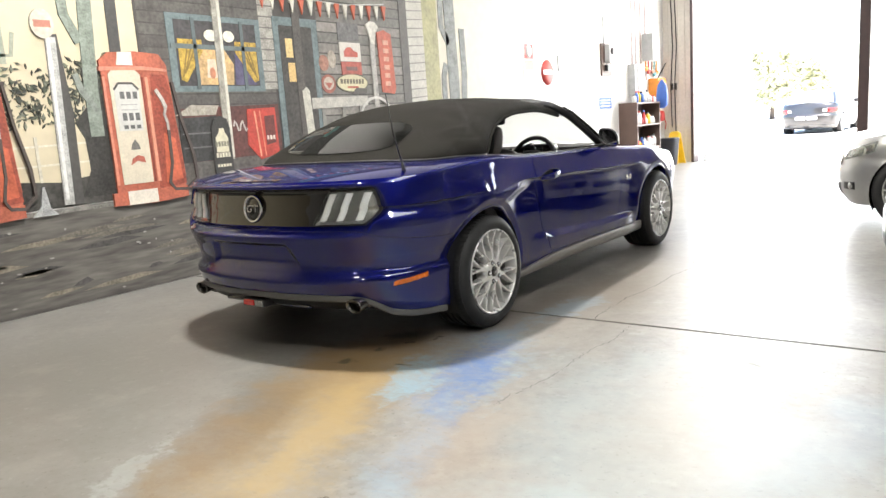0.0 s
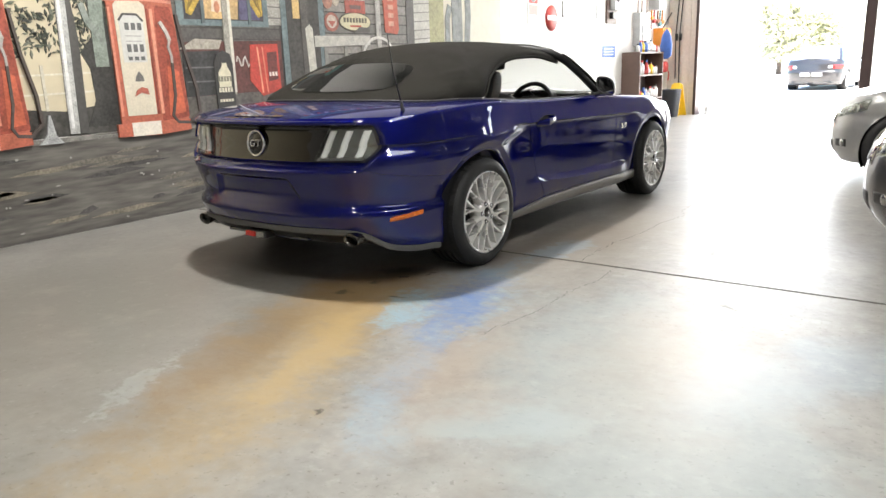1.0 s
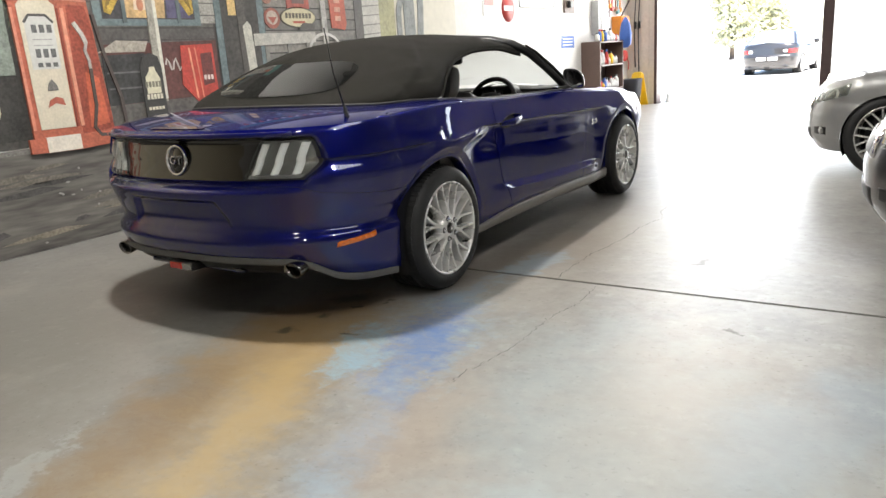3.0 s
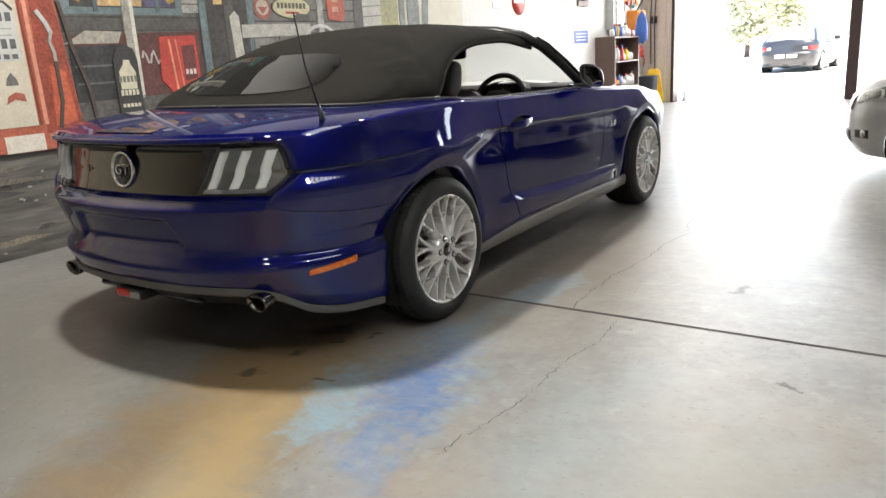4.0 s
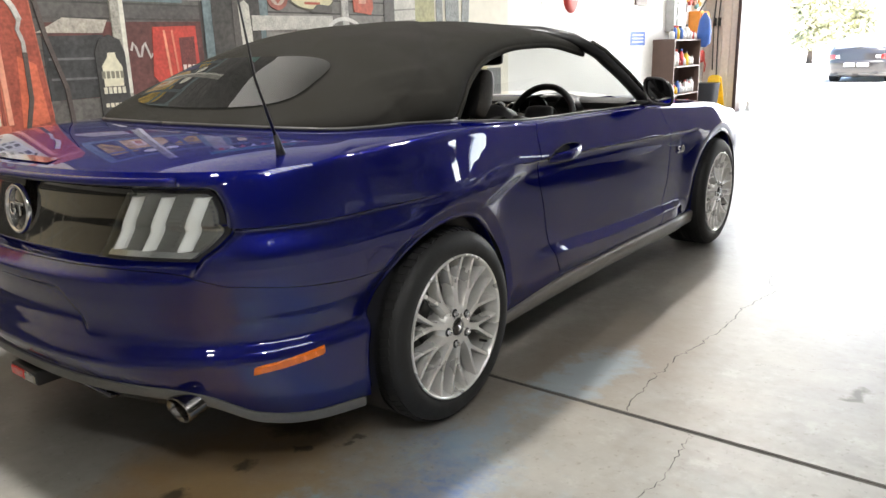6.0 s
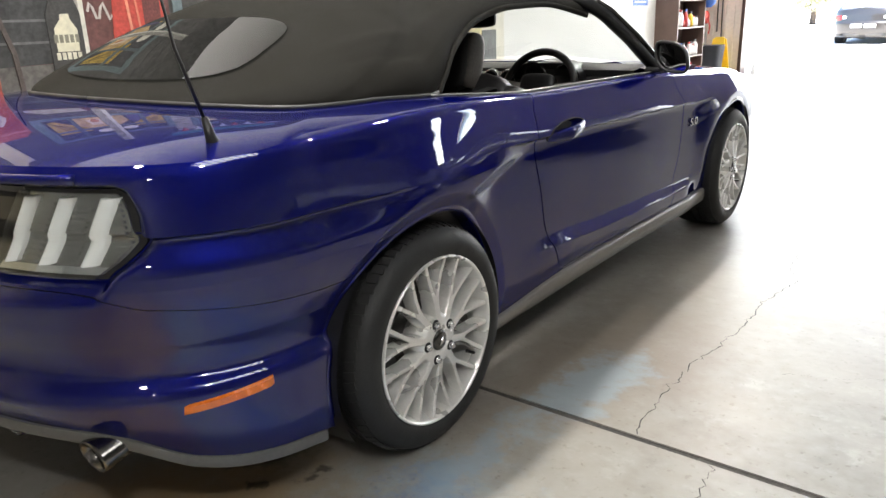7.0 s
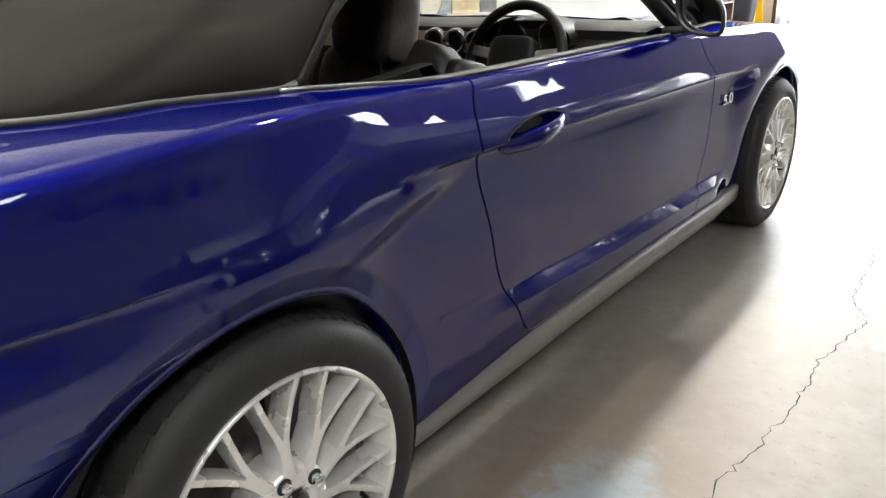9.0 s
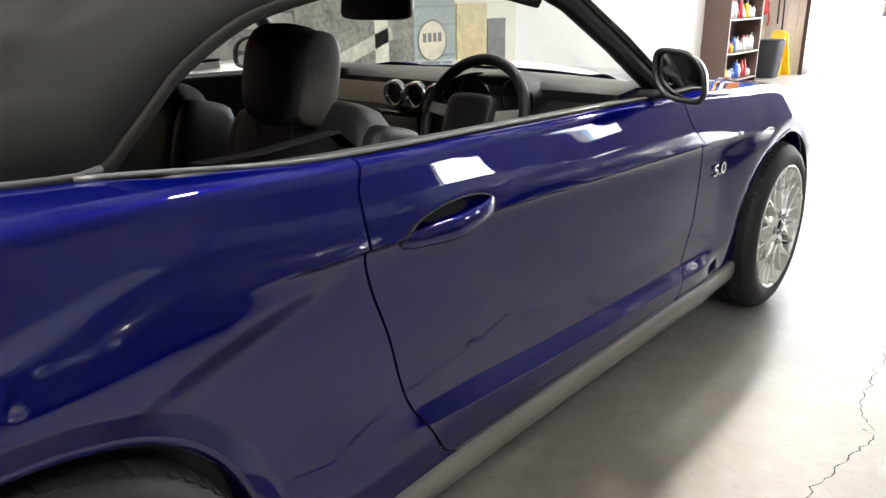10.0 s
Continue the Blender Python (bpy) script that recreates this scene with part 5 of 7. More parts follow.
def flat(name, outline, color, layer, vary=0.22, scale=7.0, label="", parent=None):
    """A painted area: outline in (along the wall, height), lying layer x 1.5 mm proud."""
    bm = bmesh.new()
    d = WALL_X + 0.002 + 0.0015 * layer
    f = bm.faces.new([bm.verts.new((d, y, z)) for y, z in outline])
    if f.normal.x < 0:
        f.normal_flip()
    r = bmesh.ops.extrude_edge_only(bm, edges=bm.edges[:])
    vs = [v for v in r["geom"] if isinstance(v, bmesh.types.BMVert)]
    for v in vs:
        v.co.x = WALL_X - 0.001
    bmesh.ops.recalc_face_normals(bm, faces=bm.faces)
    return part(name, bm, daub(name, color, vary, scale), parent or mural, label)


def rect(y0, y1, z0, z1):
    return [(y0, z0), (y1, z0), (y1, z1), (y0, z1)]


def oval(y, z, ry, rz, n=28):
    return [(y + ry * math.cos(a), z + rz * math.sin(a)) for a in np.linspace(0, 2 * math.pi, n, endpoint=False)]


def ribbon(pts, w):
    """Outline of a painted stroke along a line."""
    a, b = [], []
    for i, p in enumerate(pts):
        q0, q1 = pts[max(i - 1, 0)], pts[min(i + 1, len(pts) - 1)]
        d = Vector((q1[0] - q0[0], q1[1] - q0[1])).normalized()
        a.append((p[0] - d.y * w / 2, p[1] + d.x * w / 2))
        b.append((p[0] + d.y * w / 2, p[1] - d.x * w / 2))
    return a + b[::-1]


SKYC, RED, CREAM, DARK, GREYB, BLUEG = (0.62, 0.545, 0.385), (0.47, 0.115, 0.06), (0.62, 0.56, 0.44), (0.055, 0.052, 0.047), (0.30, 0.28, 0.25), (0.14, 0.19, 0.20)
rng = random.Random(4)
flat("painted_sky", rect(-6.0, 0.3, 0.9, 4.2), SKYC, 0, 0.08, 1.5, "pale yellow painted sky")
flat("painted_road", [(-6, 0.003), (5.45, 0.003), (5.45, 0.62), (3.0, 0.70), (0.6, 0.72), (-6, 0.66)], (0.115, 0.105, 0.092), 1, 0.5, 2.2, "dark painted road")
road_paint = PAINTS[next(k for k in PAINTS if k[0] == "painted_road")]
rn, rl = road_paint.node_tree.nodes, road_paint.node_tree.links
drag = rn.new("ShaderNodeMapping")
drag.inputs["Scale"].default_value = (1.0, 0.35, 2.6)
spot = next(k for k in rn if k.type == "TEX_COORD")
for node in [k for k in rn if k.type == "TEX_NOISE"]:
    rl.new(drag.outputs[0], node.inputs["Vector"])
rl.new(spot.outputs["Object"], drag.inputs["Vector"])
for k in range(46):
    y, z = rng.uniform(-1.8, 2.4), rng.uniform(0.05, 0.6)
    w = rng.uniform(0.05, 0.35)
    flat("road_streak", [(y - w, z), (y, z - 0.012 * rng.random()), (y + w, z + 0.02), (y + w * 0.4, z + 0.03 + 0.025 * rng.random()), (y - w * 0.5, z + 0.028)], rng.choice([(0.17, 0.15, 0.12), (0.22, 0.19, 0.14), (0.06, 0.057, 0.052)]), 2, 0.4, 12)
for k in range(40):
    y, z = rng.uniform(-1.8, 2.0), rng.uniform(0.04, 0.62)
    flat("road_pebble", oval(y, z, rng.uniform(0.006, 0.018), rng.uniform(0.004, 0.010), 7), (0.30, 0.29, 0.27), 3, 0.1)
flat("painted_kerb", [(-6, 0.655), (0.6, 0.715), (3.0, 0.70), (3.0, 0.73), (0.6, 0.75), (-6, 0.69)], (0.22, 0.21, 0.19), 3, 0.4, 14)
flat("verge", [(-6, 0.70), (0.4, 0.755), (1.5, 0.755), (1.5, 1.02), (-0.2, 0.99), (-0.7, 0.93), (-1.2, 0.98), (-6, 0.95)], (0.055, 0.052, 0.044), 2, 0.5, 5, "dark painted scrub")
for z in (1.07, 1.21):
    flat("fence_rail", ribbon([(-6, z), (-0.9, z - 0.01), (0.0, z + 0.01)], 0.014), (0.70, 0.66, 0.55), 3)
for k in range(14):
    y = -3.0 + 0.24 * k
    flat("fence_post", rect(y, y + 0.022, 0.94, 1.27), (0.60, 0.56, 0.46), 3.4)
# tree and cacti behind the pumps
flat("painted_trunk", [(-0.54, 0.80), (-0.16, 0.80), (-0.20, 0.98), (-0.21, 1.20), (-0.17, 1.38), (-0.20, 1.78), (-0.42, 1.78), (-0.41, 1.48), (-0.52, 1.36), (-0.46, 1.24), (-0.45, 1.0)], (0.028, 0.026, 0.022), 4, 0.4, 10)
for k in range(420):
    a, r = rng.uniform(0, 2 * math.pi), math.sqrt(rng.random())
    cy, cz = rng.choice([(-0.85, 1.62), (-0.66, 1.50), (-0.98, 1.50), (-0.45, 1.66), (-0.22, 1.70)])
    y, z = cy + 0.26 * r * math.cos(a), cz + 0.17 * r * math.sin(a)
    t, l = rng.uniform(0, math.pi), rng.uniform(0.015, 0.034)
    c = rng.choice([(0.035, 0.042, 0.026), (0.06, 0.07, 0.045), (0.10, 0.115, 0.075), (0.20, 0.21, 0.16), (0.025, 0.028, 0.020)])
    w = l * 0.35
    flat("painted_leaf", [(y - l * math.cos(t), z - l * math.sin(t)), (y + w * math.sin(t), z - w * math.cos(t)), (y + l * math.cos(t), z + l * math.sin(t)), (y - w * math.sin(t), z + w * math.cos(t))], c, 5 + k % 3, 0.2)
CACT = (0.23, 0.27, 0.23)
flat("painted_cactus", ribbon([(-0.36, 1.25), (-0.36, 1.60), (-0.33, 2.10), (-0.30, 2.6)], 0.11), CACT, 7.6, 0.35, 14)
flat("cactus_arm", ribbon([(-0.50, 2.5), (-0.49, 2.15), (-0.40, 1.95)], 0.075), CACT, 7.8, 0.35, 14)
flat("cactus_arm", ribbon([(-0.22, 1.45), (-0.20, 1.60), (-0.22, 1.80)], 0.075), (0.24, 0.27, 0.24), 8.2, 0.35, 14)
flat("cactus_arm", ribbon([(-0.47, 1.72), (-0.44, 1.60), (-0.32, 1.42)], 0.05), (0.24, 0.27, 0.24), 8.5, 0.35, 14)
flat("cactus_arm", ribbon([(-0.96, 1.78), (-0.96, 2.10)], 0.045), (0.33, 0.35, 0.28), 2)
flat("cactus_arm", ribbon([(-1.02, 1.92), (-1.00, 1.84), (-0.90, 1.84), (-0.87, 2.0)], 0.03), (0.33, 0.35, 0.28), 2)
flat("dark_post", ribbon([(-0.13, 1.4), (-0.10, 2.8)], 0.09), (0.05, 0.05, 0.048), 6)
# lamp pole, sign disc, funnel
flat("pole_shadow", ribbon([(-0.58, 0.76), (-0.56, 1.45), (-0.60, 2.0)], 0.07), DARK, 9)
flat("painted_pole", ribbon([(-0.655, 0.76), (-0.615, 1.98)], 0.075), (0.50, 0.50, 0.48), 10, 0.4, 16)
flat("pole_light", ribbon([(-0.665, 0.80), (-0.632, 1.98)], 0.024), (0.72, 0.72, 0.70), 11)
flat("sign_disc", oval(-0.66, 2.07, 0.085, 0.105), (0.62, 0.58, 0.48), 12)
flat("disc_band", rect(-0.72, -0.60, 2.045, 2.095), (0.50, 0.20, 0.14), 13)
flat("painted_funnel", [(-0.93, 0.70), (-0.75, 0.70), (-0.80, 0.76), (-0.823, 0.91), (-0.838, 0.91), (-0.865, 0.77)], (0.45, 0.46, 0.46), 12, 0.4, 20)


def pump(y, k):
    """A painted red and white petrol pump."""
    def q(pts):
        return [(y + a * k, b) for a, b in pts]

    g = flat("painted_pump", q([(-0.27, 0.72), (0.34, 0.72), (0.36, 0.9), (0.30, 1.80), (0.24, 1.885), (0.02, 1.90), (-0.20, 1.885), (-0.28, 1.82), (-0.27, 1.70)]), RED, 14, 0.3, 9, "red and white painted petrol pump")
    flat("pump_side", q([(0.10, 0.80), (0.36, 0.82), (0.31, 1.55), (0.28, 1.72), (0.14, 1.72)]), (0.33, 0.055, 0.025), 15, 0.4, 9, parent=g)
    flat("pump_side_lit", q([(0.17, 0.84), (0.33, 0.86), (0.30, 1.20), (0.20, 1.25)]), (0.55, 0.11, 0.045), 16, 0.3, 9, parent=g)
    flat("pump_column", q([(-0.21, 0.86), (0.05, 0.86), (0.05, 1.72), (-0.01, 1.77), (-0.17, 1.77), (-0.22, 1.72)]), CREAM, 17, 0.12, 12, parent=g)
    flat("pump_cap", q([(-0.14, 1.79), (0.0, 1.79), (0.0, 1.895), (-0.12, 1.89)]), (0.70, 0.66, 0.58), 17, 0.15, 12, parent=g)
    flat("pump_cap_edge", q([(-0.29, 1.745), (0.08, 1.755), (0.30, 1.745), (0.30, 1.765), (0.08, 1.785), (-0.29, 1.775)]), (0.62, 0.24, 0.16), 18, parent=g)
    flat("pump_face", q([(-0.185, 1.28), (0.02, 1.28), (0.02, 1.62), (-0.04, 1.655), (-0.15, 1.655), (-0.19, 1.62)]), (0.56, 0.56, 0.53), 18, 0.1, parent=g)
    flat("face_edge", q(ribbon([(-0.19, 1.60), (-0.15, 1.65), (-0.03, 1.65), (0.02, 1.60)], 0.018)), DARK, 19, parent=g)
    for j, (z, h, n) in enumerate(((1.53, 0.055, 3), (1.36, 0.06, 3), (1.295, 0.03, 3))):
        for i in range(n):
            a = -0.145 + i * 0.055
            flat("dial_bar", q(rect(a, a + 0.036, z, z + h)), (0.12, 0.12, 0.12), 19, 0.4, 40, parent=g)
    for z in (1.44, 1.48):
        flat("dial_line", q(rect(-0.15, -0.01, z, z + 0.008)), (0.34, 0.34, 0.33), 19, parent=g)
    flat("pump_crest", q([(-0.11, 1.13), (-0.03, 1.13), (-0.04, 1.17), (-0.07, 1.21), (-0.10, 1.17)]), (0.16, 0.15, 0.14), 19, 0.4, 40, parent=g)
    flat("pump_mark", q([(-0.13, 1.01), (-0.07, 1.04), (0.0, 1.02), (-0.01, 1.07), (-0.06, 1.085), (-0.11, 1.06)]), (0.42, 0.10, 0.06), 19, 0.3, 30, parent=g)
    flat("pump_base", q([(-0.31, 0.70), (0.05, 0.69), (0.36, 0.71), (0.36, 0.80), (0.05, 0.80), (-0.31, 0.80)]), RED, 19, 0.3, 12, parent=g)
    flat("base_white", q([(-0.19, 0.695), (0.07, 0.695), (0.07, 0.805), (-0.19, 0.805)]), (0.72, 0.66, 0.57), 20, 0.15, 12, parent=g)
    flat("pump_edge_light", q(ribbon([(-0.255, 0.86), (-0.262, 1.70)], 0.022)), (0.68, 0.25, 0.16), 18, parent=g)
    flat("pump_edge_light", q(ribbon([(0.105, 0.86), (0.10, 1.70)], 0.028)), (0.68, 0.28, 0.18), 18, parent=g)
    flat("pump_edge_dark", q(ribbon([(0.07, 0.86), (0.068, 1.70)], 0.016)), (0.25, 0.04, 0.02), 18, parent=g)
    flat("nozzle", q(ribbon([(0.17, 1.60), (0.22, 1.52), (0.245, 1.45)], 0.032)), (0.52, 0.50, 0.47), 20, 0.3, 30, parent=g)
    flat("nozzle_grip", q(ribbon([(0.245, 1.46), (0.225, 1.40), (0.245, 1.33), (0.245, 1.26)], 0.022)), (0.42, 0.40, 0.38), 20, 0.3, 30, parent=g)
    flat("hose", q(ribbon([(0.245, 1.27), (0.24, 1.0), (0.20, 0.84), (0.24, 0.78), (0.36, 0.77), (0.47, 0.85), (0.46, 1.05), (0.38, 1.35), (0.33, 1.66)], 0.026)), (0.07, 0.05, 0.042), 21, 0.3, 20, parent=g)


pump(0.0, 1.0)
pump(-1.27, 0.8)
# shed: dark wall, boards, window, door
flat("shed_wall", [(0.08, 0.92), (3.5, 0.92), (3.5, 2.62), (0.08, 2.62)], (0.055, 0.050, 0.044), 6, 0.35, 3, "dark timber wall of the painted shed")
for k in range(17):
    z = 1.0 + 0.095 * k
    flat("dark_board", rect(0.10, 1.47, z, z + 0.082), rng.choice([(0.10, 0.092, 0.084), (0.085, 0.078, 0.072), (0.12, 0.11, 0.10)]), 7, 0.35, 6)
for k in range(15):
    z = 1.02 + 0.105 * k
    flat("light_board", rect(2.09, 3.46, z, z + 0.092), rng.choice([(0.22, 0.205, 0.185), (0.27, 0.25, 0.225), (0.18, 0.17, 0.155)]), 7, 0.3, 5)
flat("porch_floor", [(0.35, 0.80), (3.3, 0.86), (3.3, 1.02), (0.30, 0.98)], (0.11, 0.10, 0.09), 9, 0.4, 6)
flat("porch_edge", [(0.42, 0.745), (2.4, 0.80), (2.4, 0.86), (0.42, 0.81)], (0.045, 0.042, 0.038), 9, 0.4, 8)
flat("shed_eave", [(0.02, 2.46), (1.2, 2.52), (3.6, 2.58), (3.6, 2.95), (-0.1, 2.85)], (0.06, 0.055, 0.05), 9, 0.4, 4)
flat("eave_sign", [(1.25, 2.53), (2.3, 2.54), (2.3, 2.68), (1.25, 2.66)], (0.10, 0.25, 0.22), 10)
win = flat("painted_window", rect(0.35, 1.34, 1.58, 2.23), BLUEG, 10, 0.25, 9, "painted window with yellow curtains")
flat("window_dark", rect(0.42, 1.28, 1.63, 2.18), (0.05, 0.047, 0.05), 11, 0.4, 6, parent=win)
flat("window_glow", [(0.60, 1.64), (0.98, 1.64), (1.00, 1.82), (0.90, 1.96), (0.64, 1.94)], (0.66, 0.44, 0.20), 12, 0.35, 8, parent=win)
flat("window_blue", [(1.0, 1.64), (1.24, 1.64), (1.16, 1.90), (1.02, 1.92)], (0.09, 0.08, 0.16), 12, 0.3, 8, parent=win)
flat("lamp_shade", [(0.70, 1.70), (0.82, 1.70), (0.80, 1.86), (0.72, 1.86)], (0.72, 0.58, 0.44), 13, 0.2, 20, parent=win)
flat("lamp_body", oval(0.76, 1.74, 0.03, 0.05, 14), (0.55, 0.22, 0.12), 14, parent=win)
for sgn, y in ((1, 0.44), (-1, 1.27)):
    flat("curtain", [(y, 1.68), (y + sgn * 0.05, 1.66), (y + sgn * 0.24, 1.92), (y + sgn * 0.24, 2.02), (y, 2.02)], (0.55, 0.36, 0.05), 13, 0.5, 26, parent=win)
    for j in range(3):
        flat("curtain_fold", ribbon([(y + sgn * (0.02 + 0.02 * j), 1.70 + 0.03 * j), (y + sgn * (0.10 + 0.045 * j), 2.0)], 0.013), (0.22, 0.14, 0.02), 14, parent=win)
for y in (0.59, 1.10):
    flat("window_bar", rect(y, y + 0.035, 1.60, 2.2), (0.10, 0.13, 0.14), 15, parent=win)
flat("window_bar", rect(0.37, 1.32, 1.94, 1.98), (0.12, 0.155, 0.16), 15, parent=win)
flat("white_lamp", oval(0.78, 2.06, 0.07, 0.05, 18), (0.78, 0.74, 0.62), 16, parent=win)
flat("white_lamp", oval(0.97, 2.06, 0.06, 0.05, 18), (0.78, 0.74, 0.62), 16, parent=win)
flat("porch_post", ribbon([(0.845, 0.98), (0.85, 1.6), (0.865, 2.5)], 0.085), (0.36, 0.34, 0.29), 17, 0.35, 14)
flat("post_light", ribbon([(0.875, 1.0), (0.89, 2.5)], 0.03), (0.62, 0.60, 0.52), 18, 0.2)
flat("light_planking", rect(1.34, 1.52, 1.60, 2.45), (0.40, 0.38, 0.34), 8, 0.4, 12)
for k in range(8):
    flat("board_line", rect(1.34, 1.52, 1.66 + 0.1 * k, 1.672 + 0.1 * k), (0.14, 0.13, 0.12), 9)
door = flat("painted_door", rect(1.50, 2.08, 0.98, 2.28), BLUEG, 11, 0.3, 8, "painted blue-grey door frame with dark door")
flat("door_leaf", rect(1.57, 2.0, 0.98, 2.2), (0.045, 0.040, 0.034), 12, 0.4, 6, parent=door)
flat("door_light", rect(1.64, 1.73, 1.90, 2.08), (0.75, 0.55, 0.24), 13, 0.3, 10, parent=door)
flat("door_light", rect(1.65, 1.74, 1.67, 1.85), (0.70, 0.48, 0.19), 13, 0.3, 10, parent=door)
flat("door_post", ribbon([(1.80, 1.02), (1.80, 2.5)], 0.10), (0.085, 0.075, 0.065), 14, 0.35, 10)
flat("lit_post", [(1.83, 1.02), (1.93, 1.02), (1.90, 1.58), (1.86, 1.62), (1.80, 1.58)], (0.55, 0.53, 0.46), 15, 0.3, 14)
rail = flat("porch_rail", [(1.92, 1.40), (2.76, 1.42), (2.76, 1.52), (1.92, 1.51)], (0.50, 0.48, 0.43), 15, 0.25, 14)
for y in (2.05, 2.35, 2.62):
    flat("rail_post", rect(y, y + 0.05, 1.02, 1.42), (0.24, 0.23, 0.21), 14)
# cold box, red locker, bottle sign
flat("cold_box", [(0.36, 0.98), (1.47, 1.0), (1.47, 1.46), (0.36, 1.44)], (0.11, 0.028, 0.022), 10, 0.4, 6, "dark red painted cold box")
flat("box_top", [(0.33, 1.38), (0.74, 1.38), (0.78, 1.46), (0.50, 1.47)], (0.42, 0.38, 0.32), 12, 0.3, 12)
flat("shelf_dark", [(0.36, 0.98), (0.74, 0.99), (0.74, 1.37), (0.36, 1.36)], (0.030, 0.030, 0.030), 11, 0.4, 8)
for z in (1.10, 1.22):
    flat("shelf_line", rect(0.38, 0.74, z, z + 0.014), (0.12, 0.12, 0.12), 12)
script = [(0.92 + 0.017 * k, 1.27 + 0.05 * math.sin(k * 1.35)) for k in range(10)]
flat("white_script_shape", ribbon(script, 0.016), (0.55, 0.50, 0.46), 12)
locker = flat("red_locker", [(1.06, 1.10), (1.20, 0.95), (1.43, 1.0), (1.42, 1.43), (1.09, 1.42)], (0.52, 0.045, 0.025), 13, 0.3, 10, "bright red painted locker")
flat("locker_edge", ribbon([(1.17, 1.40), (1.20, 0.98)], 0.018), (0.72, 0.28, 0.17), 14, parent=locker)
flat("locker_edge", ribbon([(1.23, 1.40), (1.26, 0.98)], 0.014), (0.66, 0.20, 0.12), 14, parent=locker)
flat("locker_dark", [(1.28, 1.08), (1.40, 1.10), (1.40, 1.36), (1.28, 1.35)], (0.15, 0.025, 0.02), 14, 0.4, 14, parent=locker)
for j in range(3):
    flat("locker_bar", rect(1.29 + 0.037 * j, 1.315 + 0.037 * j, 1.13, 1.17), (0.66, 0.55, 0.5), 15, parent=locker)
sign = flat("bottle_sign", [(0.665, 0.86), (0.865, 0.86), (0.865, 1.26), (0.84, 1.34), (0.77, 1.37), (0.70, 1.34), (0.665, 1.26)], (0.030, 0.028, 0.026), 19, 0.3, 12, "black painted sign with a cream bottle shape")
flat("bottle_shape", [(0.70, 1.05), (0.83, 1.05), (0.835, 1.17), (0.80, 1.23), (0.795, 1.26), (0.745, 1.26), (0.74, 1.23), (0.70, 1.18)], (0.66, 0.62, 0.46), 20, 0.15, parent=sign)
for z, h in ((1.10, 0.045), (1.005, 0.04), (0.92, 0.025)):
    for i in range(5):
        flat("sign_bar", rect(0.69 + 0.031 * i, 0.712 + 0.031 * i, z, z + h), (0.68, 0.64, 0.5) if z < 1.08 else (0.20, 0.19, 0.14), 21, parent=sign)
# tin signs on the boards
flat("round_sign", oval(2.185, 1.65, 0.105, 0.095), (0.34, 0.11, 0.08), 12, 0.3)
flat("round_sign_face", oval(2.185, 1.655, 0.075, 0.065), (0.52, 0.42, 0.34), 13, 0.3)
flat("round_sign_mark", [(2.13, 1.66), (2.24, 1.66), (2.185, 1.60)], (0.40, 0.10, 0.07), 14)
flat("oval_sign", oval(2.545, 1.66, 0.25, 0.10), (0.12, 0.11, 0.08), 12)
flat("oval_sign_face", oval(2.545, 1.66, 0.235, 0.088), (0.62, 0.56, 0.36), 13, 0.15)
for i in range(8):
    flat("sign_bar", rect(2.36 + 0.047 * i, 2.392 + 0.047 * i, 1.652, 1.70), (0.13, 0.11, 0.08), 14)
flat("sign_red_bar", rect(2.46, 2.63, 1.605, 1.625), (0.42, 0.08, 0.05), 14)
flat("sign_step", [(2.52, 1.55), (2.76, 1.55), (2.76, 1.60), (2.60, 1.61)], (0.10, 0.09, 0.08), 15)
flat("white_sign", rect(2.39, 2.71, 1.885, 2.08), (0.66, 0.62, 0.56), 12, 0.12)
flat("red_car_shape", [(2.45, 1.93), (2.66, 1.93), (2.66, 1.98), (2.60, 2.0), (2.56, 2.03), (2.50, 2.03), (2.45, 1.99)], (0.50, 0.09, 0.06), 13)
flat("red_sign", rect(2.40, 2.71, 1.745, 1.88), (0.46, 0.10, 0.07), 12, 0.3)
flat("sign_grey_bars", rect(2.47, 2.64, 1.79, 1.83), (0.18, 0.10, 0.09), 13)
flat("small_sign", oval(2.14, 1.86, 0.07, 0.08), (0.36, 0.17, 0.12), 12, 0.4)
flat("small_sign", oval(2.26, 1.90, 0.06, 0.09), (0.38, 0.33, 0.27), 12, 0.4)
flat("grey_panel", rect(2.38, 2.70, 2.10, 2.28), (0.15, 0.145, 0.145), 11, 0.4)
flat("skull_post", ribbon([(2.92, 1.40), (2.91, 2.0), (2.93, 2.32)], 0.075), (0.46, 0.44, 0.41), 14, 0.35, 16)
flat("skull", [(2.86, 2.20), (2.82, 2.28), (2.89, 2.32), (2.97, 2.32), (3.03, 2.27), (2.98, 2.20), (2.95, 2.08), (2.90, 2.08)], (0.66, 0.64, 0.58), 15, 0.25)
tall = flat("tall_red_sign", [(3.03, 1.56), (3.24, 1.54), (3.27, 1.60), (3.24, 2.20), (3.12, 2.24), (3.00, 2.21)], (0.52, 0.11, 0.06), 13, 0.25)
for i in range(6):
    flat("sign_letter_bar", rect(3.09, 3.18, 1.63 + 0.09 * i, 1.68 + 0.09 * i), (0.66, 0.34, 0.24), 14, parent=tall)
flat("white_arc", ribbon([(2.90 + 0.26 * math.cos(a), 1.28 + 0.22 * math.sin(a)) for a in np.linspace(0.2, math.pi - 0.2, 18)], 0.03), (0.66, 0.64, 0.60), 16)
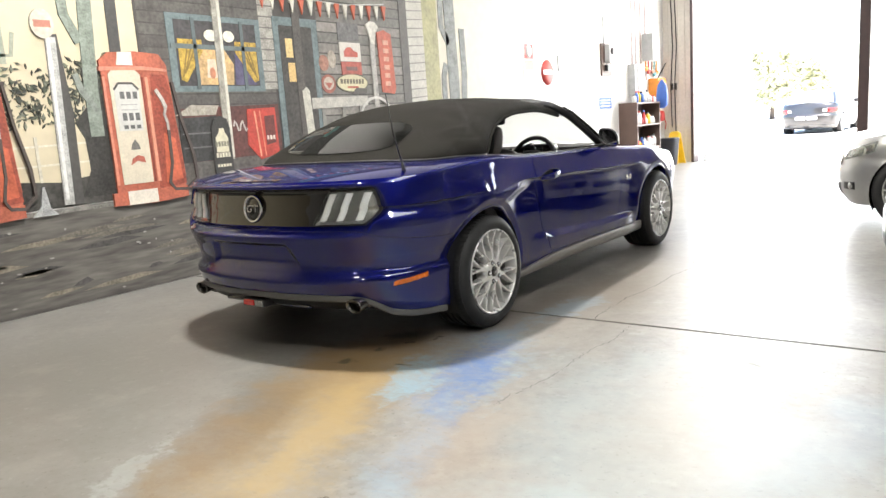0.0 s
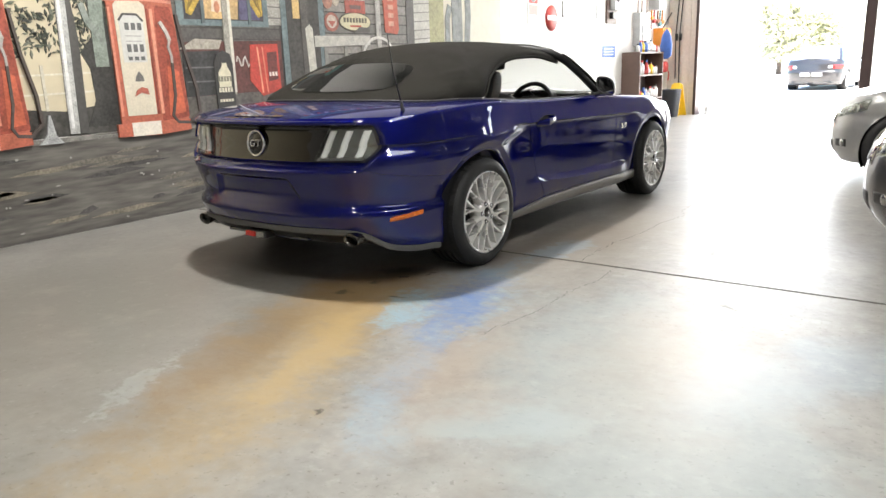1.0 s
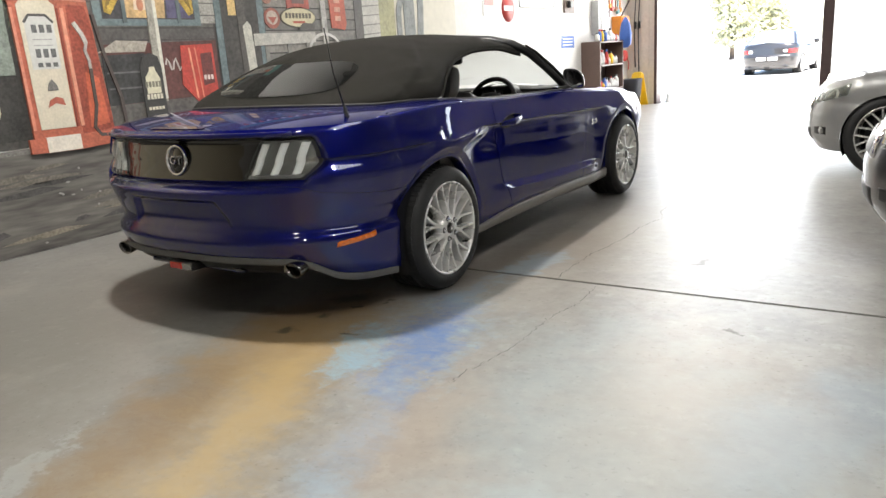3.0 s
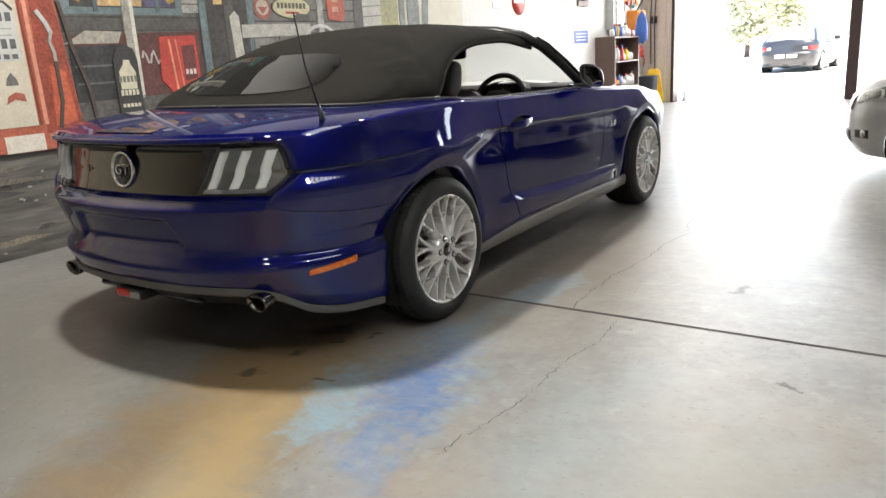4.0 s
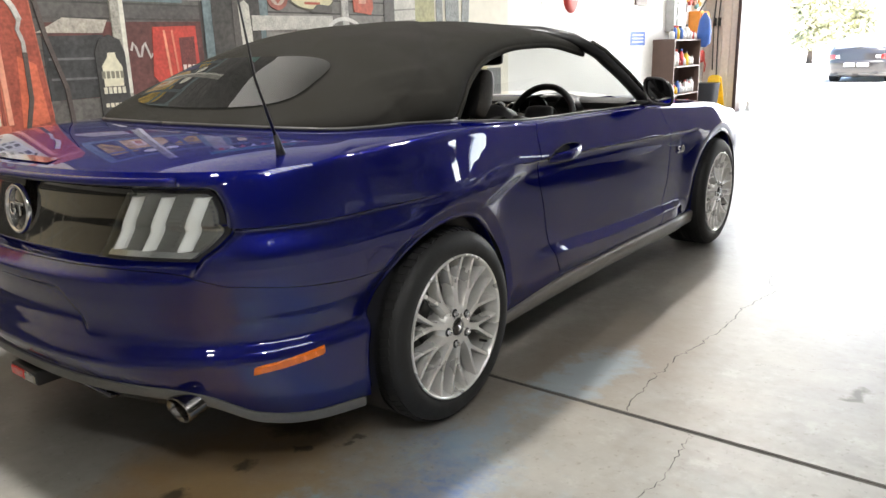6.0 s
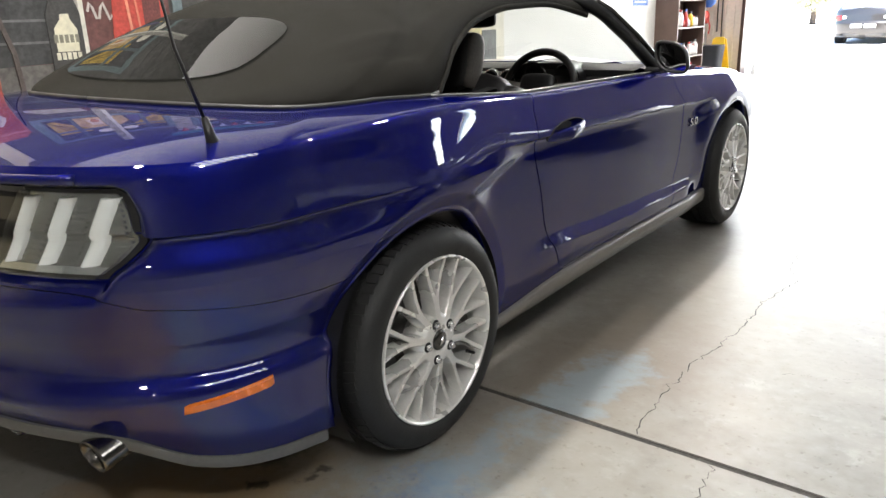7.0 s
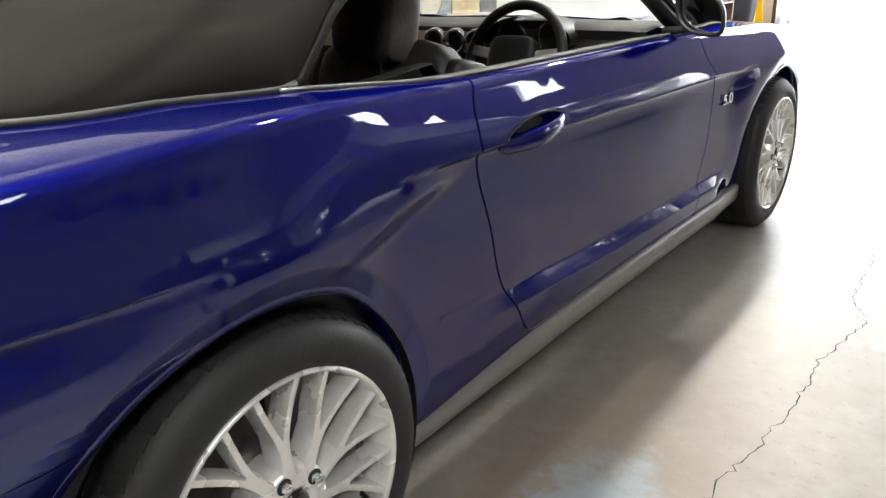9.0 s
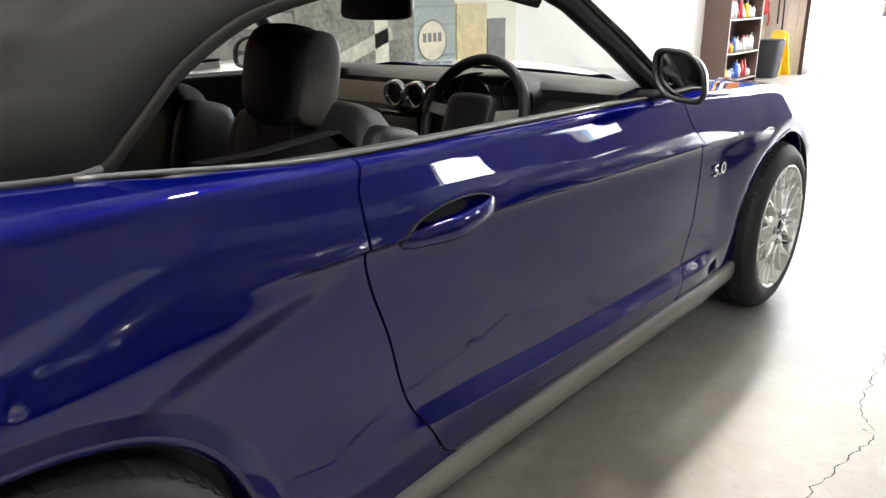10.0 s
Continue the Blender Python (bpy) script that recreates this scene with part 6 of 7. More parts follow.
bunting = flat("bunting_cord", ribbon([(1.3, 2.52), (1.9, 2.475), (2.5, 2.46), (3.15, 2.52)], 0.012), (0.5, 0.5, 0.47), 16)
for i in range(15):
    y = 1.36 + 0.125 * i
    z = 2.50 - 0.035 * math.sin((y - 1.3) / 1.85 * math.pi)
    flat("pennant", [(y, z), (y + 0.075, z), (y + 0.040, z - 0.15)], (0.56, 0.12, 0.06) if i % 2 == 0 else (0.70, 0.68, 0.60), 17, 0.15, 20, parent=bunting)
# corner of the shed, cactus, drums and the fading plain
flat("corner_shade", rect(3.42, 3.56, 0.9, 2.9), (0.10, 0.092, 0.083), 10, 0.3, 8)
flat("corner_cladding", rect(3.56, 3.86, 0.9, 2.95), (0.58, 0.56, 0.50), 10, 0.2, 7)
for k in range(19):
    flat("board_line", [(3.56, 0.98 + 0.1 * k), (3.86, 1.0 + 0.1 * k), (3.86, 1.012 + 0.1 * k), (3.56, 0.995 + 0.1 * k)], (0.26, 0.25, 0.22), 11)
flat("pale_plain", rect(3.86, 5.5, 0.55, 3.6), (0.70, 0.66, 0.55), 6, 0.08, 2)
flat("green_wall", [(3.86, 1.30), (4.16, 1.30), (4.16, 2.95), (3.86, 2.95)], (0.42, 0.40, 0.20), 9, 0.3, 5)
flat("low_clutter", [(3.0, 0.62), (4.2, 0.55), (4.2, 1.25), (3.0, 1.30)], (0.17, 0.165, 0.13), 12, 0.5, 6)
flat("pale_post", rect(3.72, 3.86, 0.6, 1.35), (0.56, 0.54, 0.44), 13, 0.2)
flat("pale_cross", ribbon([(3.3, 0.75), (3.9, 0.95)], 0.10), (0.42, 0.41, 0.33), 13, 0.3)
for pts, w in (([(4.46, 0.9), (4.45, 1.8), (4.42, 2.8)], 0.22), ([(4.24, 1.3), (4.24, 1.75), (4.30, 1.9)], 0.10), ([(4.64, 1.2), (4.70, 1.8), (4.68, 2.35)], 0.12), ([(4.25, 2.75), (4.24, 2.35), (4.38, 2.15)], 0.10)):
    flat("grey_cactus", ribbon(pts, w), (0.25, 0.27, 0.26), 10, 0.45, 12)
flat("blue_drum", rect(4.14, 4.63, 0.45, 1.22), (0.27, 0.33, 0.32), 14, 0.2, 8)
for z in (0.55, 0.74, 0.98, 1.12):
    flat("drum_ring", rect(4.14, 4.63, z, z + 0.02), (0.20, 0.25, 0.245), 15)
flat("drum_disc_edge", oval(4.35, 0.87, 0.175, 0.165), (0.13, 0.12, 0.10), 16)
flat("drum_disc", oval(4.35, 0.87, 0.160, 0.15), (0.62, 0.57, 0.43), 17, 0.15)
for i in range(4):
    flat("disc_bar", rect(4.235 + 0.06 * i, 4.275 + 0.06 * i, 0.86, 0.93), (0.13, 0.125, 0.12), 18)
flat("yellow_drum", rect(4.66, 5.06, 0.45, 1.15), (0.58, 0.50, 0.24), 14, 0.25, 8)
flat("yellow_disc", oval(4.86, 0.84, 0.14, 0.15), (0.62, 0.46, 0.22), 15)
flat("dark_barrel", rect(5.07, 5.33, 0.45, 1.02), (0.10, 0.105, 0.10), 14, 0.3, 8)

# ---- things on and by the white wall and the end wall ----
def tin(name, col, rough=0.5, metal=0.0, vary=0.12):
    return mat(name, col, rough, metal, vary=vary, scale=10)


ORANGE, YELLOW, GREYM, BROWN, CABLE = tin("orange_paint", (0.75, 0.27, 0.03)), tin("yellow_plastic", (0.80, 0.52, 0.02)), tin("grey_cabinet_paint", (0.45, 0.46, 0.46)), tin("dark_brown_board", (0.12, 0.075, 0.06)), tin("black_cable", (0.02, 0.02, 0.02))
BLUEP, REDP, WHITEP, DARKB = tin("blue_plastic", (0.05, 0.14, 0.48)), tin("red_plastic", (0.50, 0.04, 0.03)), tin("white_plastic", (0.72, 0.72, 0.70)), tin("dark_grey_plastic", (0.09, 0.095, 0.11))
WX = WALL_X


def wall_board(name, label, category, y0, y1, z0, z1, depth, material):
    root = thing(name, label, category)
    part("board", slab(WX + 0.002, WX + 0.002 + depth, y0, y1, z0, z1, 0.002), material, root)
    return root


po = wall_board("poster", "narrow red and white poster on the white wall", "poster", 6.26, 6.60, 1.72, 2.25, 0.006, WHITEP)
part("red_field", slab(WX + 0.008, WX + 0.010, 6.30, 6.56, 2.02, 2.23), REDP, po)
part("white_disc", lathe([(0, 0.012), (0.09, 0.012), (0.09, 0.008)], 24, m=pose(WX, 6.43, 2.13)), WHITEP, po)
part("grey_field", slab(WX + 0.008, WX + 0.010, 6.30, 6.56, 1.86, 2.0), tin("faded_red", (0.55, 0.25, 0.22)), po)
st = thing("round_sign", "faded red round sign on the white wall", "sign")
part("disc", lathe([(0, 0.010), (0.19, 0.010), (0.19, 0.0)], 36, m=pose(WX, 7.0, 1.83)), REDP, st)
part("white_bar", slab(WX + 0.011, WX + 0.014, 6.86, 7.14, 1.80, 1.87), WHITEP, st)
ns = wall_board("framed_sign", "long white sign in a thin dark frame", "sign", 7.40, 8.60, 1.88, 2.08, 0.008, WHITEP)
for y0, y1, z0, z1 in ((7.36, 8.64, 1.86, 1.88), (7.36, 8.64, 2.08, 2.10), (7.36, 7.40, 1.86, 2.10), (8.60, 8.64, 1.86, 2.10)):
    part("frame_bar", slab(WX + 0.002, WX + 0.018, y0, y1, z0, z1), GREYM, ns)
for i in range(9):
    part("text_bar", slab(WX + 0.010, WX + 0.012, 7.55 + 0.1 * i, 7.62 + 0.1 * i, 1.96, 2.0), tin("pale_grey", (0.5, 0.5, 0.5)), ns)
nb = wall_board("notice", "white and blue notice on the white wall", "notice", 8.85, 9.45, 1.35, 1.78, 0.006, PAPER)
part("blue_field", slab(WX + 0.008, WX + 0.010, 8.88, 9.42, 1.22, 1.42), BLUEP, nb)
for i in range(3):
    part("text_bar", slab(WX + 0.0105, WX + 0.012, 8.95, 9.35, 1.26 + 0.05 * i, 1.28 + 0.05 * i), WHITEP, nb)
    part("text_bar", slab(WX + 0.0085, WX + 0.010, 8.95, 9.30 - 0.08 * i, 1.50 + 0.07 * i, 1.53 + 0.07 * i), tin("pale_blue_print", (0.45, 0.5, 0.6)), nb)
mb = wall_board("meter_board", "brown board with a grey meter on the wall", "meter board", 9.0, 9.42, 1.80, 2.36, 0.03, BROWN)
part("meter", slab(WX + 0.03, WX + 0.13, 9.12, 9.34, 2.02, 2.34, 0.015), GREYM, mb)
part("meter_dial", lathe([(0, 0.02), (0.06, 0.018), (0.06, 0.0)], 24, m=pose(WX + 0.13, 9.23, 2.22)), BLACK_PLASTIC, mb)
part("switch", slab(WX + 0.03, WX + 0.10, 9.10, 9.22, 1.88, 1.99, 0.01), BLACK_PLASTIC, mb)
cd = thing("conduit", "thin grey conduit run on the wall", "conduit")
part("pipe", tube([(WX + 0.03, 9.1, 2.36), (WX + 0.03, 9.1, 2.80), (WX + 0.03, 9.25, 2.88), (WX + 0.03, 10.5, 2.88)], 0.014, 8), GREYM, cd)
for y in (10.4, 10.6, 10.85, 11.1):
    c = thing("conduit", "vertical grey conduit on the wall", "conduit", group="conduits on the wall")
    part("pipe", tube([(WX + 0.03, y, 1.6 + 0.2 * (y - 10.4)), (WX + 0.03, y, HIGH)], 0.016, 8), tin("pinkish_conduit", (0.45, 0.36, 0.33)), c)
sb = wall_board("switch_box", "grey switch box with white breakers", "switch box", 10.25, 10.75, 1.42, 2.02, 0.14, GREYM)
for i in range(3):
    part("breaker", slab(WX + 0.142, WX + 0.165, 10.36, 10.70, 1.48 + 0.18 * i, 1.62 + 0.18 * i, 0.006), WHITEP, sb)
gc = wall_board("grey_cylinder_box", "pale grey wall heater with dark base", "wall box", 11.0, 11.35, 2.1, 2.62, 0.22, GREYM)
oc = wall_board("orange_cabinet", "orange cabinet on the wall", "cabinet", 11.30, 11.75, 1.30, 1.76, 0.20, ORANGE)
part("door", slab(WX + 0.203, WX + 0.222, 11.33, 11.72, 1.33, 1.73, 0.006), ORANGE, oc)
part("handle", tube([(WX + 0.23, 11.66, 1.48), (WX + 0.25, 11.66, 1.53), (WX + 0.23, 11.66, 1.58)], 0.008, 8), BLACK_PLASTIC, oc)
for y, z, h, mt in ((11.05, 1.95, 0.5, ORANGE), (11.18, 1.9, 0.42, REDP), (11.5, 1.85, 0.36, tin("teal_tool", (0.1, 0.3, 0.32))), (11.62, 1.88, 0.45, ORANGE), (11.38, 1.9, 0.5, tin("rust_tool", (0.35, 0.14, 0.08)))):
    t = thing("hand_tool", "hand tool hanging from the wall rack", "tool", group="tools on the wall")
    part("shaft", tube([(WX + 0.05, y, z), (WX + 0.06, y + 0.01, z + h)], 0.016, 8), mt, t)
    part("head", box(0.05, 0.12, 0.07, pose(WX + 0.06, y, z, 15), 0.012), mt, t)
rod = thing("broom_handle", "dark stick leaning across the wall hook", "broom")
part("stick", tube([(WX + 0.12, 11.45, 1.72), (WX + 0.10, 12.05, 2.08)], 0.014, 8), BLACK_PLASTIC, rod)
part("brush", box(0.10, 0.20, 0.05, pose(WX + 0.12, 11.42, 1.70, 30), 0.012), tin("bristle", (0.3, 0.2, 0.08)), rod)
bag = thing("blue_bag", "blue cloth bag hanging by the shelf", "bag")
part("cloth", tube([(WX + 0.38, 11.02, 1.72), (WX + 0.38, 11.02, 1.60), (WX + 0.38, 11.02, 1.40), (WX + 0.38, 11.02, 1.22), (WX + 0.38, 11.02, 1.16)], [0.02, 0.09, 0.12, 0.11, 0.04], 16, flat=0.7), BLUEP, bag)
for y, z, mt in ((11.2, 0.78, WHITEP), (11.3, 0.95, REDP), (11.15, 0.55, WHITEP)):
    t = thing("cloth_bundle", "hanging rag bundle beside the shelf", "rag", group="rags by the shelf")
    part("cloth", tube([(WX + 0.06, y, z + 0.32), (WX + 0.08, y, z + 0.2), (WX + 0.09, y + 0.02, z), (WX + 0.08, y, z - 0.1)], [0.02, 0.09, 0.12, 0.05], 14, flat=0.6), mt, t)

shelf = thing("shelf_unit", "dark brown shelf unit with bottles and cans", "shelf")
SY0, SY1, SD, SH = 9.75, 10.95, 0.36, 1.30
part("side_panel", slab(WX + 0.01, WX + SD, SY0, SY0 + 0.03, 0, SH, 0.003), BROWN, shelf)
part("side_panel", slab(WX + 0.01, WX + SD, SY1 - 0.03, SY1, 0, SH, 0.003), BROWN, shelf)
part("back_panel", slab(WX + 0.004, WX + 0.012, SY0, SY1, 0.02, SH), BROWN, shelf)
for z in (0.06, 0.42, 0.86, SH - 0.03):
    part("shelf_board", slab(WX + 0.013, WX + SD, SY0 + 0.03, SY1 - 0.03, z, z + 0.025, 0.002), BROWN, shelf)
r2 = random.Random(9)
for z in (0.085, 0.445, 0.885, SH - 0.004):
    y = SY0 + 0.10
    while y < SY1 - 0.10:
        h, r = r2.uniform(0.12, 0.27), r2.uniform(0.030, 0.055)
        b = thing("bottle", r2.choice(["white plastic bottle on the brown shelf", "small workshop bottle on the brown shelf"]), "bottle", pose(WX + 0.27, y, z), group="bottles on the shelf")
        part("body", lathe([(0, 0), (r, 0.003), (r, h * 0.65), (r * 0.45, h * 0.82), (r * 0.4, h * 0.9)], 14, axis="z"), r2.choice([WHITEP, WHITEP, WHITEP, REDP, YELLOW, BLUEP]), b)
        part("cap", lathe([(r * 0.48, h * 0.86), (r * 0.48, h), (0, h)], 12, axis="z"), r2.choice([REDP, BLACK_PLASTIC, BLUEP, WHITEP]), b)
        y += r * 2 + r2.uniform(0.01, 0.05)
tb = thing("dark_bin", "dark grey plastic bin on the floor", "bin")
part("body", weld(sheet([[(WX + 0.30 + s * math.copysign(abs(math.cos(a)) ** 0.4, math.cos(a)), 11.55 + s * math.copysign(abs(math.sin(a)) ** 0.4, math.sin(a)), z) for a in np.linspace(0, 2 * math.pi, 28, endpoint=False)] for s, z in ((0.001, 0.0), (0.15, 0.0), (0.20, 0.55), (0.21, 0.55), (0.19, 0.54), (0.15, 0.05))], closed_v=True)), DARKB, tb)
rl = thing("red_reel", "small red hose reel on the wall", "reel")
part("drum", lathe([(0, 0.09), (0.10, 0.09), (0.11, 0.07), (0.11, 0.0)], 24, m=pose(WX, 11.9, 1.0)), REDP, rl)
part("hose_end", tube([(WX + 0.09, 11.95, 0.95), (WX + 0.10, 12.02, 0.84), (WX + 0.09, 12.0, 0.72)], 0.012, 8), REDP, rl)
ys = thing("wet_floor_sign", "yellow folding floor warning sign", "floor sign", pose(-2.06, 11.92, 0, 0, 0, -12))
part("front_leaf", prism([(-0.15, 0), (0.15, 0), (0.11, 0.64), (0.05, 0.68), (-0.05, 0.68), (-0.11, 0.64)], 0.02, pose(0, -0.14, 0, 79), 0.004), YELLOW, ys)
part("rear_leaf", prism([(-0.15, 0), (0.15, 0), (0.11, 0.64), (0.05, 0.68), (-0.05, 0.68), (-0.11, 0.64)], 0.02, pose(0, 0.16, 0, 101), 0.004), YELLOW, ys)
for i in range(3):
    part("text_bar", box(0.16 - 0.03 * i, 0.012, 0.02, pose(0, -0.15 + 0.10 * (0.2 + 0.1 * i), 0.24 + 0.1 * i, -11)), tin("dark_print", (0.2, 0.12, 0.02)), ys)
for x, z0 in ((-2.2, 0.75), (-2.12, 0.55)):
    cb = thing("cable", "dark cable hanging on the end wall", "cable", group="cables on the end wall")
    part("lead", tube([(x, END_Y - 0.03, 3.4), (x + 0.03, END_Y - 0.03, 2.4), (x - 0.02, END_Y - 0.03, 1.6), (x, END_Y - 0.03, z0)], 0.011, 8), CABLE, cb)
    part("plug", tube([(x, END_Y - 0.035, 1.66), (x, END_Y - 0.035, 1.52)], 0.03, 10), CABLE, cb)
for x in (-2.3, -2.1, -1.95):
    structure("cladding_rib", slab(x, x + 0.03, END_Y - 0.012, END_Y - 0.001, 0, HIGH), BEIGE_WALL, "raised rib of the beige end wall", "cladding")
sk = thing("floor_clutter", "pale rag and bottle by the doorway", "rag")
part("rag", tube([(-1.62, 12.5, -0.01), (-1.60, 12.5, 0.12), (-1.63, 12.5, 0.2)], [0.05, 0.045, 0.01], 10), WHITEP, sk)

# cracks in the slab
crack_rng = random.Random(2)


def crack(points, w):
    P = []
    for a, b in zip(points[:-1], points[1:]):
        n = max(2, int(math.dist(a, b) / 0.02))
        for k in range(n):
            t = k / n
            P.append((a[0] + (b[0] - a[0]) * t + crack_rng.gauss(0, 0.006), a[1] + (b[1] - a[1]) * t + crack_rng.gauss(0, 0.004)))
    bm = bmesh.new()
    last = None
    for i, p in enumerate(P):
        ww = w * crack_rng.uniform(0.25, 1.0)
        a, b = bm.verts.new((p[0] - ww, p[1], 0.0012)), bm.verts.new((p[0] + ww, p[1] + ww * 0.5, 0.0012))
        if last:
            bm.faces.new((last[0], last[1], b, a))
        last = (a, b)
    return structure("floor_crack", bm, SEAM, "thin dark crack in the concrete", "crack")


crack([(1.357, 0.37), (1.35, 0.62), (1.352, 0.87), (1.40, 1.26), (1.395, 1.6), (1.456, 1.93), (1.383, 2.12), (1.37, 2.5), (1.32, 2.95)], 0.0021)
crack([(1.60, 0.335), (1.62, 0.03), (1.575, -0.22), (1.59, -0.57), (1.52, -1.0)], 0.0017)
crack([(1.62, 0.99), (1.80, 1.06), (1.94, 1.15), (2.3, 1.2)], 0.0012)


# ---- parked cars ----
def make_car(name, label, coat_paint, at, wheels=True, wb=2.76, group="", nose_style=0):
    """A saloon with its own hull: rear axle at the origin, nose towards y."""
    root = thing(name, label, "car", at, group)
    y0, y1, n = -0.35, wb + 0.16, 2.5
    zb = curve([-1.0, -0.3, 0.8, 1.9, wb, wb + 0.5, wb + 0.9], [0.98, 0.97, 0.95, 0.93, 0.86, 0.79, 0.72])
    hw = curve([-0.4, 0.0, 0.8, 2.0, wb, wb + 0.35], [0.87, 0.895, 0.90, 0.90, 0.895, 0.87])
    sh = curve([0, 0.01, 0.03, 0.06, 0.12, 0.2], [-0.10, -0.07, -0.045, -0.022, -0.004, 0])
    lw = curve([0.16, 0.22, 0.32, 0.42, 0.55, 0.62, 0.66, 0.80], [-0.09, -0.06, -0.030, -0.012, -0.004, -0.010, 0.0, 0.0])
    nose = curve([0.16, 0.24, 0.34, 0.48, 0.54, 0.62, 0.75, 0.86], [0.40, 0.47, 0.515, 0.52, 0.51, 0.485, 0.40, 0.24])
    tail = curve([0.2, 0.3, 0.42, 0.60, 0.63, 0.72, 0.85, 0.97], [0.52, 0.62, 0.66, 0.66, 0.62, 0.60, 0.58, 0.55])
    r_arch, z_arch = 0.355, 0.315

    def sx(y, z):
        return hw(y) + sh(np.clip(zb(y) - z, 0, 0.2)) + lw(z)

    def pt(u, v, off=0.0):
        u, v = float(u), float(v)
        th, ph = min(u, 1) * math.pi / 2, max(u - 2, 0) * math.pi / 2
        y = y0 + min(max(u - 1, 0), 1) * (y1 - y0)
        yy = y0 - 0.55 * max(math.cos(th), 0) ** (2 / n) if u < 1 else (y1 + 0.5 * max(math.sin(ph), 0) ** (2 / n) if u > 2 else y)
        z = 0.20 + v * (float(zb(yy)) - 0.20)
        w = float(sx(y, z))
        if u < 1:
            p = (w * max(math.sin(th), 0) ** (2 / n), y0 - float(tail(z)) * max(math.cos(th), 0) ** (2 / n), z)
            d = Vector((math.sin(th), -math.cos(th), 0))
        elif u > 2:
            p = (w * max(math.cos(ph), 0) ** (2 / n), y1 + float(nose(z)) * max(math.sin(ph), 0) ** (2 / n), z)
            d = Vector((math.cos(ph), math.sin(ph), 0.25))
        else:
            p, d = (w, y, z), Vector((1, 0, 0))
        return Vector(p) + d.normalized() * off

    us_ = np.concatenate([np.linspace(0, 1, 26)[:-1], np.linspace(1, 2, 110)[:-1], np.linspace(2, 3, 34)])
    P = np.array([[list(pt(u, v)) for v in np.linspace(0, 1, 44)] for u in us_])
    inside = np.zeros(P.shape[:2], bool)
    for a in (0, wb):
        inside |= np.hypot(P[..., 1] - a, P[..., 2] - z_arch) < r_arch
    keep = ~(inside[:-1, :-1] & inside[1:, :-1] & inside[1:, 1:] & inside[:-1, 1:])
    for a in (0, wb):
        r = np.hypot(P[..., 1] - a, P[..., 2] - z_arch)
        k = np.where(r < r_arch, r_arch / np.maximum(r, 0.05), 1)
        k = np.where(r > 0.2, k, 1)
        P[..., 1], P[..., 2] = a + (P[..., 1] - a) * k, z_arch + (P[..., 2] - z_arch) * k
    for s in (1, -1):
        bm = weld(sheet(P, keep=keep))
        part("body_side", bm if s > 0 else mirror_x(bm), coat_paint, root)
        for a in (0, wb):
            well = weld(sheet([[(x, a + r * math.cos(t), z_arch + r * math.sin(t)) for x, r in ((0.86, r_arch - 0.003), (0.55, r_arch + 0.01), (0.5, 0.03))] for t in np.radians(np.linspace(-25, 205, 30))]))
            part("wheel_well", well if s > 0 else mirror_x(well), SEAM, root)
    edge = [pt(u, 1.0) for u in us_]
    hood = [[Vector((e.x * k, e.y, e.z + 0.07 * (1 - abs(k) ** 2.2) * (1 - 0.5 * float(ease(wb, wb + 0.8, e.y))) + 0.012 * math.exp(-((k - 0.6) / 0.07) ** 2))) for k in np.linspace(-1, 1, 31)] for e in edge if e.y > 1.75]
    part("bonnet", weld(sheet([[list(q) for q in r] for r in hood])), coat_paint, root)
    boot = [[(e.x * k, e.y, e.z + 0.05 * (1 - k * k)) for k in np.linspace(-1, 1, 21)] for e in edge if e.y < -0.2]
    part("boot_lid", weld(sheet(boot)), coat_paint, root)
    rz = curve([-0.62, -0.2, 0.25, 0.8, 1.25, 1.55, 2.05], [0.99, 1.20, 1.385, 1.425, 1.40, 1.30, 0.97])
    rx = curve([0.94, 1.0, 1.2, 1.36, 1.44], [0.82, 0.79, 0.68, 0.58, 0.50])

    def house(y, k, off=0.0):
        """Cabin skin; k from the left belt (-1) over the roof to the right belt (1)."""
        top = float(rz(y)) + off
        base = float(zb(y)) - 0.01
        a = abs(k)
        if a > 0.5:
            z = base + (top - 0.05 - base) * (1 - a) / 0.5
            x = float(rx(z)) + off
            return (math.copysign(min(x, float(hw(y)) - 0.09 + off), k), y, z)
        z0 = max(base, top - 0.05)
        x = float(rx(z0)) * a / 0.5
        return (math.copysign(x, k), y, z0 + (top - z0) * math.cos(a / 0.5 * math.pi / 2) ** 0.7)

    part("cabin_shell", weld(sheet([[house(y, k) for k in np.linspace(-1, 1, 41)] for y in np.linspace(-0.62, 2.05, 60)])), coat_paint, root)
    for s in (1, -1):
        for ya, yb_ in ((0.10, 0.78), (0.84, 1.50)):
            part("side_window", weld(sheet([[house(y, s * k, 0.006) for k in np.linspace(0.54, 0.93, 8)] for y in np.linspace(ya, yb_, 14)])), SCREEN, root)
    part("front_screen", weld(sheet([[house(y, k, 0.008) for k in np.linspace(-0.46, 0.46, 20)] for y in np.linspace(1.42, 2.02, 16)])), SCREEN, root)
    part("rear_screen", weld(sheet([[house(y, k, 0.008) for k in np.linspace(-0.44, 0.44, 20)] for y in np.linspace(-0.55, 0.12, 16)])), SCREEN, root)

    def patch(nm, u0, u1, v0, v1, off, mtl, both_sides=True, lift=0.0, parent=None, lab=""):
        made = []
        for s in ((1, -1) if both_sides else (1,)):
            rows = []
            for i, u in enumerate(np.linspace(u0, u1, 12)):
                row = []
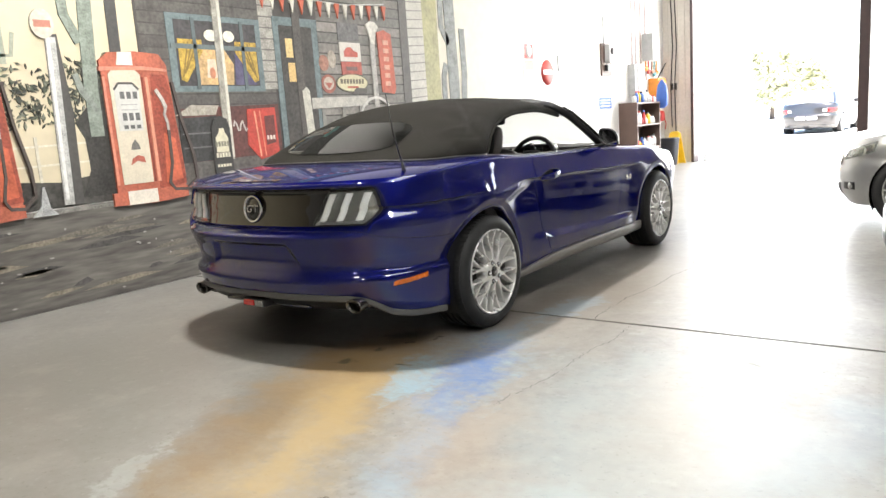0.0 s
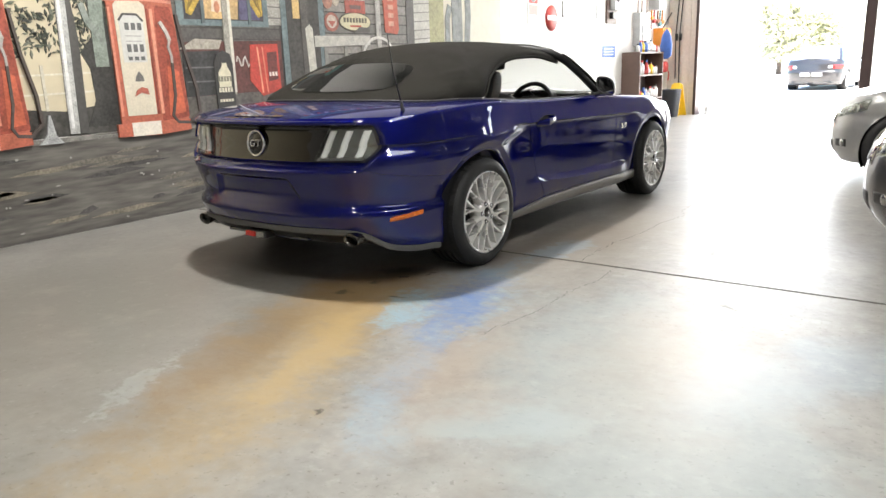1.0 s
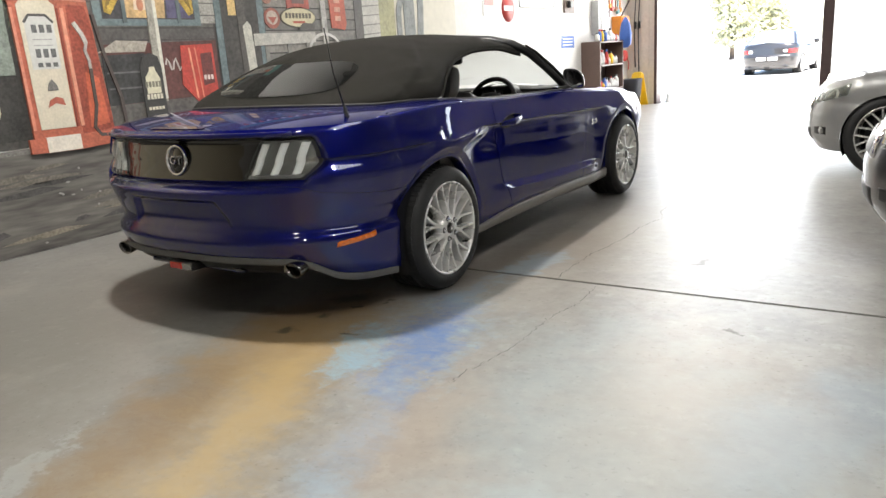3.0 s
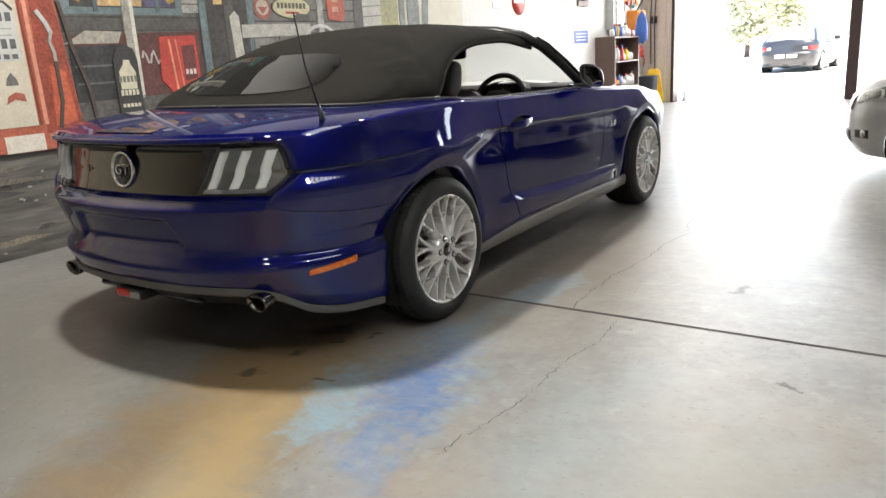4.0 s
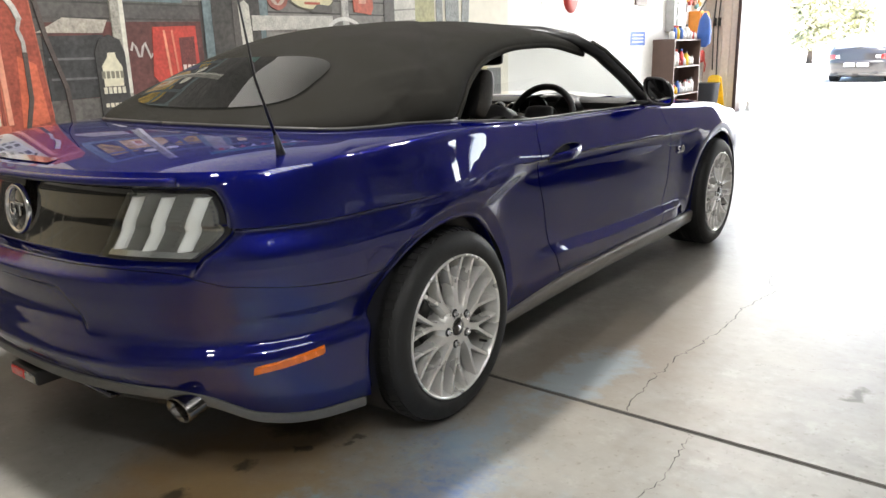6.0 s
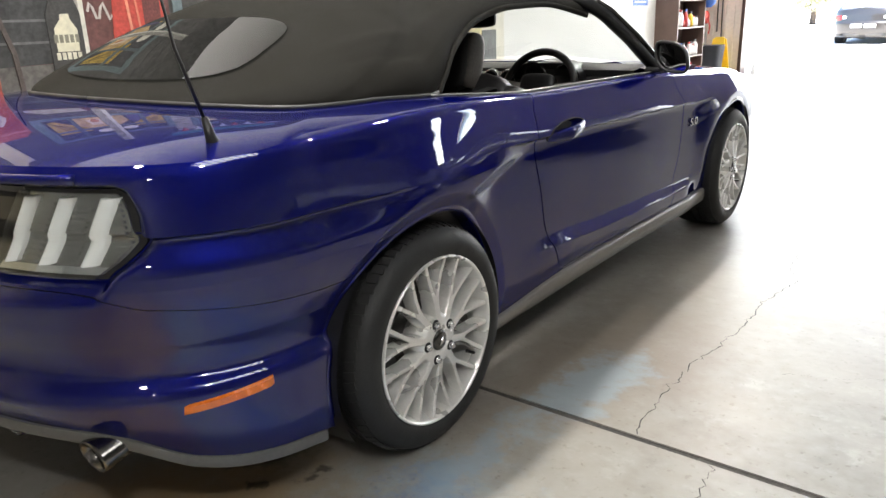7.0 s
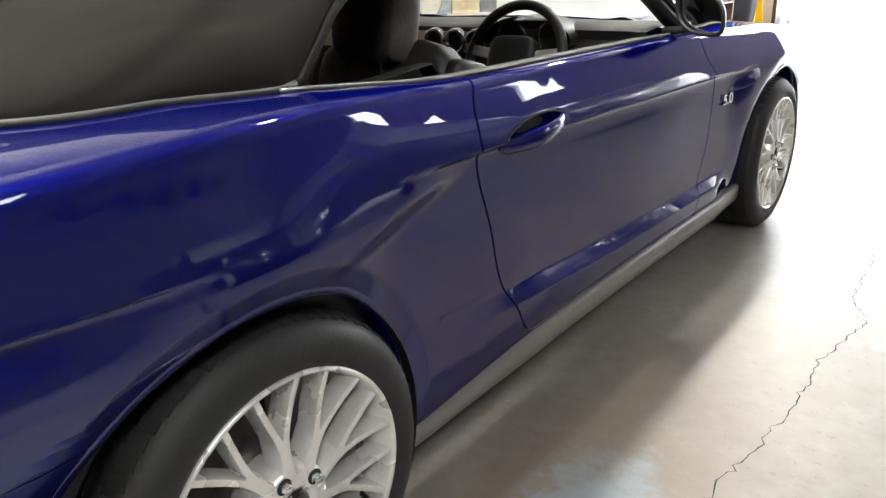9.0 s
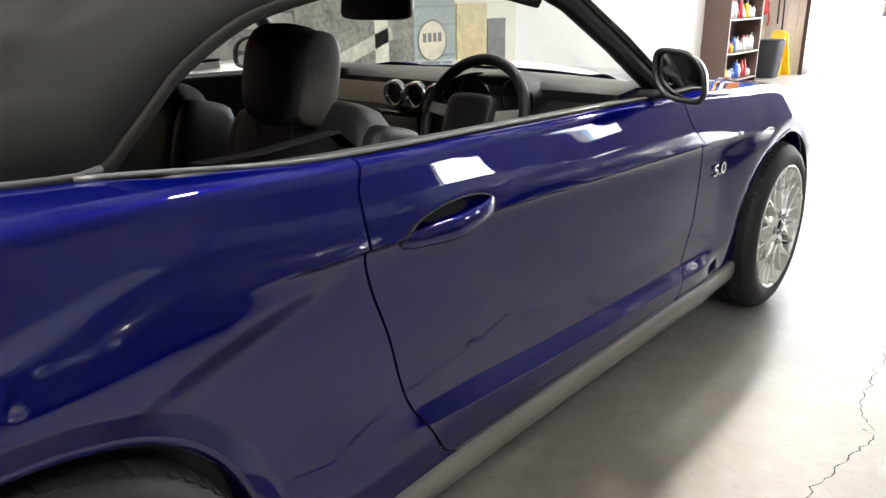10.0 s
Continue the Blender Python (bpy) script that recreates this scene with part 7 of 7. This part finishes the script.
                for j, v in enumerate(np.linspace(v0, v1, 8)):
                    o = off if 0 < i < 11 and 0 < j < 7 else -0.012
                    row.append(list(pt(u, v + lift * (u1 - u) / (u1 - u0), o)))
                rows.append(row)
            bm = weld(sheet(rows))
            made.append(part(nm, bm if s > 0 else mirror_x(bm), mtl, parent or root, lab))
        return made

    for lamp in patch("headlamp", 2.14, 2.62, 0.66, 0.84, 0.010, LAMP_GREY, lift=0.10, lab="clear glass headlamp"):
        pass
    patch("headlamp_glass", 2.13, 2.63, 0.65, 0.85, 0.016, GLASS_CLEAR, lift=0.10)
    for u, v in ((2.30, 0.80), (2.48, 0.77)):
        for s in (1, -1):
            p = pt(u, v, 0.002)
            d = math.degrees(math.atan2(p.x * 0.5, 0.6))
            bm = lathe([(0.0, 0.006), (0.026, 0.005), (0.032, 0.010), (0.036, -0.01)], 24, axis="z", m=Matrix.Translation(p) @ pose(0, 0, 0, -78, 0, -d))
            part("lamp_bowl", bm if s > 0 else mirror_x(bm), GREY_TRIM, root)
    patch("fog_recess", 2.34, 2.56, 0.22, 0.36, 0.006, BLACK_PLASTIC)
    for s in (1, -1):
        p = pt(2.42, 0.29, 0.012)
        bm = lathe([(0.0, 0.002), (0.026, 0.003), (0.032, 0.0), (0.032, -0.02)], 22, axis="z", m=Matrix.Translation(p) @ pose(0, 0, 0, -90, 0, -30))
        part("fog_lamp", bm if s > 0 else mirror_x(bm), LAMP_GREY, root)
    patch("grille", 2.70, 3.0, 0.58, 0.80, 0.006, BLACK_PLASTIC)
    patch("grille_surround", 2.66, 2.705, 0.56, 0.82, 0.012, CHROME)
    patch("lower_intake", 2.62, 3.0, 0.10, 0.34, 0.006, BLACK_PLASTIC)
    patch("tail_lamp", 0.42, 0.86, 0.62, 0.80, 0.010, RED_LENS, lab="red tail lamp")
    patch("tail_clear", 0.30, 0.415, 0.66, 0.78, 0.010, LAMP_WHITE)
    patch("plate_panel", 0.0, 0.20, 0.34, 0.50, 0.010, PAPER, lab="plain white plate bar")
    patch("rear_skirt", 0.0, 0.75, 0.02, 0.14, 0.010, GREY_PLASTIC)
    for s in (1, -1):
        part("door_gap", weld(sheet([[(s * (float(sx(1.72, z)) + 0.002), 1.715 + d, z) for d in (0, 0.008)] for z in np.linspace(0.28, 0.90, 16)])), SEAM, root)
        part("exhaust", lathe([(0.034, 0.0), (0.036, -0.08), (0.030, -0.08), (0.028, 0.0)], 20, axis="z", m=pose(s * 0.55, -0.93, 0.27, 90, 0, 0)), CHROME, root)
        mr = joined(box(0.19, 0.09, 0.13, pose(s * 0.98, 1.72, 1.0), 0.035, 3))
        part("wing_mirror", mr, coat_paint, root)
    part("underside", slab(-0.70, 0.70, -0.6, wb + 0.34, 0.17, 0.24), SEAM, root)
    if wheels:
        for y in (0.0, wb):
            fit_wheel(root, pose(0.885, y, 0.3345))
            fit_wheel(root, pose(-0.885, y, 0.3345, 0, 0, 180))
    return root


make_car("silver_saloon_car", "silver saloon car parked nose-out inside the hall", SILVER_PAINT, pose(5.46, 4.70, 0, 0, 0, 90))
DARK_PAINT = paint("dark_grey_metallic_paint", (0.05, 0.047, 0.045), (0.10, 0.10, 0.10), rough=0.3, metal=0.5)
make_car("dark_grey_car", "dark grey car with chrome lamps beside the silver one", DARK_PAINT, pose(6.10, 1.80, 0, 0, 0, 90))
make_car("black_saloon_car", "black saloon car parked in the sunny yard", paint("dusty_black_paint", (0.022, 0.019, 0.018), (0.035, 0.032, 0.03), metal=0.1), pose(-1.48, 24.0, -0.02, 0, 0, -3))
make_car("white_car", "white car parked out in the yard", paint("white_car_paint", (0.75, 0.75, 0.74), (0.8, 0.8, 0.8), metal=0.1), pose(6.6, 21.5, -0.02, 0, 0, 70))
for o in list(wheel_parts.children_recursive):
    bpy.data.objects.remove(o)
bpy.data.objects.remove(wheel_parts)


# ---- trees beyond the yard ----
BARK = mat("grey_bark", (0.16, 0.12, 0.09), 0.85, vary=0.3, scale=6, bump=0.5, bump_scale=20)
LEAF = mat("olive_leaf", (0.74, 0.68, 0.44), 0.55, vary=0.45, scale=3)
tree_rng = random.Random(5)


def make_tree(x, y, h):
    root = thing("tree", "tall olive-green tree with thin grey trunk", "tree", pose(x, y, -0.02), group="trees beyond the yard")
    limbs = [tube([(0, 0, 0), (0.05, 0.03, h * 0.3), (0.0, 0.1, h * 0.62)], [0.17, 0.13, 0.06], 9)]
    tips = [(0, 0, h * 0.7)]
    for k in range(18):
        a, r = tree_rng.uniform(0, 6.28), h * tree_rng.uniform(0.14, 0.30)
        z0, z1 = h * tree_rng.uniform(0.12, 0.4), h * tree_rng.uniform(0.30, 0.92)
        tip = (r * math.cos(a), r * math.sin(a), z1)
        limbs.append(tube([(0.03, 0.03, z0), (tip[0] * 0.5, tip[1] * 0.5, (z0 + z1) / 2 + 0.1), tip], [0.06, 0.04, 0.015], 7))
        tips.append(tip)
    part("trunk", joined(*limbs), BARK, root)
    V, F = [], []
    for k in range(4500):
        c = tree_rng.choice(tips)
        p = Vector(c) + Vector([tree_rng.gauss(0, 0.06 * h) for _ in range(3)])
        a, b = Vector([tree_rng.gauss(0, 1) for _ in range(3)]).normalized(), Vector([tree_rng.gauss(0, 1) for _ in range(3)])
        b = (b - a * b.dot(a)).normalized()
        l, w, i = tree_rng.uniform(0.12, 0.24), tree_rng.uniform(0.05, 0.09), len(V)
        V += [p - a * l, p + b * w, p + a * l, p - b * w]
        F.append((i, i + 1, i + 2, i + 3))
    me = bpy.data.meshes.new("crown")
    me.from_pydata([tuple(v) for v in V], [], F)
    part("crown", me, LEAF, root)


for x, y, h in ((-7.5, 46, 4.4), (-6.0, 49, 4.0)):
    make_tree(x, y, h)
